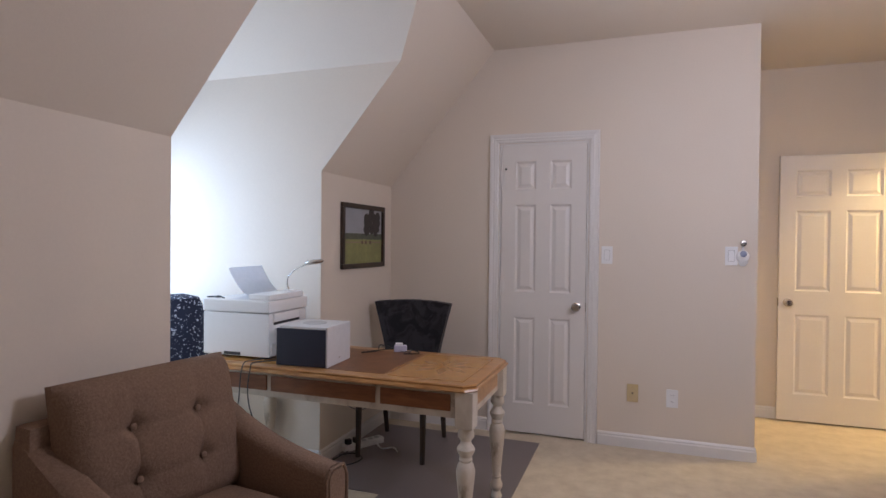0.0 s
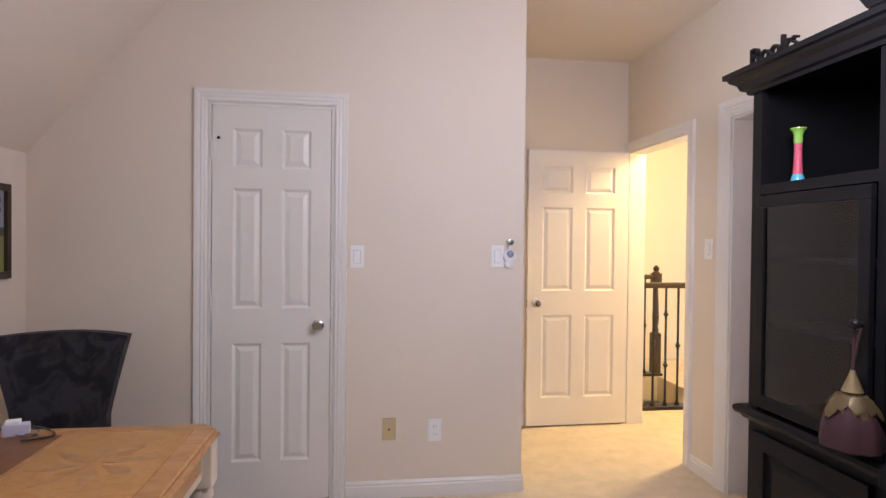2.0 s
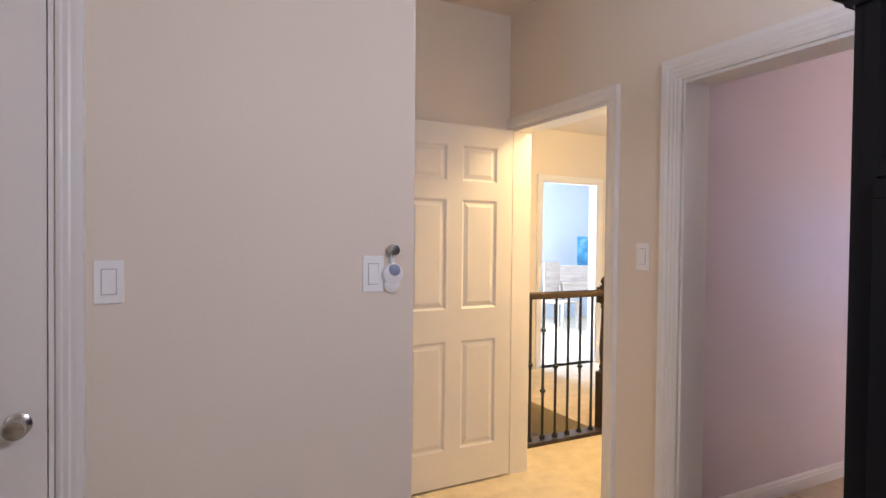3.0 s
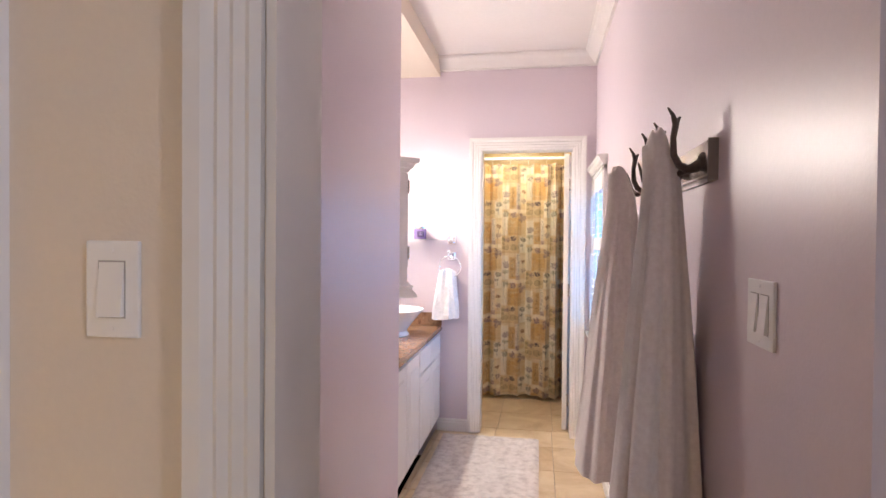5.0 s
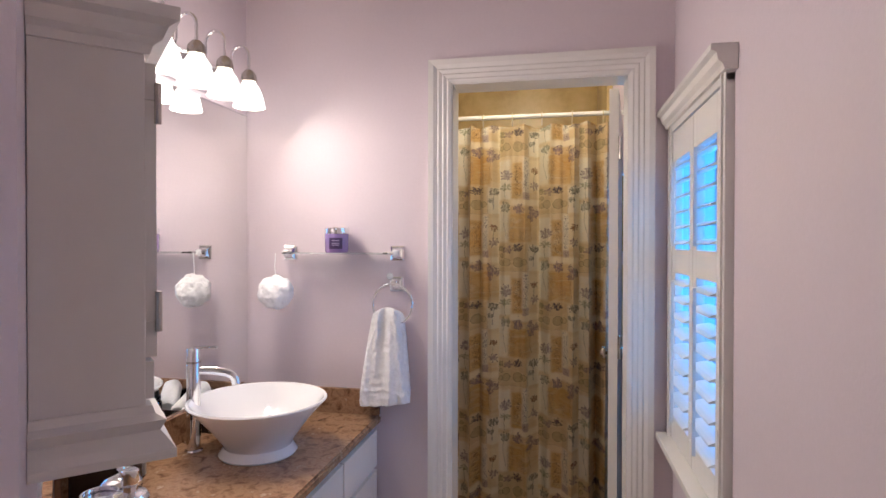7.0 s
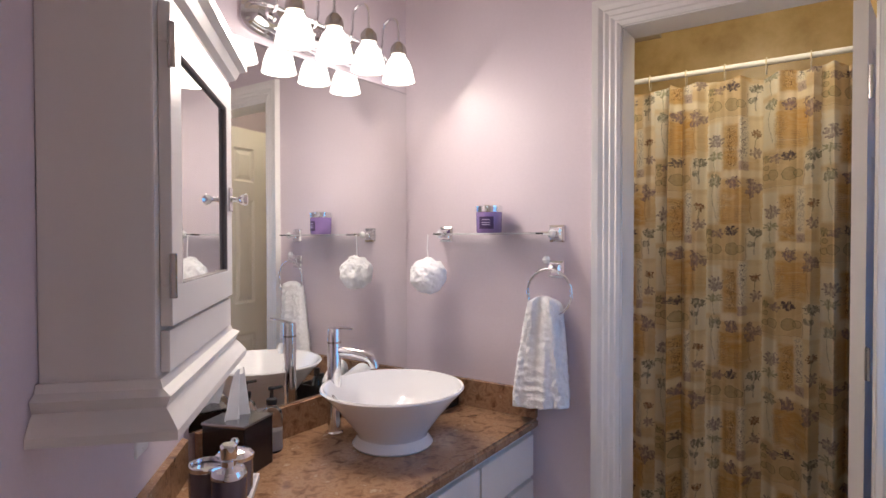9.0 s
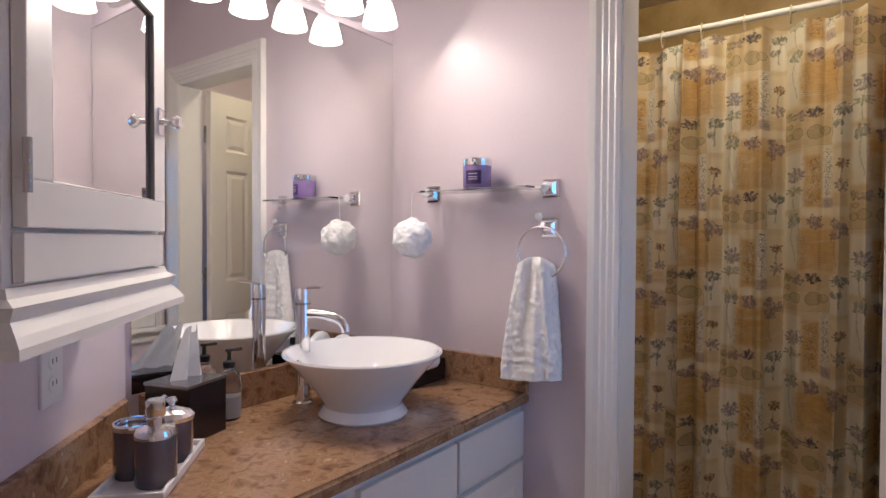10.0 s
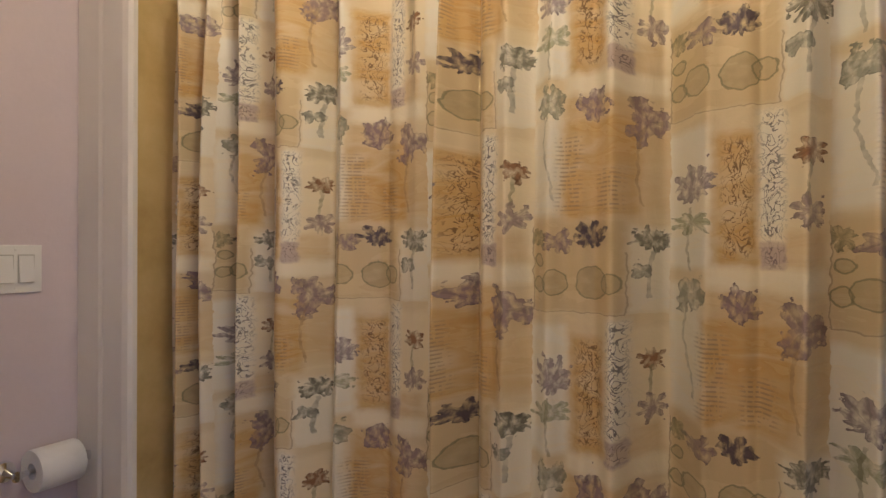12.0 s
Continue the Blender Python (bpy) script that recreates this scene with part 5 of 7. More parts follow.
potted_plant((1.47, 2.33, 0.763))

# ---- landing ----
IRON = mat("black_iron", (0.010, 0.010, 0.011), 0.4, grain=0.1)


def newel(o, x, y, h=1.14):
    m = Matrix.Translation((x, y, 0))
    p = part("newel_post", B(-0.042, 0.042, -0.042, 0.042, 0.0, 0.44, 0.004), DARK_WOOD, o, m=m)
    part("turning", lathe([(0.040, 0.44), (0.028, 0.46), (0.036, 0.475), (0.024, 0.50), (0.030, 0.53), (0.034, 0.60), (0.026, 0.80), (0.022, 0.90), (0.032, 0.915), (0.026, 0.93), (0.038, 0.945)], 18), DARK_WOOD, p, smooth=True)
    part("head_block", B(-0.042, 0.042, -0.042, 0.042, 0.945, 1.06, 0.004), DARK_WOOD, p)
    part("finial", lathe([(0.036, 1.06), (0.040, 1.07), (0.022, 1.078), (0.030, 1.095), (0.033, 1.11), (0.020, 1.13), (0.008, 1.14), (0, h)], 18), DARK_WOOD, p, smooth=True)


def baluster(o, x, y, knuckles):
    bm = box(bmesh.new(), x - 0.0065, x + 0.0065, y - 0.0065, y + 0.0065, 0.028, 1.0)
    b = part("baluster", bm, IRON, o)
    kp = [(0.008, -0.030), (0.013, -0.024), (0.010, -0.016), (0.020, -0.006), (0.020, 0.006), (0.010, 0.016), (0.013, 0.024), (0.008, 0.030)]
    for z in knuckles:
        part("knuckle", lathe(kp, 10, m=Matrix.Translation((x, y, z))), IRON, b, smooth=True)
    part("shoe", lathe([(0.020, 0.028), (0.020, 0.036), (0.011, 0.060), (0.007, 0.062)], 10, m=Matrix.Translation((x, y, 0))), IRON, b)


def railing(y, x0, x1, label, knuckle_shift=0):
    o = thing("stair_railing", label, "railing", (0, 0, 0))
    part("shoe_rail", B(x0, x1 + 0.06, y - 0.055, y + 0.055, 0.0, 0.028, 0.006), DARK_WOOD, o)
    bm = sweep([(-0.030, 0), (0.030, 0), (0.034, 0.018), (0.030, 0.036), (0.016, 0.046), (-0.016, 0.046), (-0.030, 0.036), (-0.034, 0.018)], (x0, y, 0.998), (x1 - 0.04, y, 0.998), (0, 1, 0))
    part("handrail", bm, DARK_WOOD, o, "dark stained wooden handrail", True)
    newel(o, x1, y)
    sets = ((0.50,), (), (0.52,), (0.36, 0.78), (0.55,), ())
    n, x = 0, x1 - 0.118
    while x > x0 + 0.03:
        baluster(o, x, y, sets[(n + knuckle_shift) % 6][::1])
        x -= 0.1085
        n += 1
    return o


railing(5.635, 2.06, 2.995, "dark wooden stair railing with black iron balusters", 5)
railing(6.77, 2.06, 2.965, "dark wooden railing on the far side of the stairwell", 2)
# far room: writing table, leaning boards and painting
LIGHT_WOOD = ramp_mat("whitewashed_wood", [(0.3, (0.45, 0.36, 0.30)), (0.7, (0.66, 0.58, 0.52))], 6, 6, 0.5, 0.05, stretch=(1, 6, 6))


def far_desk(at, rz):
    o = thing("secretary_desk", "whitewashed wooden secretary desk with small hutch", "desk", at, rz)
    part("tabletop", B(-0.45, 0.45, -0.25, 0.25, 0.70, 0.73, 0.006), LIGHT_WOOD, o)
    part("apron", B(-0.42, 0.42, -0.23, 0.23, 0.58, 0.70), LIGHT_WOOD, o)
    part("hutch", B(-0.42, 0.42, 0.02, 0.22, 0.73, 0.98, 0.006), LIGHT_WOOD, o)
    for x in (-0.2, 0.2):
        part("drawer", B(x - 0.17, x + 0.17, -0.24, -0.23, 0.60, 0.68), LIGHT_WOOD, o)
    for x in (-0.40, 0.40):
        for y in (-0.21, 0.21):
            part("leg", tube([(x, y, 0.58), (x, y, 0)], [0.024, 0.014], 10), DARK_WOOD, o)


far_desk((6.35, 9.72, 0), -20)
BLUE = ramp_mat("blue_abstract_paint", [(0.3, (0.02, 0.10, 0.22)), (0.5, (0.06, 0.28, 0.48)), (0.7, (0.30, 0.55, 0.66))], 5, 6, 0.5, 0.1)
o = thing("canvas_painting", "blue abstract canvas leaning above the desk", "painting", (6.62, 9.86, 0.96), -20)
part("canvas", B(-0.22, 0.22, 0, 0.03, 0.0, 0.50), BLUE, o)
part("stretcher", B(-0.20, 0.20, 0.031, 0.045, 0.02, 0.48), LIGHT_WOOD, o)
o = thing("side_chair_far", "pale wooden panel-back chair beside the desk", "chair", (5.75, 9.55, 0), 15)
part("backrest", B(-0.20, 0.20, 0.16, 0.19, 0.45, 1.05, 0.02), LIGHT_WOOD, o)
part("seat", B(-0.22, 0.22, -0.22, 0.20, 0.42, 0.46, 0.01), LIGHT_WOOD, o)
for x in (-0.19, 0.19):
    for y in (-0.19, 0.17):
        part("leg", B(x - 0.018, x + 0.018, y - 0.018, y + 0.018, 0, 0.42), LIGHT_WOOD, o)
bm = lathe([(0, 0), (0.06, 0), (0.065, 0.012), (0.058, 0.03), (0, 0.034)], 24, m=Matrix.Translation((3.66, 6.03, 2.566)))
solo("smoke_detector", bm, mat("yellowed_plastic", (0.62, 0.52, 0.22), 0.4), "yellowed round smoke detector on the ceiling", "smoke detector", smooth=True)


# ---- bathroom: vanity ----
MARBLE = ramp_mat("brown_marble", [(0.28, (0.10, 0.045, 0.026)), (0.42, (0.25, 0.135, 0.075)), (0.52, (0.37, 0.22, 0.13)), (0.60, (0.29, 0.155, 0.085)), (0.74, (0.56, 0.43, 0.31))], 26, 10, 0.12, 0.0, distortion=0.5)
CTOP, VF = 0.770, 4.500


def uv45(u, n):
    """A point on the angled wall: u along it, n out of it."""
    s = math.sqrt(0.5)
    return PINK_X + s * u + s * n, PINK + s * u - s * n


def vanity():
    o = thing("vanity_cabinet", "white painted vanity cabinet with raised-panel doors", "vanity", (0, 0, 0))
    x0, x1 = 3.975, 5.452
    part("carcass", prism([(x0, VF), (x1, VF), (x1, BN - 0.004), (MIRROR_X + 0.01, BN - 0.004), (x0, VF + 0.004)], 'z', 0.09, CTOP - 0.035), TRIM, o)
    part("toe_kick", prism([(x0 + 0.07, VF + 0.06), (x1, VF + 0.06), (x1, BN - 0.004), (MIRROR_X + 0.01, BN - 0.004)], 'z', 0.0, 0.09), mat("dark_kick", (0.10, 0.09, 0.085), 0.7), o)

    def front(name, a, b, c, d, raised=True):
        bm = bmesh.new()
        box(bm, a, b, VF - 0.019, VF - 0.0005, c, d, 0.004)
        p = part(name, bm, TRIM, o)
        r = 0.055 if raised else 0.022
        m = bmesh.new()
        q0 = [m.verts.new((x, VF - 0.0192, z)) for x, z in ((a + r - 0.012, c + r - 0.012), (b - r + 0.012, c + r - 0.012), (b - r + 0.012, d - r + 0.012), (a + r - 0.012, d - r + 0.012))]
        q1 = [m.verts.new((x, VF - 0.0155, z)) for x, z in ((a + r, c + r), (b - r, c + r), (b - r, d - r), (a + r, d - r))]
        q2 = [m.verts.new((x, VF - 0.0245, z)) for x, z in ((a + r + 0.02, c + r + 0.02), (b - r - 0.02, c + r + 0.02), (b - r - 0.02, d - r - 0.02), (a + r + 0.02, d - r - 0.02))]
        for s, t in ((q0, q1), (q1, q2)):
            for k in range(4):
                m.faces.new([s[k], s[(k + 1) % 4], t[(k + 1) % 4], t[k]])
        m.faces.new(q2)
        if raised:
            part("raised_panel", m, TRIM, p)
        else:
            m.free()
        return p
    top = CTOP - 0.055
    front("door", 4.02, 4.36, 0.11, top)
    front("door", 4.37, 4.70, 0.11, top)
    front("drawer", 4.72, 5.075, 0.575, top, False)
    front("drawer", 5.085, 5.435, 0.575, top, False)
    front("door", 4.72, 5.075, 0.11, 0.56)
    front("door", 5.085, 5.435, 0.11, 0.56)
    return o


vanity()


def countertop():
    o = thing("marble_countertop", "polished brown marble countertop with backsplash", "countertop", (0, 0, 0))
    F = VF - 0.030
    bm = prism([(3.915, F), (5.4545, F), (5.4545, BN - 0.001), (MIRROR_X + 0.002, BN - 0.001)], 'z', CTOP - 0.034, CTOP)
    bmesh.ops.bevel(bm, geom=[e for e in bm.edges if all(abs(v.co.y - F) < 1e-4 for v in e.verts)], offset=0.008, segments=3, affect='EDGES')
    part("slab", bm, MARBLE, o, smooth=False)
    part("backsplash", B(MIRROR_X + 0.03, 5.4545, BN - 0.021, BN - 0.001, CTOP + 0.0005, CTOP + 0.098, 0.003), MARBLE, o)
    part("backsplash", B(5.4345, 5.4545, F + 0.004, BN - 0.022, CTOP + 0.0005, CTOP + 0.098, 0.003), MARBLE, o)
    a, b, c, d = uv45(0.11, 0.001), uv45(0.905, 0.001), uv45(0.885, 0.021), uv45(0.11, 0.021)
    part("backsplash", prism([a, b, c, d], 'z', CTOP + 0.0005, CTOP + 0.098), MARBLE, o)
    return o


countertop()
MIRROR = mat("silver_mirror", (0.90, 0.91, 0.90), 0.0, 1.0, grain=0.0, stain=0.0)
o = thing("wall_mirror", "large frameless wall mirror above the vanity", "mirror", (0, 0, 0))
part("mirror_glass", B(MIRROR_X + 0.012, 5.452, BN - 0.005, BN - 0.001, CTOP + 0.101, 1.962), MIRROR, o)
part("edge_strip", B(MIRROR_X + 0.012, 5.452, BN - 0.0065, BN - 0.001, 1.9625, 1.967), CHROME, o)


def vessel_sink(at):
    o = thing("vessel_sink", "white porcelain conical vessel sink on the counter", "sink", at)
    prof = [(0.0, 0.0), (0.118, 0.0), (0.122, 0.006), (0.114, 0.018), (0.106, 0.030), (0.112, 0.045), (0.150, 0.095), (0.190, 0.142), (0.214, 0.166), (0.2175, 0.171), (0.215, 0.175), (0.208, 0.174), (0.188, 0.150), (0.150, 0.105), (0.105, 0.062), (0.05, 0.045), (0.0, 0.042)]
    part("basin", lathe(prof, 64), PORCELAIN, o, smooth=True)
    part("drain", lathe([(0, 0.043), (0.026, 0.0465), (0.028, 0.049), (0.022, 0.052), (0, 0.051)], 24), CHROME, o, "chrome drain", True)
    a = radians(125)
    m = Matrix.Translation((0.178 * math.cos(a), 0.178 * math.sin(a), 0.134)) @ Matrix.Rotation(a, 4, 'Z') @ Matrix.Rotation(radians(-52), 4, 'Y')
    part("overflow", lathe([(0, -0.004), (0.010, -0.003), (0.012, 0.003), (0.008, 0.004), (0.007, -0.001), (0, -0.002)], 20, m=m), NICKEL, o, "dark overflow ring", True)
    return o


vessel_sink((4.985, 4.735, CTOP))


def faucet(at, rz):
    o = thing("vessel_faucet", "tall chrome single-lever vessel faucet", "faucet", at, rz)
    part("base", lathe([(0, 0), (0.028, 0), (0.028, 0.006), (0.024, 0.010)], 24), CHROME, o, smooth=True)
    part("column", lathe([(0.0215, 0.008), (0.0215, 0.328), (0.020, 0.335), (0, 0.335)], 28), CHROME, o, smooth=True)
    pts = [(0.01, 0, 0.264), (0.06, 0, 0.260), (0.098, 0, 0.252), (0.118, 0, 0.242), (0.127, 0, 0.228), (0.130, 0, 0.212)]
    part("spout", tube(pts, [0.014, 0.014, 0.0145, 0.015, 0.015, 0.0145], 16), CHROME, o, smooth=True)
    part("collar", lathe([(0.0222, 0.288), (0.0222, 0.294)], 28), NICKEL, o)
    part("lever", tube([(0.0, 0, 0.334), (0.03, -0.02, 0.340), (0.075, -0.05, 0.343)], [0.006, 0.005, 0.004], 10), CHROME, o, smooth=True)
    return o


faucet((4.944, 4.940, CTOP), -62)

# ---- medicine cabinet on the angled wall ----
def medicine_cabinet():
    o = thing("medicine_cabinet", "white wooden wall cabinet with a mirrored door", "cabinet", (PINK_X, PINK, 0), 45)
    u0, u1, n = 0.180, 0.695, 0.150
    z0, z1 = 1.185, 1.745
    part("body", B(u0, u1, -n, -0.001, z0, z1, 0.003), TRIM, o)
    bm = bmesh.new()

    def ring(p, h):
        return [bm.verts.new(q) for q in ((u0 - p, -0.001, h), (u0 - p, -n - p, h), (u1 + p, -n - p, h), (u1 + p, -0.001, h))]

    def band(prof, bm2):
        rows = [ring(p, h) for p, h in prof]
        for k in range(len(rows)):
            a, b = rows[k], rows[(k + 1) % len(rows)]
            for i in range(3):
                bm2.faces.new([a[i], a[i + 1], b[i + 1], b[i]])
    band([(0, 1.735), (0.006, 1.735), (0.010, 1.748), (0.022, 1.756), (0.030, 1.775), (0.044, 1.783), (0.044, 1.803), (0, 1.803)], bm)
    box(bm, u0 + 0.001, u1 - 0.001, -n + 0.001, -0.001, 1.745, 1.802)
    part("cornice", bm, TRIM, o)
    bm = bmesh.new()
    band([(0, 1.192), (0.008, 1.192), (0.012, 1.180), (0.026, 1.172), (0.018, 1.155), (0.030, 1.140), (0.038, 1.128), (0.038, 1.115), (0, 1.115)], bm)
    box(bm, u0 + 0.001, u1 - 0.001, -n + 0.001, -0.001, 1.116, 1.19)
    part("base_moulding", bm, TRIM, o)
    a, b, c, d, r, t = u0 + 0.018, u1 - 0.018, 1.262, 1.728, 0.058, 0.018
    dr = part("door", B(a, b, -n - t, -n - 0.001, c, c + r, 0.002), TRIM, o, "white framed door")
    for q in ((a, b, d - r, d), (a, a + r, c + r, d - r), (b - r, b, c + r, d - r)):
        part("door_rail", B(q[0], q[1], -n - t, -n - 0.001, q[2], q[3], 0.002), TRIM, dr)
    part("mirror_pane", B(a + r - 0.002, b - r + 0.002, -n - 0.010, -n - 0.006, c + r - 0.002, d - r + 0.002), MIRROR, dr, "mirror pane")
    part("bead", tube([(a + r, -n - 0.014, c + r), (b - r, -n - 0.014, c + r), (b - r, -n - 0.014, d - r), (a + r, -n - 0.014, d - r)], 0.004, 6, closed=True), mat("grey_bead", (0.18, 0.16, 0.15), 0.5), dr)
    for z in (1.335, 1.665):
        part("hinge", tube([(a - 0.003, -n - t - 0.002, z - 0.032), (a - 0.003, -n - t - 0.002, z + 0.032)], 0.0055, 8), NICKEL, dr)
    kx, kz = b - 0.028, 1.475
    k = part("knob", lathe([(0.006, 0), (0.005, 0.014), (0.011, 0.022), (0.014, 0.028), (0.011, 0.034), (0, 0.036)], 16, m=Matrix.Translation((kx, -n - t - 0.004, kz)) @ Matrix.Rotation(radians(90), 4, 'X')), CHROME, dr, "chrome knob", True)
    part("knob_plate", B(kx - 0.016, kx + 0.016, -n - t - 0.004, -n - t - 0.0005, kz - 0.026, kz + 0.026, 0.002), CHROME, dr)
    part("lower_panel", B(a, b, -n - 0.014, -n - 0.001, 1.196, 1.256, 0.002), TRIM, o)
    return o


medicine_cabinet()
gx, gy = uv45(0.582, 0.0)
plate_thing("power_outlet", "white power outlet with test buttons below the cabinet", "outlet", gx, gy, 1.006, -135, 1, "outlet")


# ---- vanity light ----
SHADE = glow_mat("lit_frosted_shade", (1.0, 0.93, 0.86), 8.0)


def vanity_light():
    o = thing("vanity_light", "chrome four-lamp vanity light with frosted bell shades, lit", "wall lamp", (0, 0, 0))
    cx, cz, L, Hh = 5.005, 2.045, 0.325, 0.062
    bm = bmesh.new()
    rings = []
    for off, y in ((0, 0.0), (0, 0.006), (-0.008, 0.012), (-0.010, 0.010), (-0.018, 0.018), (-0.020, 0.016), (-0.030, 0.026), (-0.045, 0.030)):
        r = []
        for i in range(48):
            a = 2 * math.pi * i / 48
            ex = (abs(math.cos(a)) ** 0.5) * (1 if math.cos(a) > 0 else -1)
            ez = (abs(math.sin(a)) ** 0.6) * (1 if math.sin(a) > 0 else -1)
            r.append(bm.verts.new((cx + (L + off) * ex, BN - 0.002 - y, cz + (Hh + off) * ez)))
        rings.append(r)
    for a, b in zip(rings, rings[1:]):
        for i in range(48):
            bm.faces.new([a[i], a[(i + 1) % 48], b[(i + 1) % 48], b[i]])
    bm.faces.new(rings[-1])
    part("back_plate", bm, CHROME, o, smooth=True)
    for i in range(4):
        x, y = 4.770 + 0.157 * i, 4.915
        pts = [(x, BN - 0.03, 2.055), (x, BN - 0.05, 2.065), (x, BN - 0.062, 2.10)]
        for k in range(9):
            a = math.pi * k / 8
            pts.append((x, (BN - 0.062 + y) / 2 + (BN - 0.062 - y) / 2 * math.cos(a), 2.135 + 0.040 * math.sin(a)))
        pts += [(x, y, 2.10), (x, y, 2.075)]
        part("arm", tube(pts, 0.0055, 10), CHROME, o, "curved chrome arm", True)
        part("rosette", lathe([(0, 0), (0.022, 0), (0.018, 0.010), (0.008, 0.014)], 18, m=Matrix.Translation((x, BN - 0.030, 2.055)) @ Matrix.Rotation(radians(90), 4, 'X')), CHROME, o, smooth=True)
        part("socket_cap", lathe([(0, 2.085), (0.014, 2.083), (0.026, 2.068), (0.029, 2.050), (0.029, 2.040), (0.025, 2.040)], 20, m=Matrix.Translation((x, y, 0))), NICKEL, o, smooth=True)
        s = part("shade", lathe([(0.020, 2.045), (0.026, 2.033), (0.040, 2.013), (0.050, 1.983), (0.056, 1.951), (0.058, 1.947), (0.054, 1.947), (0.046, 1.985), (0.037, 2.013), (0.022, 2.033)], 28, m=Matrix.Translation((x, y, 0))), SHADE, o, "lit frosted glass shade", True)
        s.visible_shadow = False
    return o


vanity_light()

# ---- things on the vanity ----
CLEAR = glass_mat("clear_glass", (0.95, 0.97, 0.97))
SMOKE = mat("smoky_lilac_glass", (0.10, 0.08, 0.105), 0.05, grain=0.02, coat=0.8)
tx, ty = uv45(0.690, 0.140)
o = thing("bath_tray", "white rectangular tray under the dispenser set", "tray", (tx, ty, CTOP), 45)
bm = B(-0.135, 0.135, -0.058, 0.058, 0.0, 0.008, 0.003)
part("floor_panel", bm, PORCELAIN, o)
for a, b, c, d in ((-0.135, 0.135, -0.064, -0.056), (-0.135, 0.135, 0.056, 0.064), (-0.141, -0.133, -0.064, 0.064), (0.133, 0.141, -0.064, 0.064)):
    part("rim", B(a, b, c, d, 0.002, 0.020, 0.003), PORCELAIN, o)


def dispenser(at):
    o = thing("soap_dispenser", "smoky glass soap dispenser with chrome pump", "soap dispenser", at)
    part("body", lathe([(0, 0), (0.036, 0), (0.038, 0.004), (0.038, 0.095), (0.034, 0.103), (0.014, 0.108), (0.014, 0.112)], 28), SMOKE, o, smooth=True)
    part("collar", lathe([(0.039, 0.092), (0.039, 0.100), (0.034, 0.108), (0.016, 0.112), (0.016, 0.126), (0, 0.126)], 28), CHROME, o, "chrome collar", True)
    part("pump", lathe([(0.012, 0.124), (0.018, 0.132), (0.018, 0.158), (0.014, 0.162), (0, 0.162)], 20), CHROME, o, "chrome pump", True)
    part("nozzle", tube([(0.0, 0, 0.150), (0.035, 0.035, 0.152), (0.045, 0.045, 0.146)], [0.006, 0.005, 0.004], 10), CHROME, o, smooth=True)


def canister(at):
    o = thing("cotton_canister", "smoky glass canister with a domed chrome lid", "canister", at)
    part("body", lathe([(0, 0), (0.040, 0), (0.042, 0.004), (0.042, 0.085), (0.0, 0.085)], 28), SMOKE, o, smooth=True)
    part("lid", lathe([(0.044, 0.085), (0.045, 0.094), (0.036, 0.104), (0.014, 0.110), (0.006, 0.113), (0.006, 0.118), (0.011, 0.124), (0.008, 0.131), (0, 0.133)], 28), CHROME, o, "chrome lid", True)


def tumbler(at):
    o = thing("bath_tumbler", "smoky glass tumbler with a chrome rim", "tumbler", at)
    part("body", lathe([(0, 0), (0.036, 0), (0.038, 0.004), (0.038, 0.098), (0.034, 0.098), (0.034, 0.012), (0, 0.010)], 28), SMOKE, o, smooth=True)
    part("rim", lathe([(0.0385, 0.094), (0.040, 0.100), (0.0385, 0.106), (0.034, 0.106), (0.034, 0.095)], 28), CHROME, o, smooth=True)


dispenser((*uv45(0.625, 0.166), CTOP + 0.008))
canister((*uv45(0.748, 0.158), CTOP + 0.008))
tumbler((*uv45(0.672, 0.110), CTOP + 0.008))


def tissue_box(at, rz):
    o = thing("tissue_box", "dark brown tissue box cover with a silver top", "tissue box", at, rz)
    part("cover", B(-0.064, 0.064, -0.064, 0.064, 0.0, 0.130, 0.003), mat("dark_brown_lacquer", (0.022, 0.012, 0.012), 0.22), o)
    part("top_plate", B(-0.066, 0.066, -0.066, 0.066, 0.130, 0.138, 0.002), mat("pewter_metal", (0.35, 0.34, 0.35), 0.2, 1.0), o, "pewter top")
    bm = bmesh.new()
    n = 10
    rows = []
    for k in range(9):
        t = k / 8
        z = 0.134 + 0.115 * t
        w = 0.012 + 0.040 * (1 - 0.8 * t)
        rows.append([bm.verts.new((w * (-1 + 2 * i / n) + 0.055 * t, 0.014 * math.sin(i * 1.3 + t * 2) * (1 - 0.5 * t) + 0.03 * t, z + 0.010 * math.sin(i * 0.9) * t)) for i in range(n + 1)])
    for a, b in zip(rows, rows[1:]):
        for i in range(n):
            bm.faces.new([a[i], a[i + 1], b[i + 1], b[i]])
    bmesh.ops.solidify(bm, geom=list(bm.faces), thickness=0.001)
    part("tissue", bm, mat("white_tissue", (0.84, 0.84, 0.86), 0.9), o, "crumpled white tissue", True)


tissue_box((4.600, 4.955, CTOP), 18)


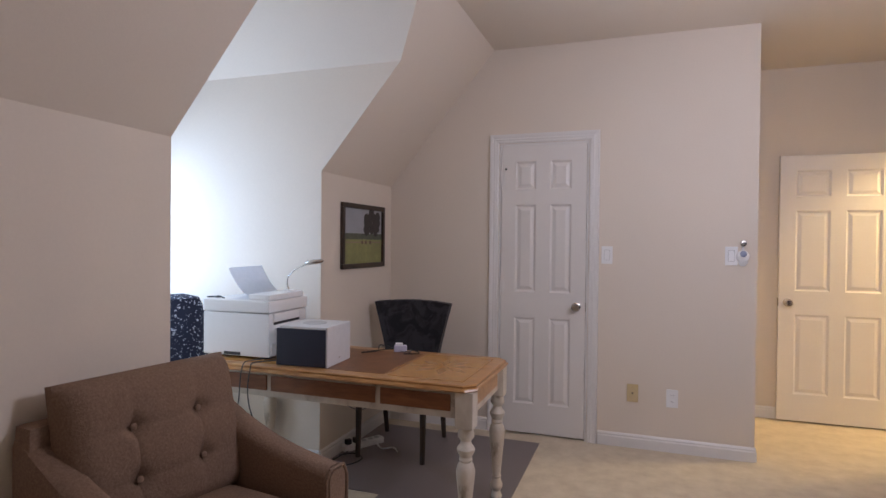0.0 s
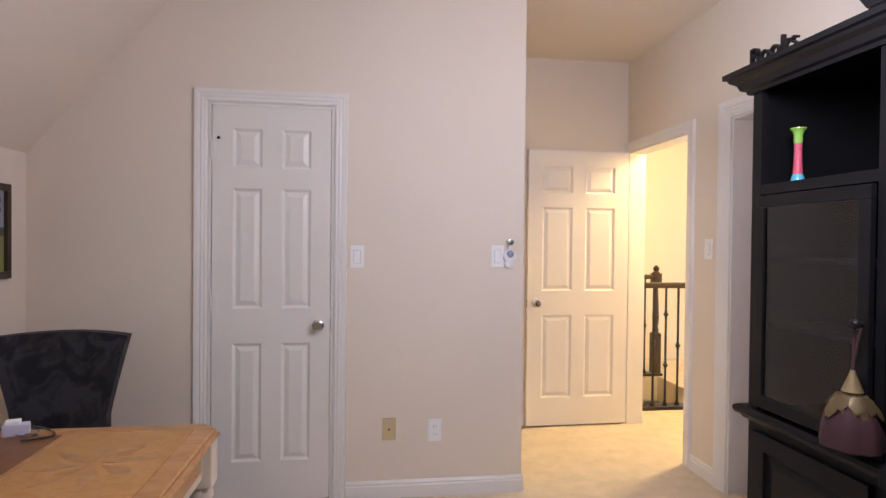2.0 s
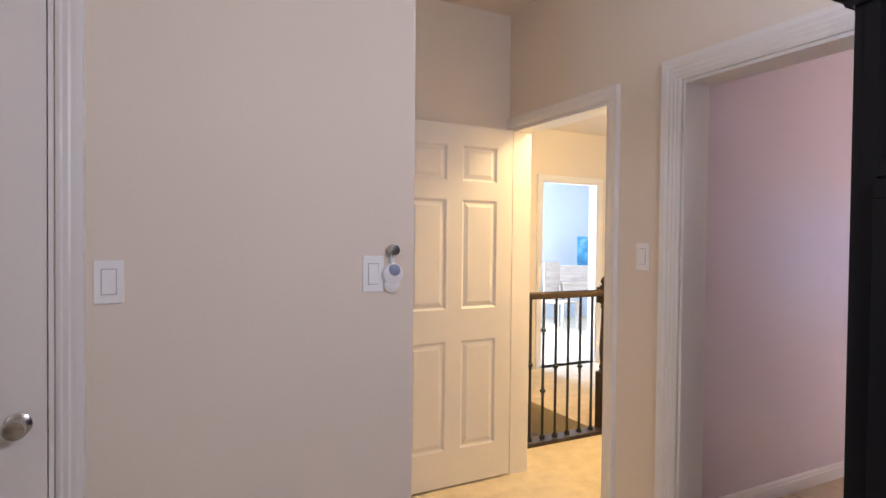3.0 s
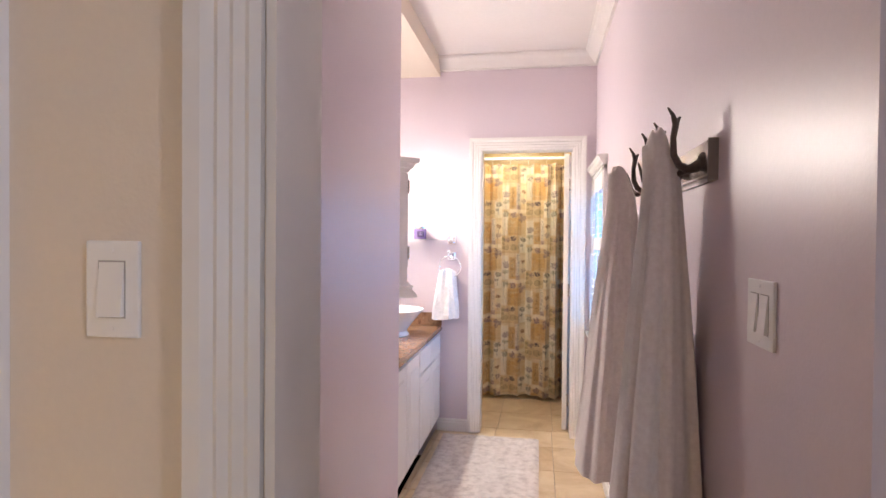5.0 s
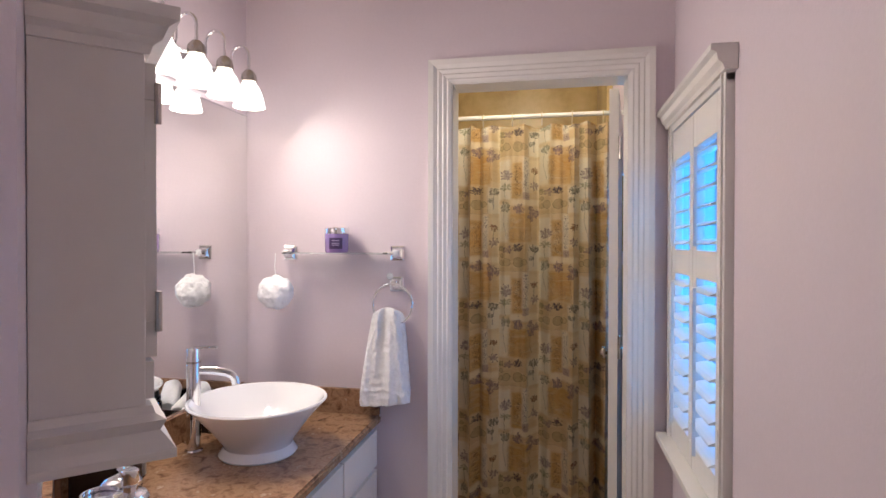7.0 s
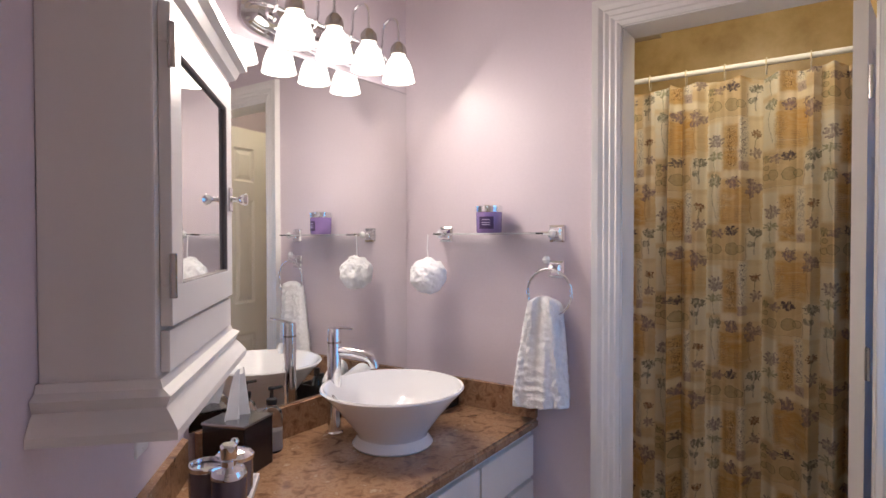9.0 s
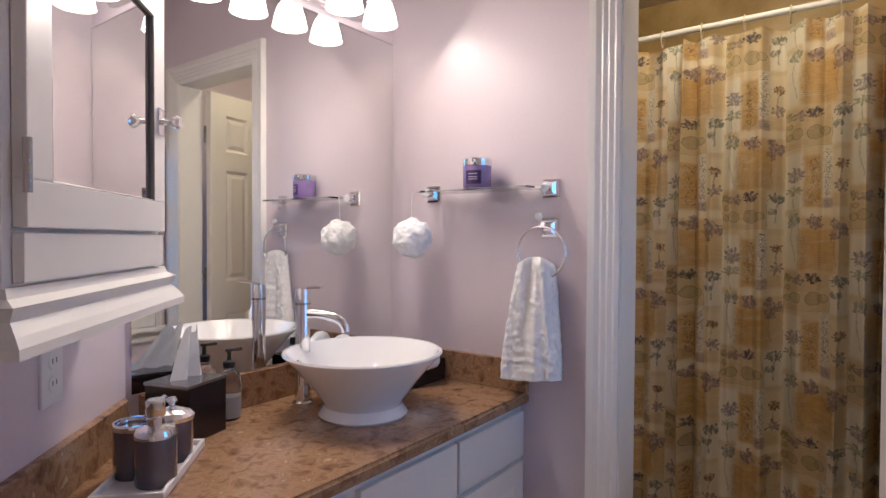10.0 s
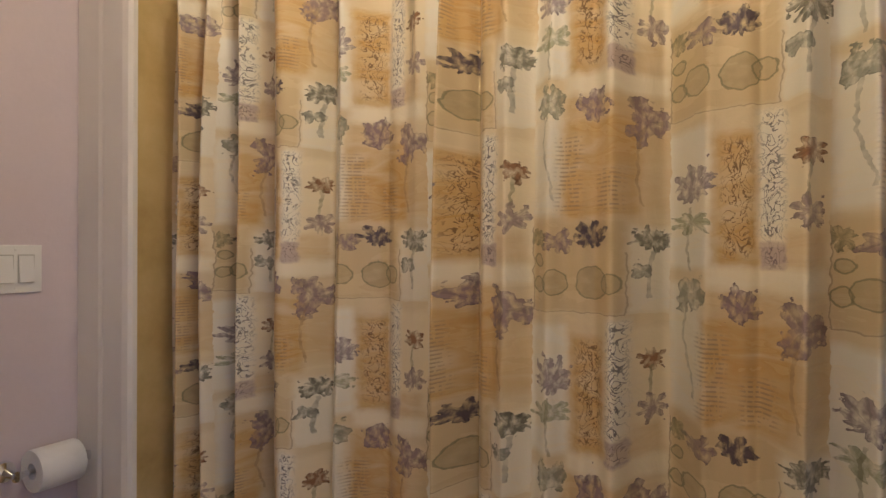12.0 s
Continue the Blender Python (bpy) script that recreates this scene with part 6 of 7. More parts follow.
def soap_bottle(at):
    o = thing("soap_bottle", "clear hand soap bottle with a black pump", "soap bottle", at)
    part("bottle", lathe([(0, 0), (0.028, 0), (0.031, 0.006), (0.031, 0.105), (0.026, 0.120), (0.014, 0.128), (0.013, 0.136), (0, 0.136)], 24), CLEAR, o, "clear plastic bottle", True)
    part("soap", lathe([(0, 0.004), (0.027, 0.006), (0.028, 0.062), (0, 0.063)], 24), mat("pale_soap", (0.62, 0.60, 0.58), 0.3), o, smooth=True)
    part("pump", lathe([(0.015, 0.136), (0.016, 0.152), (0.006, 0.156), (0.005, 0.176), (0.010, 0.180), (0.010, 0.186), (0, 0.187)], 16), mat("black_rubber", (0.02, 0.02, 0.022), 0.5), o, "black pump", True)
    part("nozzle", tube([(0, 0, 0.182), (0.038, 0.0, 0.180)], 0.0045, 8), mat("black_rubber", (0.02, 0.02, 0.022), 0.5), o)


soap_bottle((4.735, 4.985, CTOP))
TERRY = ramp_mat("white_terry_cloth", [(0.3, (0.85, 0.84, 0.85)), (0.7, (0.96, 0.95, 0.96))], 95, 4, 0.95, 0.7, spec=0.1)


def towel_basket():
    o = thing("towel_tray", "dark brown wooden tray in the counter corner", "tray", (5.27, 4.905, CTOP), 0)
    m = mat("dark_brown_lacquer", (0.022, 0.012, 0.012), 0.22)
    part("floor_panel", B(-0.155, 0.155, -0.115, 0.115, 0.001, 0.012), m, o)
    for a, b, c, d in ((-0.155, 0.155, -0.122, -0.110), (-0.155, 0.155, 0.110, 0.122), (-0.160, -0.148, -0.122, 0.122), (0.148, 0.160, -0.122, 0.122)):
        part("side_panel", B(a, b, c, d, 0.0, 0.072, 0.003), m, o)


towel_basket()


def rolled_towel(at, rz, tilt=10, r=0.034, L=0.20):
    bm = bmesh.new()
    prof = [(0.0, 0.0), (r * 0.8, 0.0), (r, 0.010), (r * 1.02, L * 0.5), (r, L - 0.010), (r * 0.8, L), (0, L)]
    lathe(prof, 20, bm)
    for v in bm.verts:
        a = math.atan2(v.co.y, v.co.x)
        v.co.x *= 1 + 0.06 * math.sin(3 * a + 1)
        v.co.y *= 1 + 0.06 * math.sin(2 * a)
    bmesh.ops.transform(bm, matrix=Matrix.Rotation(radians(90 - tilt), 4, 'Y'), verts=bm.verts)
    return solo("rolled_towel", bm, TERRY, "white rolled face towel in the dark tray", "towel", at, rz, group="rolled towels", smooth=True)


rolled_towel((5.15, 4.945, CTOP + 0.050), -8, 14)
rolled_towel((5.19, 4.865, CTOP + 0.050), -30, 12)
rolled_towel((5.14, 4.985, CTOP + 0.048), 4, 4)
for x, y, h in ((5.145, 4.855, 0.11), (5.20, 4.82, 0.075)):
    o = thing("toiletry_bottle", "small clear toiletry bottle with a dark cap", "bottle", (x, y, CTOP + 0.013))
    part("bottle", lathe([(0, 0), (0.018, 0), (0.020, 0.004), (0.020, h * 0.7), (0.010, h * 0.82), (0.009, h * 0.86), (0, h * 0.86)], 18), CLEAR, o, smooth=True)
    part("cap", lathe([(0.011, h * 0.86), (0.011, h + 0.01), (0, h + 0.012)], 14), mat("black_rubber", (0.02, 0.02, 0.022), 0.5), o, "black cap", True)

# ---- shelf wall ----
def chrome_plate(parent, y, z, half=0.028):
    bm = bmesh.new()
    rings = []
    for w, d in ((half, 0.0), (half, 0.006), (half - 0.006, 0.010), (half - 0.008, 0.009), (half - 0.016, 0.020), (0.010, 0.024)):
        rings.append([bm.verts.new((BE - 0.0005 - d, y + a * w, z + b * w)) for a, b in ((-1, -1), (1, -1), (1, 1), (-1, 1))])
    for a, b in zip(rings, rings[1:]):
        for i in range(4):
            bm.faces.new([a[i], a[(i + 1) % 4], b[(i + 1) % 4], b[i]])
    bm.faces.new(rings[-1])
    return part("wall_plate", bm, CHROME, parent, "square stepped chrome plate")


def glass_shelf():
    o = thing("glass_shelf", "glass wall shelf on chrome and porcelain brackets", "shelf", (0, 0, 0))
    for y in (4.402, 4.852):
        chrome_plate(o, y, 1.405)
        part("bracket_arm", tube([(BE - 0.02, y, 1.405), (BE - 0.044, y, 1.405)], 0.006, 10), CHROME, o, smooth=True)
        part("porcelain_ball", lathe([(0, -0.015), (0.009, -0.012), (0.015, 0.0), (0.009, 0.012), (0, 0.015)], 18, m=Matrix.Translation((BE - 0.052, y, 1.405)) @ Matrix.Rotation(radians(90), 4, 'Y')), PORCELAIN, o, "white porcelain knob", True)
    part("glass", B(BE - 0.125, BE - 0.012, 4.425, 4.830, 1.402, 1.408, 0.001), glass_mat("green_edge_glass", (0.86, 0.96, 0.93)), o, "clear glass plate")
    for s, y in ((1, 4.415), (-1, 4.840)):
        part("finial", tube([(BE - 0.065, y - s * 0.012, 1.405), (BE - 0.065, y + s * 0.020, 1.405)], [0.005, 0.007], 10), CHROME, o)


glass_shelf()


def candle_jar(at):
    o = thing("candle_jar", "purple glass candle jar with a chrome lid", "candle", at)
    part("jar", lathe([(0, 0), (0.040, 0), (0.045, 0.006), (0.046, 0.072), (0.0, 0.072)], 28), mat("purple_glass", (0.29, 0.19, 0.43), 0.10, coat=0.8, stain=0.15, stain_scale=20), o, smooth=True)
    part("label", prism([(0.0465 * math.cos(a), 0.0465 * math.sin(a)) for a in [radians(165 + 8 * k) for k in range(9)]] + [(0.045 * math.cos(a), 0.045 * math.sin(a)) for a in [radians(229 - 8 * k) for k in range(9)]], 'z', 0.014, 0.056), mat("dark_purple_label", (0.055, 0.025, 0.10), 0.4), o, "dark purple label")
    for z in (0.044, 0.034, 0.027):
        part("label_line", prism([(0.0472 * math.cos(a), 0.0472 * math.sin(a)) for a in [radians(178 + 6 * k) for k in range(7)]] + [(0.0466 * math.cos(a), 0.0466 * math.sin(a)) for a in [radians(214 - 6 * k) for k in range(7)]], 'z', z, z + 0.003), mat("lilac_ink", (0.45, 0.38, 0.55), 0.5), o)
    part("lid", lathe([(0.047, 0.072), (0.048, 0.074), (0.048, 0.092), (0.045, 0.095), (0, 0.095)], 28), CHROME, o, "chrome lid", True)


candle_jar((5.385, 4.628, 1.408))


def towel_ring():
    o = thing("towel_ring", "chrome towel ring on a square wall plate", "towel ring", (0, 0, 0))
    chrome_plate(o, 4.405, 1.285)
    part("post", tube([(BE - 0.02, 4.405, 1.290), (BE - 0.055, 4.405, 1.295)], 0.007, 10), CHROME, o, smooth=True)
    part("porcelain_ball", lathe([(0, -0.014), (0.009, -0.011), (0.0135, 0.0), (0.009, 0.011), (0, 0.014)], 18, m=Matrix.Translation((BE - 0.058, 4.418, 1.318))), PORCELAIN, o, "white porcelain knob", True)
    pts = [(BE - 0.052, 4.410 + 0.078 * math.cos(a), 1.210 + 0.078 * math.sin(a)) for a in [2 * math.pi * k / 40 for k in range(40)]]
    part("ring", tube(pts, 0.0045, 10, closed=True), CHROME, o, smooth=True)


towel_ring()


def hand_towel():
    """A towel pulled through the ring: pinched at the top, opening into soft thick folds."""
    bm = bmesh.new()
    n, m = 96, 64
    rows = []
    for k in range(m + 1):
        t = k / m
        z = 1.182 - 0.352 * t
        top = math.sqrt(max(1 - (1 - min(1, t / 0.05)) ** 2, 0.04))
        half = (0.058 + 0.042 * min(1, 1.15 * t) ** 0.8) * (0.72 + 0.28 * top)
        dep = (0.020 + 0.012 * t) * top
        r = []
        for i in range(n):
            a = 2 * math.pi * i / n
            c, d = math.cos(a), math.sin(a)
            u = math.copysign(abs(c) ** 0.55, c)
            fold = 0.014 * math.sin(6.0 * u + 1.2 - 0.8 * t) * (1 - 0.45 * t) + 0.006 * math.sin(12 * u + 1.5 * t)
            hem = 0.003 if 0.845 < t < 0.86 else 0.0
            x = BE - 0.050 - 0.008 * t - d * dep + min(fold, 0.010) * (1.0 if d > 0 else 0.2) + hem * max(d, 0)
            x += 0.007 * noise.noise(Vector((9 * u, 22 * t, d))) + 0.0035 * noise.noise(Vector((30 * u, 60 * t, d)))
            r.append(bm.verts.new((min(x, BE - 0.004), 4.428 + u * half + 0.012 * t, z + 0.016 * (1 - u * u) * (1 - t) ** 5 - 0.007 * t * math.sin(2.4 * u + 0.5))))
        rows.append(r)
    for a, b in zip(rows, rows[1:]):
        for i in range(n):
            bm.faces.new([a[i], a[(i + 1) % n], b[(i + 1) % n], b[i]])
    bm.faces.new(rows[0])
    bm.faces.new(rows[-1])
    return solo("hand_towel", bm, TERRY, "white terry hand towel hanging from the ring", "towel", smooth='all')


hand_towel()


def bath_puff(at, r, label):
    """A loose ball of gathered nylon net with a soft, finely ruffled skin."""
    o = thing("bath_puff", label, "bath puff", at)
    NET = mat("white_nylon_mesh", (0.95, 0.94, 0.95), 0.9, bump=0.12, bump_scale=260, sheen=0.5)
    bm = bmesh.new()
    bmesh.ops.create_icosphere(bm, subdivisions=5, radius=1.0)
    for v in bm.verts:
        d = v.co.normalized()
        v.co = d * r * (0.96 + 0.12 * noise.noise(d * 2.2) + 0.05 * noise.noise(d * 6.0 + Vector((3, 1, 2))) + 0.05 * noise.noise(d * 15.0) + 0.03 * noise.noise(d * 34.0))
    part("mesh_ball", bm, NET, o, smooth='all')
    part("cord", tube([(0.005, 0, r * 0.6), (0.0, 0.004, 0.10), (0.0, 0.0, 0.152)], 0.002, 6), NET, o)
    return o


bath_puff((5.350, 4.866, 1.252), 0.068, "white mesh bath puff hanging from the shelf bracket")


# ---- window with plantation shutters ----
def shutters():
    o = thing("window_shutters", "white plantation shutters with open louvers", "window", (0, 0, 0), kind="structure")
    x0, x1, z0, z1 = 4.755, 5.440, 0.772, 1.850
    yb = BS
    for a, b in ((x0, x0 + 0.045), (x1 - 0.045, x1)):
        part("window_frame", B(a, b, yb - 0.02, yb + 0.022, z0, z1, 0.004), TRIM, o)
        part("frame_bead", B(a + 0.012, a + 0.020, yb + 0.022, yb + 0.028, z0, z1, 0.002), TRIM, o)
    part("window_frame", B(x0, x1, yb - 0.02, yb + 0.020, z1 - 0.02, z1), TRIM, o)
    bm = sweep([(0, 0), (0.030, 0.0), (0.034, 0.012), (0.044, 0.022), (0.048, 0.040), (0.060, 0.046), (0.060, 0.060), (0, 0.060)], (x0 - 0.025, yb, z1), (BE - 0.002, yb, z1), (0, 1, 0))
    part("head_cornice", bm, TRIM, o)
    part("window_sill", B(x0 - 0.03, BE - 0.002, yb, yb + 0.060, z0 - 0.022, z0, 0.005), TRIM, o)
    part("apron", B(x0 - 0.005, BE - 0.004, yb, yb + 0.022, z0 - 0.080, z0 - 0.022, 0.006), TRIM, o)
    px0, px1 = x0 + 0.045, x1 - 0.045
    mid = (px0 + px1) / 2
    for a, b in ((px0 + 0.003, mid - 0.002), (mid + 0.002, px1 - 0.003)):
        p = part("shutter_panel", B(a, a + 0.042, yb - 0.008, yb + 0.016, z0 + 0.004, z1 - 0.024, 0.002), TRIM, o)
        part("stile", B(b - 0.042, b, yb - 0.008, yb + 0.016, z0 + 0.004, z1 - 0.024, 0.002), TRIM, p)
        for c, d in ((z0 + 0.004, z0 + 0.085), (1.345, 1.425), (1.725, z1 - 0.024)):
            part("rail", B(a + 0.042, b - 0.042, yb - 0.008, yb + 0.016, c, d, 0.002), TRIM, p)
        for lo, hi in ((z0 + 0.085, 1.345), (1.425, 1.725)):
            n = round((hi - lo) / 0.052)
            st = (hi - lo) / n
            for k in range(n):
                zc = lo + st * (k + 0.5)
                bm = bmesh.new()
                tilt = radians(-14)
                sec = []
                for q in range(12):
                    an = 2 * math.pi * q / 12
                    py, pz = 0.030 * math.cos(an), 0.0048 * math.sin(an)
                    sec.append((yb + 0.004 + py * math.cos(tilt) - pz * math.sin(tilt), zc + py * math.sin(tilt) + pz * math.cos(tilt)))
                prism(sec, 'x', a + 0.043, b - 0.043, bm)
                part("louver", bm, TRIM, p)
            part("tilt_rod", B((a + b) / 2 - 0.006, (a + b) / 2 + 0.006, yb + 0.040, yb + 0.050, lo + 0.012, hi - 0.02, 0.002), TRIM, p)
    for z in (0.95, 1.30, 1.62):
        part("hinge", B(px0 - 0.004, px0 + 0.008, yb + 0.0165, yb + 0.021, z - 0.035, z + 0.035), mat("painted_hinge", (0.52, 0.47, 0.46), 0.4), o)
    return o


shutters()

# ---- antler rack and robes ----
ANTLER = ramp_mat("dark_antler", [(0.3, (0.075, 0.052, 0.042)), (0.7, (0.17, 0.125, 0.10))], 12, 6, 0.5, 0.3, stretch=(1, 1, 4))


RIM = mat("dull_pewter_edge", (0.30, 0.27, 0.25), 0.4, 0.7, stain=0.15, stain_scale=12)


def antler_rack():
    o = thing("antler_coat_rack", "wall rack with dark antler hooks on a metal board", "coat rack", (0, 0, 0))
    x0, x1, z0, z1 = 2.672, 3.430, 1.548, 1.628
    part("board", B(x0, x1, BS, BS + 0.020, z0, z1, 0.004), mat("worn_nickel_board", (0.62, 0.58, 0.54), 0.22, 0.85, stain=0.15, stain_scale=12), o, "worn metallic board")
    part("board_rim", B(x0 - 0.006, x1 + 0.006, BS, BS + 0.008, z0 - 0.010, z0 - 0.0005), RIM, o)
    part("board_end", B(x0 - 0.008, x0 - 0.0005, BS, BS + 0.022, z0 - 0.010, z1 + 0.003, 0.002), RIM, o)
    rnd = random.Random(4)
    for k, x in enumerate((2.718, 2.880, 3.060, 3.290)):
        j = rnd.uniform(-0.01, 0.01)
        b = (x, BS + 0.018, 1.590 + j)
        main = [b, (x + 0.004, BS + 0.034, 1.578 + j), (x + 0.010, BS + 0.050, 1.574 + j), (x + 0.018, BS + 0.066, 1.584 + j), (x + 0.022, BS + 0.078, 1.610 + j), (x + 0.020, BS + 0.080, 1.648 + j), (x + 0.014, BS + 0.076, 1.680 + j), (x + 0.010, BS + 0.084, 1.702 + j), (x + 0.006, BS + 0.096, 1.718 + j)]
        h = part("antler_hook", tube(main, [0.012, 0.013, 0.010, 0.009, 0.008, 0.007, 0.008, 0.005, 0.002], 12), ANTLER, o, "dark branched antler hook", True)
        part("tine", tube([(x + 0.014, BS + 0.076, 1.674 + j), (x + 0.020, BS + 0.070, 1.692 + j), (x + 0.024, BS + 0.064, 1.698 + j)], [0.007, 0.005, 0.003], 8), ANTLER, h, smooth=True)
        part("tine", tube([(x + 0.010, BS + 0.044, 1.576 + j), (x + 0.050, BS + 0.062, 1.566 + j), (x + 0.080, BS + 0.076, 1.584 + j), (x + 0.092, BS + 0.084, 1.622 + j), (x + 0.100, BS + 0.090, 1.646 + j)], [0.009, 0.008, 0.007, 0.005, 0.002], 10), ANTLER, h, smooth=True)
        part("mount", lathe([(0.024, 0), (0.022, 0.010), (0.015, 0.016)], 14, m=Matrix.Translation((x, BS + 0.012, 1.590 + j)) @ Matrix.Rotation(radians(-90), 4, 'X')), ANTLER, h, smooth=True)
    return o


antler_rack()
ROBE = ramp_mat("white_velour_robe", [(0.3, (0.86, 0.77, 0.72)), (0.7, (0.95, 0.87, 0.82))], 70, 4, 0.95, 0.15, spec=0.1)


ROBE.node_tree.nodes["Principled BSDF"].inputs["Sheen Weight"].default_value = 0.6


def robe(label, x, top, bottom, spread, lean, seed, thick, crown, slant, off):
    """A robe hung over hooks: a folded crown, straight falling edges and long pleats."""
    rnd = random.Random(seed)
    ph = [rnd.uniform(0, 6.28) for _ in range(5)]
    bm = bmesh.new()
    n, m = 96, 44
    rows = []
    for k in range(m + 1):
        t = (k / m) ** 1.5
        s = math.sqrt(max(1 - (1 - min(1, t / 0.016)) ** 2, 0.03))
        half = (crown + (spread - crown) * (t ** 0.92)) * (0.55 + 0.45 * s)
        dep = (0.034 + (thick - 0.034) * (t ** 0.75)) * (0.25 + 0.75 * s)
        cx = x + lean * t
        r = []
        for i in range(n):
            a = 2 * math.pi * i / n
            c, d = math.cos(a), math.sin(a)
            amp = min(t * 2.2, 1)
            pleat = amp * (0.10 * abs(math.sin(3.5 * a + ph[0] + 0.4 * t)) ** 0.6 + 0.06 * math.sin(8 * a + ph[1]) + 0.03 * math.sin(15 * a + ph[2] + t))
            w = 0.94 + pleat
            px = cx + half * math.copysign(abs(c) ** 0.8, c) * w
            py = max(BS + off + 0.012 * t + 0.62 * dep * d * w, BS + 0.006)
            py += 0.024 * max(0, 1 - t / 0.10)
            z = top - (top - bottom) * t - slant * (px - cx) * max(0, 1 - 2.5 * t) + 0.006 * math.sin(5 * a + ph[4]) * max(0, 1 - 8 * t)
            r.append(bm.verts.new((px, py, z + 0.02 * math.sin(2 * a + ph[3]) * t)))
        rows.append(r)
    for a, b in zip(rows, rows[1:]):
        for i in range(n):
            bm.faces.new([a[i], a[(i + 1) % n], b[(i + 1) % n], b[i]])
    bm.faces.new(rows[0])
    o = thing("bath_robe", label, "robe", (0, 0, 0))
    part("robe_body", bm, ROBE, o, smooth=True)
    # shawl collar: a flat strip folded down the front
    bm = bmesh.new()
    strip = []
    for k in range(15):
        t = 0.02 + 0.90 * k / 14
        half = crown + (spread - crown) * t ** 0.92
        dep = 0.034 + (thick - 0.034) * t ** 0.75
        y = BS + off + 0.004 + 0.012 * t + 0.62 * dep + 0.024 * max(0, 1 - t / 0.10)
        z = top - (top - bottom) * t
        w = 0.020 + 0.020 * math.sin(math.pi * min(1, t * 1.4))
        cx = x + lean * t - half * 0.10
        strip.append([bm.verts.new((cx - w, y - 0.006, z)), bm.verts.new((cx, y + 0.004, z)), bm.verts.new((cx + w * 0.7, y + 0.003, z)), bm.verts.new((cx + w, y - 0.008, z))])
    for a, b in zip(strip, strip[1:]):
        for i in range(3):
            bm.faces.new([a[i], a[i + 1], b[i + 1], b[i]])
    bmesh.ops.solidify(bm, geom=list(bm.faces), thickness=0.006)
    part("shawl_collar", bm, ROBE, o, smooth=True)
    return o


robe("white velour robe hanging from the antler hooks", 3.350, 1.652, 0.62, 0.215, 0.08, 2, 0.215, 0.032, 0.0, 0.104)
robe("white velour robe hung over the nearer hooks", 2.815, 1.662, 0.42, 0.150, 0.0, 7, 0.20, 0.062, 0.30, 0.084)
# bath rug
bm = bmesh.new()
nx, ny = 60, 32
g = [[bm.verts.new((4.04 + 1.33 * i / nx, 3.76 + 0.68 * j / ny, 0.014 + 0.006 * noise.noise(Vector((i * 0.5, j * 0.5, 0))) - (0.010 if i in (0, nx) or j in (0, ny) else 0))) for j in range(ny + 1)] for i in range(nx + 1)]
for i in range(nx):
    for j in range(ny):
        bm.faces.new([g[i][j], g[i + 1][j], g[i + 1][j + 1], g[i][j + 1]])
solo("bath_rug", bm, ramp_mat("grey_plush_rug", [(0.3, (0.42, 0.37, 0.36)), (0.55, (0.58, 0.53, 0.51)), (0.75, (0.66, 0.61, 0.59))], 22, 8, 0.95, 0.9, spec=0.05), "pale grey plush bath rug before the vanity", "rug", smooth=True)

# ---- shower room ----
def node(nt, kind, op=None, a=None, b=None, c=None):
    n = nt.nodes.new(kind)
    if op:
        n.operation = op
    for i, v in enumerate((a, b, c)):
        if v is None:
            continue
        if isinstance(v, (int, float)):
            n.inputs[i].default_value = v
        else:
            nt.links.new(v, n.inputs[i])
    return n


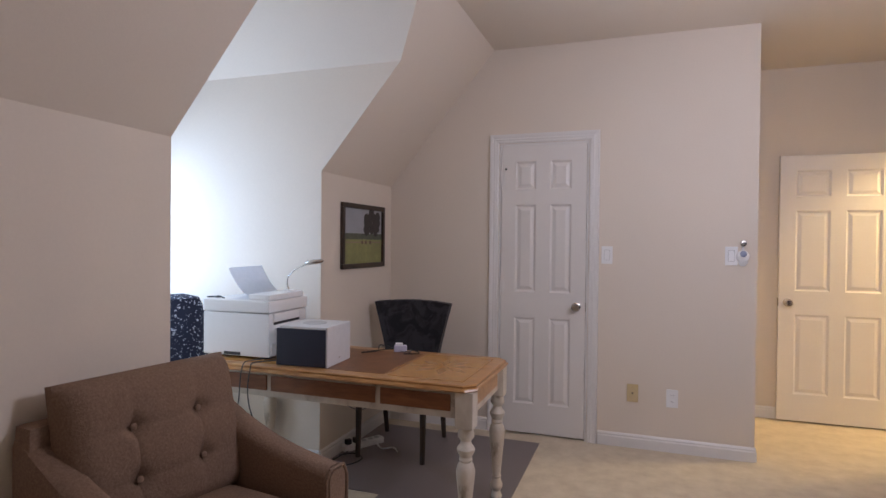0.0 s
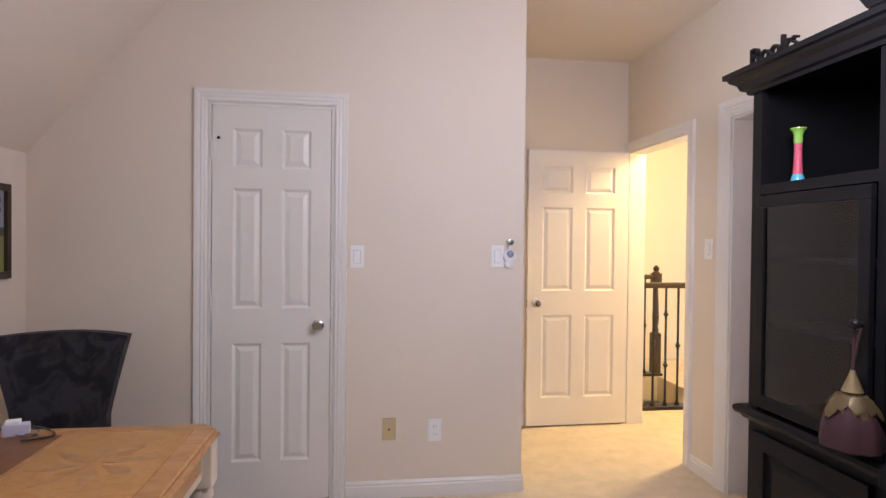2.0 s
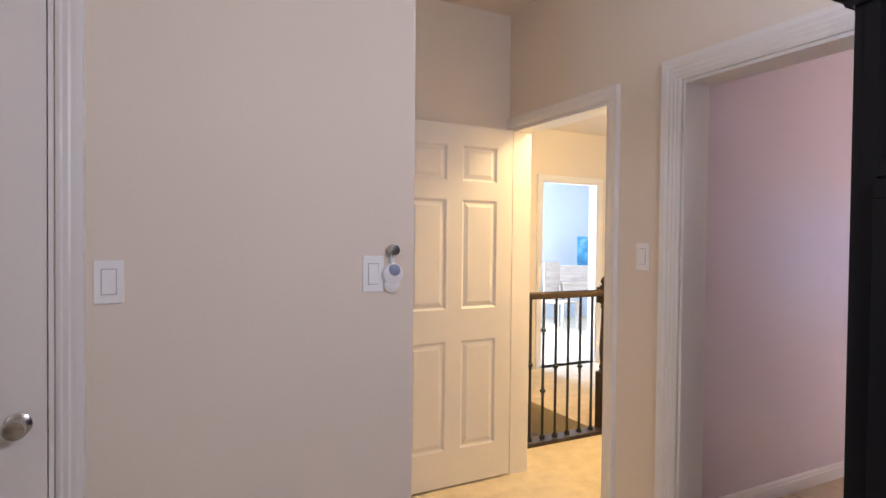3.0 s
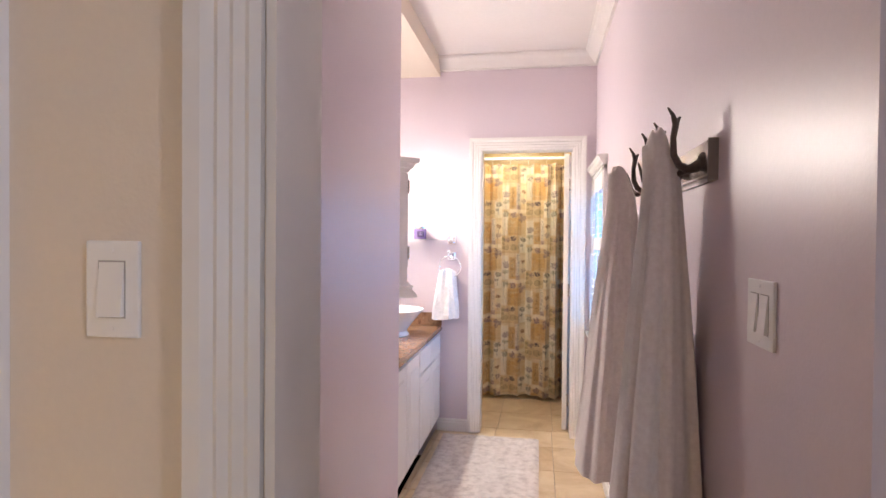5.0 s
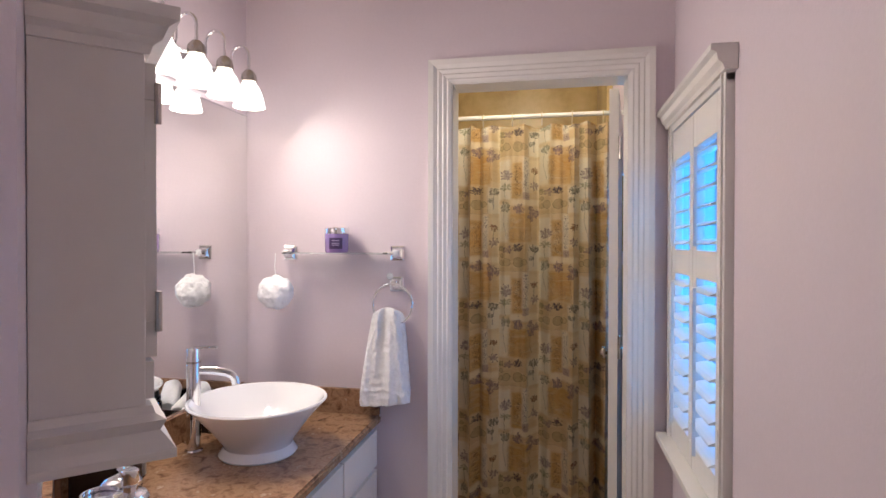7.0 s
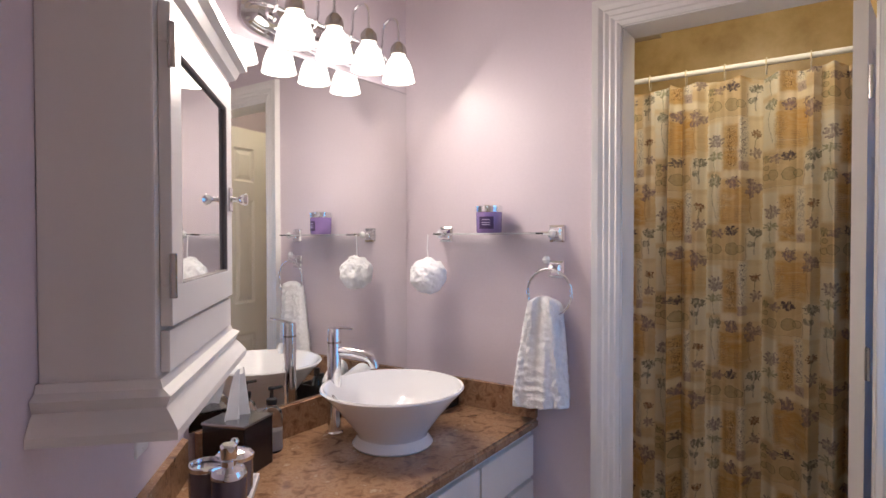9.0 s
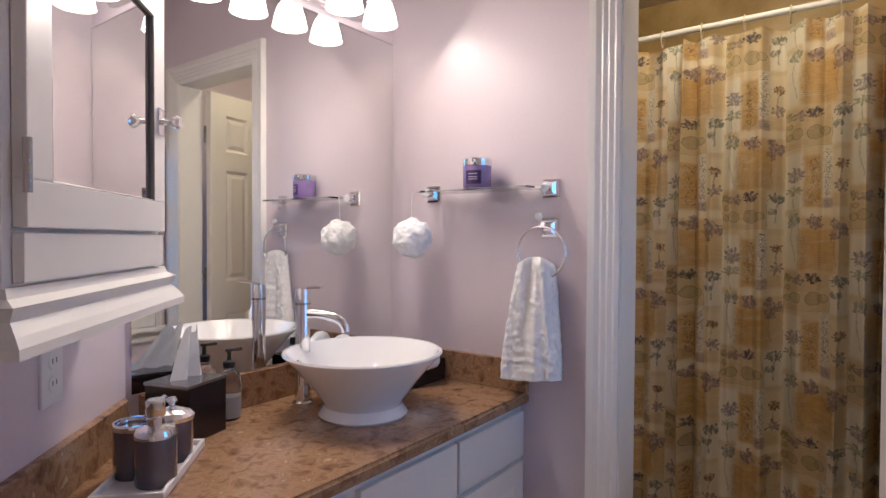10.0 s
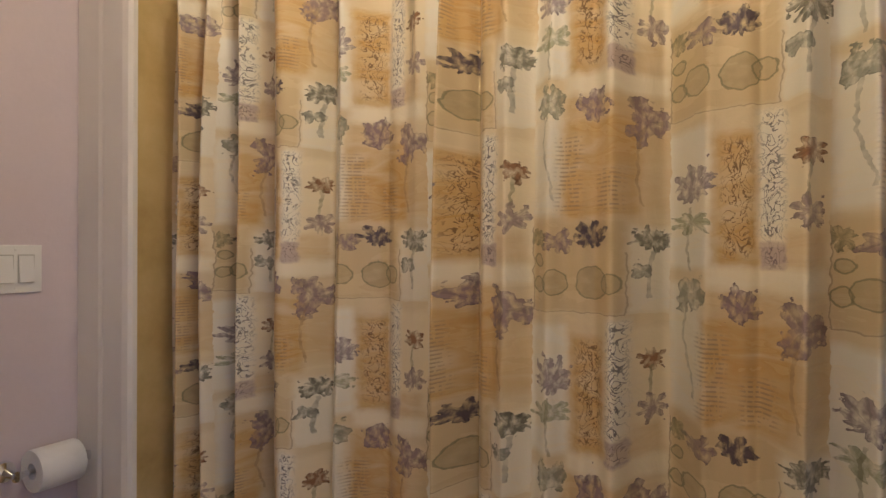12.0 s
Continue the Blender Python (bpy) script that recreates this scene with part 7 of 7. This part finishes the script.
def curtain_material():
    m = bpy.data.materials.new("botanical_print_fabric")
    m.use_nodes = True
    nt = m.node_tree
    bsdf = nt.nodes["Principled BSDF"]
    uvn = nt.nodes.new("ShaderNodeUVMap")
    uv = uvn.outputs[0]

    def M(op, a, b=None, c=None):
        return node(nt, "ShaderNodeMath", op, a, b, c).outputs[0]

    def mapping(sx, sy, ox=0.0, oy=0.0):
        n = nt.nodes.new("ShaderNodeMapping")
        n.inputs["Scale"].default_value = (sx, sy, 1)
        n.inputs["Location"].default_value = (ox, oy, 0)
        nt.links.new(uv, n.inputs[0])
        return n.outputs[0]

    def noise_tex(vec, scale, detail=4, dist=0.0):
        n = nt.nodes.new("ShaderNodeTexNoise")
        n.inputs["Scale"].default_value, n.inputs["Detail"].default_value, n.inputs["Distortion"].default_value = scale, detail, dist
        nt.links.new(vec, n.inputs["Vector"])
        return n.outputs[0]

    def voronoi(vec, rand=1.0, metric='EUCLIDEAN'):
        n = nt.nodes.new("ShaderNodeTexVoronoi")
        n.voronoi_dimensions, n.distance = '2D', metric
        n.inputs["Scale"].default_value, n.inputs["Randomness"].default_value = 1.0, rand
        nt.links.new(vec, n.inputs["Vector"])
        return n

    def mix(fac, a, b, blend='MIX'):
        n = nt.nodes.new("ShaderNodeMix")
        n.data_type, n.blend_type = 'RGBA', blend
        for sock, v in ((n.inputs[0], fac), (n.inputs[6], a), (n.inputs[7], b)):
            if isinstance(v, tuple):
                sock.default_value = (*v, 1)
            elif isinstance(v, (int, float)):
                sock.default_value = v
            else:
                nt.links.new(v, sock)
        return n.outputs[2]

    def ramp(fac, stops, interp='CONSTANT'):
        n = nt.nodes.new("ShaderNodeValToRGB")
        n.color_ramp.interpolation = interp
        while len(n.color_ramp.elements) < len(stops):
            n.color_ramp.elements.new(0.5)
        for e, (p, c) in zip(n.color_ramp.elements, stops):
            e.position, e.color = p, (*c, 1)
        nt.links.new(fac, n.inputs[0])
        return n.outputs[0]

    def sep(vec):
        n = nt.nodes.new("ShaderNodeSeparateXYZ")
        nt.links.new(vec, n.inputs[0])
        return n.outputs
    PU, PV = 0.215, 0.620
    u, v, _w = sep(uv)
    wob_u = M('MULTIPLY', M('SUBTRACT', noise_tex(uv, 11, 3), 0.5), 0.012)
    wob_v = M('MULTIPLY', M('SUBTRACT', noise_tex(mapping(1, 1, 5, 2), 13, 3), 0.5), 0.014)
    rag_u = M('MULTIPLY', M('SUBTRACT', noise_tex(mapping(1, 1, 9, 4), 60, 3), 0.5), 0.011)
    rag_v = M('MULTIPLY', M('SUBTRACT', noise_tex(mapping(1, 1, 2, 7), 60, 3), 0.5), 0.011)
    uu, vv = M('ADD', M('ADD', u, wob_u), rag_u), M('ADD', M('ADD', v, wob_v), rag_v)
    # half-drop repeat: x and y run over one cell of the print
    column = M('FLOOR', M('DIVIDE', uu, PU))
    x = M('SUBTRACT', uu, M('MULTIPLY', column, PU))
    y = M('ADD', vv, M('ADD', M('MULTIPLY', M('MODULO', M('ABSOLUTE', column), 2.0), PV / 2), -0.053))
    y = M('SUBTRACT', y, M('MULTIPLY', M('FLOOR', M('DIVIDE', y, PV)), PV))

    def soft(val, edge, width, rising):
        d = M('SUBTRACT', val, edge) if rising else M('SUBTRACT', edge, val)
        n = node(nt, "ShaderNodeMath", 'MULTIPLY_ADD', d, 1.0 / width, 0.5)
        n.use_clamp = True
        return n.outputs[0]

    def rect(x0, x1, y0, y1, width=0.014):
        a = M('MULTIPLY', soft(x, x0, width, True), soft(x, x1, width, False))
        b = M('MULTIPLY', soft(y, y0, width, True), soft(y, y1, width, False))
        return M('MULTIPLY', a, b)

    def local(cx, cy):
        dx, dy = M('SUBTRACT', x, cx), M('SUBTRACT', y, cy)
        r = M('SQRT', M('ADD', M('MULTIPLY', dx, dx), M('MULTIPLY', dy, dy)))
        return dx, dy, r
    fine = noise_tex(uv, 62, 5)
    shade = node(nt, "ShaderNodeMath", 'MULTIPLY_ADD', noise_tex(mapping(110, 62), 1.0, 5), 4.2, -1.35)
    shade.use_clamp = True
    shade = shade.outputs[0]
    streak = noise_tex(mapping(9, 26), 1.0, 6, 1.1)
    wash = noise_tex(mapping(7, 7, 3, 1), 1.0, 5)
    CREAM_C, GOLD_C, TAN_C, PALE_C, MAUVE_C = (0.72, 0.62, 0.44), (0.49, 0.28, 0.075), (0.55, 0.42, 0.24), (0.74, 0.70, 0.60), (0.40, 0.31, 0.30)
    col = mix(M('MULTIPLY', wash, 0.9), CREAM_C, TAN_C)
    band = M('MULTIPLY', M('MULTIPLY_ADD', streak, 2.6, -0.55), M('MULTIPLY_ADD', wash, 1.2, 0.35))
    for q, c, k in (((-0.02, 0.062, 0.385, 0.60), PALE_C, 0.95), ((0.155, 0.230, 0.0, 0.14), PALE_C, 0.75), ((0.150, 0.230, 0.40, 0.60), CREAM_C, 0.85),
                    ((0.0, 0.155, 0.0, 0.150), TAN_C, 0.80), ((0.0, 0.050, 0.16, 0.36), PALE_C, 0.85)):
        col = mix(M('MULTIPLY', rect(*q), k), col, c)
    for q, k in (((0.055, 0.170, 0.155, 0.310), 1.0), ((0.160, 0.230, 0.170, 0.300), 0.45), ((0.060, 0.170, 0.300, 0.352), 0.55), ((0.070, 0.128, 0.392, 0.585), 1.0), ((0.155, 0.205, 0.395, 0.440), 0.5)):
        col = mix(M('MULTIPLY', M('MULTIPLY', rect(*q), band), k * 0.95), col, GOLD_C)
    col = mix(M('MULTIPLY', rect(0.060, 0.215, 0.356, 0.388, 0.014), 0.8), col, (0.78, 0.71, 0.56))
    col = mix(M('MULTIPLY', rect(0.128, 0.160, 0.420, 0.615), 0.85), col, PALE_C)
    col = mix(M('MULTIPLY', rect(0.130, 0.162, 0.385, 0.425, 0.005), 0.75), col, MAUVE_C)
    col = mix(M('MULTIPLY', M('GREATER_THAN', streak, 0.56), 0.22), col, (0.76, 0.64, 0.42))

    def flower(cx, cy, size, petals, squash, colour, strength, lift=0.35, top_only=False):
        """A bloom: petals fan out round the centre, drawn with soft uneven ink."""
        under = col
        dx, dy, r = local(cx, cy)
        dy = M('MULTIPLY', dy, squash)
        r = M('SQRT', M('ADD', M('MULTIPLY', dx, dx), M('MULTIPLY', dy, dy)))
        ang = M('ARCTAN2', dy, dx)
        lob = M('MULTIPLY_ADD', M('ABSOLUTE', M('COSINE', M('MULTIPLY', ang, petals / 2.0))), lift * size, size * (1 - lift))
        lob = M('ADD', lob, M('MULTIPLY', M('SUBTRACT', fine, 0.5), 1.7 * size))
        if top_only:
            lob = M('MULTIPLY', lob, M('MULTIPLY_ADD', M('SINE', ang), 0.30, 0.75))
        edge = M('SUBTRACT', lob, r)
        inside = M('GREATER_THAN', edge, 0.0)
        rim = M('MULTIPLY', M('MULTIPLY', inside, M('LESS_THAN', edge, 0.0024)), shade)
        vein = M('GREATER_THAN', M('COSINE', M('MULTIPLY', ang, petals * 1.0)), 0.80)
        out = mix(M('MULTIPLY', M('MULTIPLY', inside, shade), strength), under, colour)
        out = mix(M('MULTIPLY', M('MULTIPLY', inside, vein), 0.35 * strength), out, tuple(q * 0.4 for q in colour))
        return mix(M('MULTIPLY', rim, 0.60 * strength), out, tuple(q * 0.4 for q in colour))

    def stem(cx, cy, length, bend, colour, width=0.0020):
        dx, dy, r = local(cx, cy)
        line = M('LESS_THAN', M('ABSOLUTE', M('SUBTRACT', dx, M('MULTIPLY', M('SINE', M('MULTIPLY', dy, 30.0)), bend))), width)
        zone = M('MULTIPLY', M('LESS_THAN', dy, 0.0), M('GREATER_THAN', dy, -length))
        return mix(M('MULTIPLY', M('MULTIPLY', line, zone), M('MULTIPLY_ADD', fine, 1.4, -0.25)), col, colour)
    DARK, PLUM, OLIVE, RUST, GREY = (0.10, 0.075, 0.085), (0.25, 0.175, 0.185), (0.17, 0.16, 0.085), (0.23, 0.10, 0.04), (0.30, 0.245, 0.25)
    # fruit and flowers in the framed band
    for cx, cy, rr, k in ((0.042, 0.050, 0.020, 0.55), (0.104, 0.050, 0.026, 0.8), (0.135, 0.052, 0.016, 0.5), (0.014, 0.085, 0.010, 0.6), (0.014, 0.045, 0.012, 0.5)):
        dx, dy, r = local(cx, cy)
        col = mix(M('MULTIPLY', M('MULTIPLY', M('LESS_THAN', r, rr), M('MULTIPLY_ADD', fine, 0.9, 0.2)), k), col, (0.30, 0.235, 0.13))
        col = mix(M('MULTIPLY', M('LESS_THAN', M('ABSOLUTE', M('SUBTRACT', r, rr)), 0.0013), 0.7), col, OLIVE)
    col = flower(0.102, 0.118, 0.036, 9.0, 1.25, DARK, 1.0, 0.4, True)
    col = flower(0.050, 0.116, 0.028, 5.0, 1.5, PLUM, 0.85, 0.45)
    col = flower(0.012, 0.122, 0.018, 7.0, 1.1, OLIVE, 0.7)
    col = flower(0.190, 0.120, 0.028, 13.0, 1.3, (0.17, 0.16, 0.12), 0.95, 0.25)
    col = stem(0.190, 0.100, 0.075, 0.005, (0.15, 0.15, 0.12), 0.0032)
    col = flower(0.176, 0.070, 0.016, 2.0, 0.7, (0.20, 0.20, 0.16), 0.8, 0.7)
    # tulip, iris and bud above the gold panel
    col = flower(0.105, 0.325, 0.036, 5.0, 0.95, PLUM, 0.95, 0.3, True)
    col = flower(0.182, 0.310, 0.036, 3.0, 0.85, PLUM, 0.9, 0.55)
    col = stem(0.175, 0.285, 0.11, 0.008, (0.30, 0.19, 0.09))
    col = flower(0.034, 0.345, 0.022, 2.0, 0.55, (0.22, 0.22, 0.16), 0.8, 0.6)
    col = stem(0.032, 0.335, 0.150, 0.008, (0.24, 0.23, 0.17))
    # lotus with leaves, small flowers beside the scrolls
    col = flower(0.038, 0.505, 0.042, 11.0, 1.05, GREY, 0.95, 0.4, True)
    col = flower(0.036, 0.455, 0.036, 7.0, 1.9, (0.30, 0.31, 0.19), 0.8, 0.6)
    col = stem(0.036, 0.480, 0.10, 0.006, OLIVE)
    col = flower(0.190, 0.545, 0.020, 9.0, 1.1, RUST, 0.95)
    col = stem(0.190, 0.535, 0.05, 0.004, OLIVE)
    col = flower(0.190, 0.465, 0.024, 7.0, 1.0, PLUM, 0.8, 0.55)
    # ornamental scrolls, lines of script, fine rules
    swirl = noise_tex(mapping(52, 38, 2, 5), 1.0, 2, 2.4)
    line = M('LESS_THAN', M('ABSOLUTE', M('SUBTRACT', swirl, 0.5)), 0.030)
    for q, c in (((0.082, 0.118, 0.405, 0.575), (0.14, 0.075, 0.03)), ((0.132, 0.158, 0.430, 0.610), (0.09, 0.08, 0.09)), ((0.135, 0.158, 0.390, 0.420), (0.15, 0.11, 0.12))):
        col = mix(M('MULTIPLY', M('MULTIPLY', line, rect(*q)), 0.85), col, c)
    script = M('GREATER_THAN', M('SINE', M('MULTIPLY', v, 900.0)), 0.35)
    ink = M('GREATER_THAN', noise_tex(mapping(190, 30), 1.0, 2), 0.46)
    for q in ((0.046, 0.086, 0.165, 0.290), (0.110, 0.150, 0.165, 0.230)):
        col = mix(M('MULTIPLY', M('MULTIPLY', script, ink), M('MULTIPLY', rect(*q), 0.55)), col, (0.20, 0.15, 0.11))
    for q in ((0.0, 0.157, -0.001, 0.0015, 0.001), (0.0, 0.002, 0.0, 0.14, 0.001), (0.155, 0.157, 0.0, 0.10, 0.001)):
        col = mix(M('MULTIPLY', rect(*q), 0.6), col, (0.26, 0.20, 0.14))
    nt.links.new(col, bsdf.inputs["Base Color"])
    bsdf.inputs["Roughness"].default_value = 0.34
    bsdf.inputs["Specular IOR Level"].default_value = 0.35
    wr = noise_tex(mapping(14, 9), 1.0, 5, 0.8)
    bp = nt.nodes.new("ShaderNodeBump")
    bp.inputs["Strength"].default_value, bp.inputs["Distance"].default_value = 0.5, 0.01
    nt.links.new(wr, bp.inputs["Height"])
    nt.links.new(bp.outputs[0], bsdf.inputs["Normal"])
    return m


CX, ROD_Z = 6.405, 2.128


# pleats of the fabric: place, half width, depth towards the room, drift to the hem
PLEATS = [(3.44, 0.022, 0.045, 0.0), (3.49, 0.018, -0.03, 0.0), (3.54, 0.020, 0.050, 0.01), (3.588, 0.018, -0.045, 0.0), (3.638, 0.024, 0.060, -0.01), (3.705, 0.020, 0.045, 0.01), (3.76, 0.020, -0.020, 0.0),
          (3.825, 0.030, 0.030, 0.02), (3.90, 0.034, -0.018, 0.0), (3.965, 0.026, 0.034, -0.02), (4.06, 0.036, 0.026, 0.02), (4.135, 0.022, 0.022, 0.0), (4.205, 0.018, -0.040, 0.0), (4.248, 0.016, 0.070, 0.0), (4.34, 0.030, 0.018, 0.03), (4.42, 0.040, -0.026, 0.0), (4.50, 0.026, 0.038, 0.02), (4.565, 0.026, -0.022, 0.0),
          (4.62, 0.032, 0.022, -0.03), (4.71, 0.026, -0.022, 0.0), (4.775, 0.020, 0.045, 0.0), (4.845, 0.018, -0.040, 0.01), (4.895, 0.020, 0.050, 0.0), (4.945, 0.014, -0.030, 0.0), (4.985, 0.018, 0.045, 0.01), (5.030, 0.022, -0.050, 0.0)]
PRINT_Y, PRINT_U = (3.380, 3.888, 4.099, 4.553, 4.879, 5.075), (0.735, 0.215, 0.0, -0.43, -0.86, -1.12)


def print_u(y):
    """Where the print's repeat lies along the gathered fabric."""
    for a, b, p, q in zip(PRINT_Y, PRINT_Y[1:], PRINT_U, PRINT_U[1:]):
        if y <= b:
            break
    return p + (q - p) * (y - a) / (b - a)


def curtain_x(y, t):
    """Fold depth of the curtain at y and drop t from 0 at the rod to 1 at the hem."""
    f = 0.020 * math.sin(y * 13 + 1.0) + 0.018 * math.sin(y * 29 + 2.0 + 0.8 * t) + 0.004 * math.sin(y * 90 + 3 * math.sin(y * 11) + 2 * t)
    for p, w, d, drift in PLEATS:
        f -= d * math.exp(-abs((y - p - drift * t) / (w * (0.75 + 0.5 * t))) ** 1.5)
    gather = 0.024 * math.cos((y - 3.459) / 0.158 * 2 * math.pi) * max(0, 1 - t * 3.5) ** 1.5
    return CX + f * (0.95 + 0.45 * min(1, t * 2.5)) + gather


def shower_curtain():
    o = thing("shower_curtain", "tan botanical print shower curtain hanging in folds", "shower curtain", (0, 0, 0))
    bm = bmesh.new()
    uvl = bm.loops.layers.uv.new("UVMap")
    y0, y1, n, m = 3.478, 5.046, 560, 52
    z1, z0 = ROD_Z - 0.045, 0.035
    rows = []
    for k in range(m + 1):
        t = k / m
        r = []
        for i in range(n + 1):
            y = y0 + (y1 - y0) * i / n
            x = curtain_x(y, t)
            dip = 0.018 * (0.5 - 0.5 * math.cos((y - y0) / 0.158 * 2 * math.pi)) * max(0, 1 - t * 12)
            p = Vector((x, y, z1 - (z1 - z0) * t - dip))
            r.append(bm.verts.new(p))
        rows.append(r)
    for k in range(m):
        for i in range(n):
            f = bm.faces.new([rows[k][i], rows[k][i + 1], rows[k + 1][i + 1], rows[k + 1][i]])
            for loop, (kk, ii) in zip(f.loops, ((k, i), (k, i + 1), (k + 1, i + 1), (k + 1, i))):
                loop[uvl].uv = (print_u(rows[kk][ii].co.y), rows[kk][ii].co.z)
    me = bpy.data.meshes.new("fabric")
    bm.to_mesh(me)
    bm.free()
    for p in me.polygons:
        p.use_smooth = True
    me.materials.append(curtain_material())
    f = new("fabric", me)
    f.parent = o
    tagged(f, "tan and gold botanical print fabric")
    y = y0 + 0.079
    while y < y1:
        a = [(CX + 0.020 * math.cos(q), y, ROD_Z - 0.016 + 0.034 * math.sin(q)) for q in [2 * math.pi * j / 20 for j in range(20)]]
        part("curtain_ring", tube(a, 0.0028, 6, closed=True), mat("cream_plastic", (0.66, 0.58, 0.40), 0.35), o, "cream curtain ring", True)
        y += 0.158
    return o


shower_curtain()
o = thing("curtain_rod", "white shower curtain rod across the alcove", "curtain rod", (0, 0, 0))
part("rod", tube([(CX, 2.902, ROD_Z), (CX, 5.128, ROD_Z)], 0.0125, 16), PLASTIC_WHITE, o, smooth=True)
for y, s in ((2.902, 1), (5.126, -1)):
    part("flange", lathe([(0.03, 0), (0.028, 0.012), (0.014, 0.018)], 18, m=Matrix.Translation((CX, y, ROD_Z)) @ Matrix.Rotation(radians(-90 * s), 4, 'X')), PLASTIC_WHITE, o, smooth=True)


def paper_holder(at):
    o = thing("toilet_paper_holder", "chrome holder with a white toilet paper roll", "toilet paper", at, 180)
    for x in (-0.085, 0.085):
        part("post", lathe([(0, 0), (0.026, 0), (0.024, 0.010), (0.010, 0.016), (0.009, 0.060), (0.013, 0.066), (0, 0.070)], 18, m=Matrix.Translation((x, 0, 0)) @ Matrix.Rotation(radians(-90), 4, 'X')), CHROME, o, smooth=True)
    part("spindle", tube([(-0.085, 0.058, 0), (0.085, 0.058, 0)], 0.007, 10), CHROME, o)
    part("paper_roll", lathe([(0.020, -0.052), (0.050, -0.052), (0.052, -0.049), (0.052, 0.049), (0.050, 0.052), (0.020, 0.052), (0.020, -0.052)], 32, m=Matrix.Translation((0, 0.060, 0)) @ Matrix.Rotation(radians(90), 4, 'Y')), mat("white_tissue", (0.84, 0.84, 0.86), 0.9), o, "white paper roll", True)


paper_holder((6.262, 5.36, 0.850))

# ---- floor tiles ----
TRAV = ramp_mat("beige_travertine", [(0.25, (0.40, 0.27, 0.15)), (0.45, (0.54, 0.40, 0.25)), (0.6, (0.62, 0.49, 0.33)), (0.8, (0.70, 0.59, 0.44))], 3.2, 9, 0.35, 0.05, distortion=0.8, per_object=True)


def tiles(parent, x0, x1, y0, y1, size, shift=0.0, axis=0.0):
    me = mesh_of(B(-size / 2 + 0.002, size / 2 - 0.002, -size / 2 + 0.002, size / 2 - 0.002, -0.010, 0.0, 0.0015, 1), TRAV, "tile")
    i = 0
    y = y0
    while y < y1 - 0.01:
        x = x0
        while x < x1 - 0.01:
            t = new("tile", me)
            sx, sy = min(size, x1 - x), min(size, y1 - y)
            t.matrix_basis = Matrix.Translation((x + sx / 2, y + sy / 2, -0.0015 * ((i * 7) % 3) / 3)) @ Matrix.Diagonal((sx / size, sy / size, 1, 1))
            t.parent = parent
            i += 1
            x += size
        y += size


tiles(bpy.data.objects["floor_bath"], 2.004, BE + 0.12, 3.265, 4.515, 0.405)
tiles(bpy.data.objects["floor_shower"], BE + 0.12, 7.3, 2.85, 5.4, 0.405)
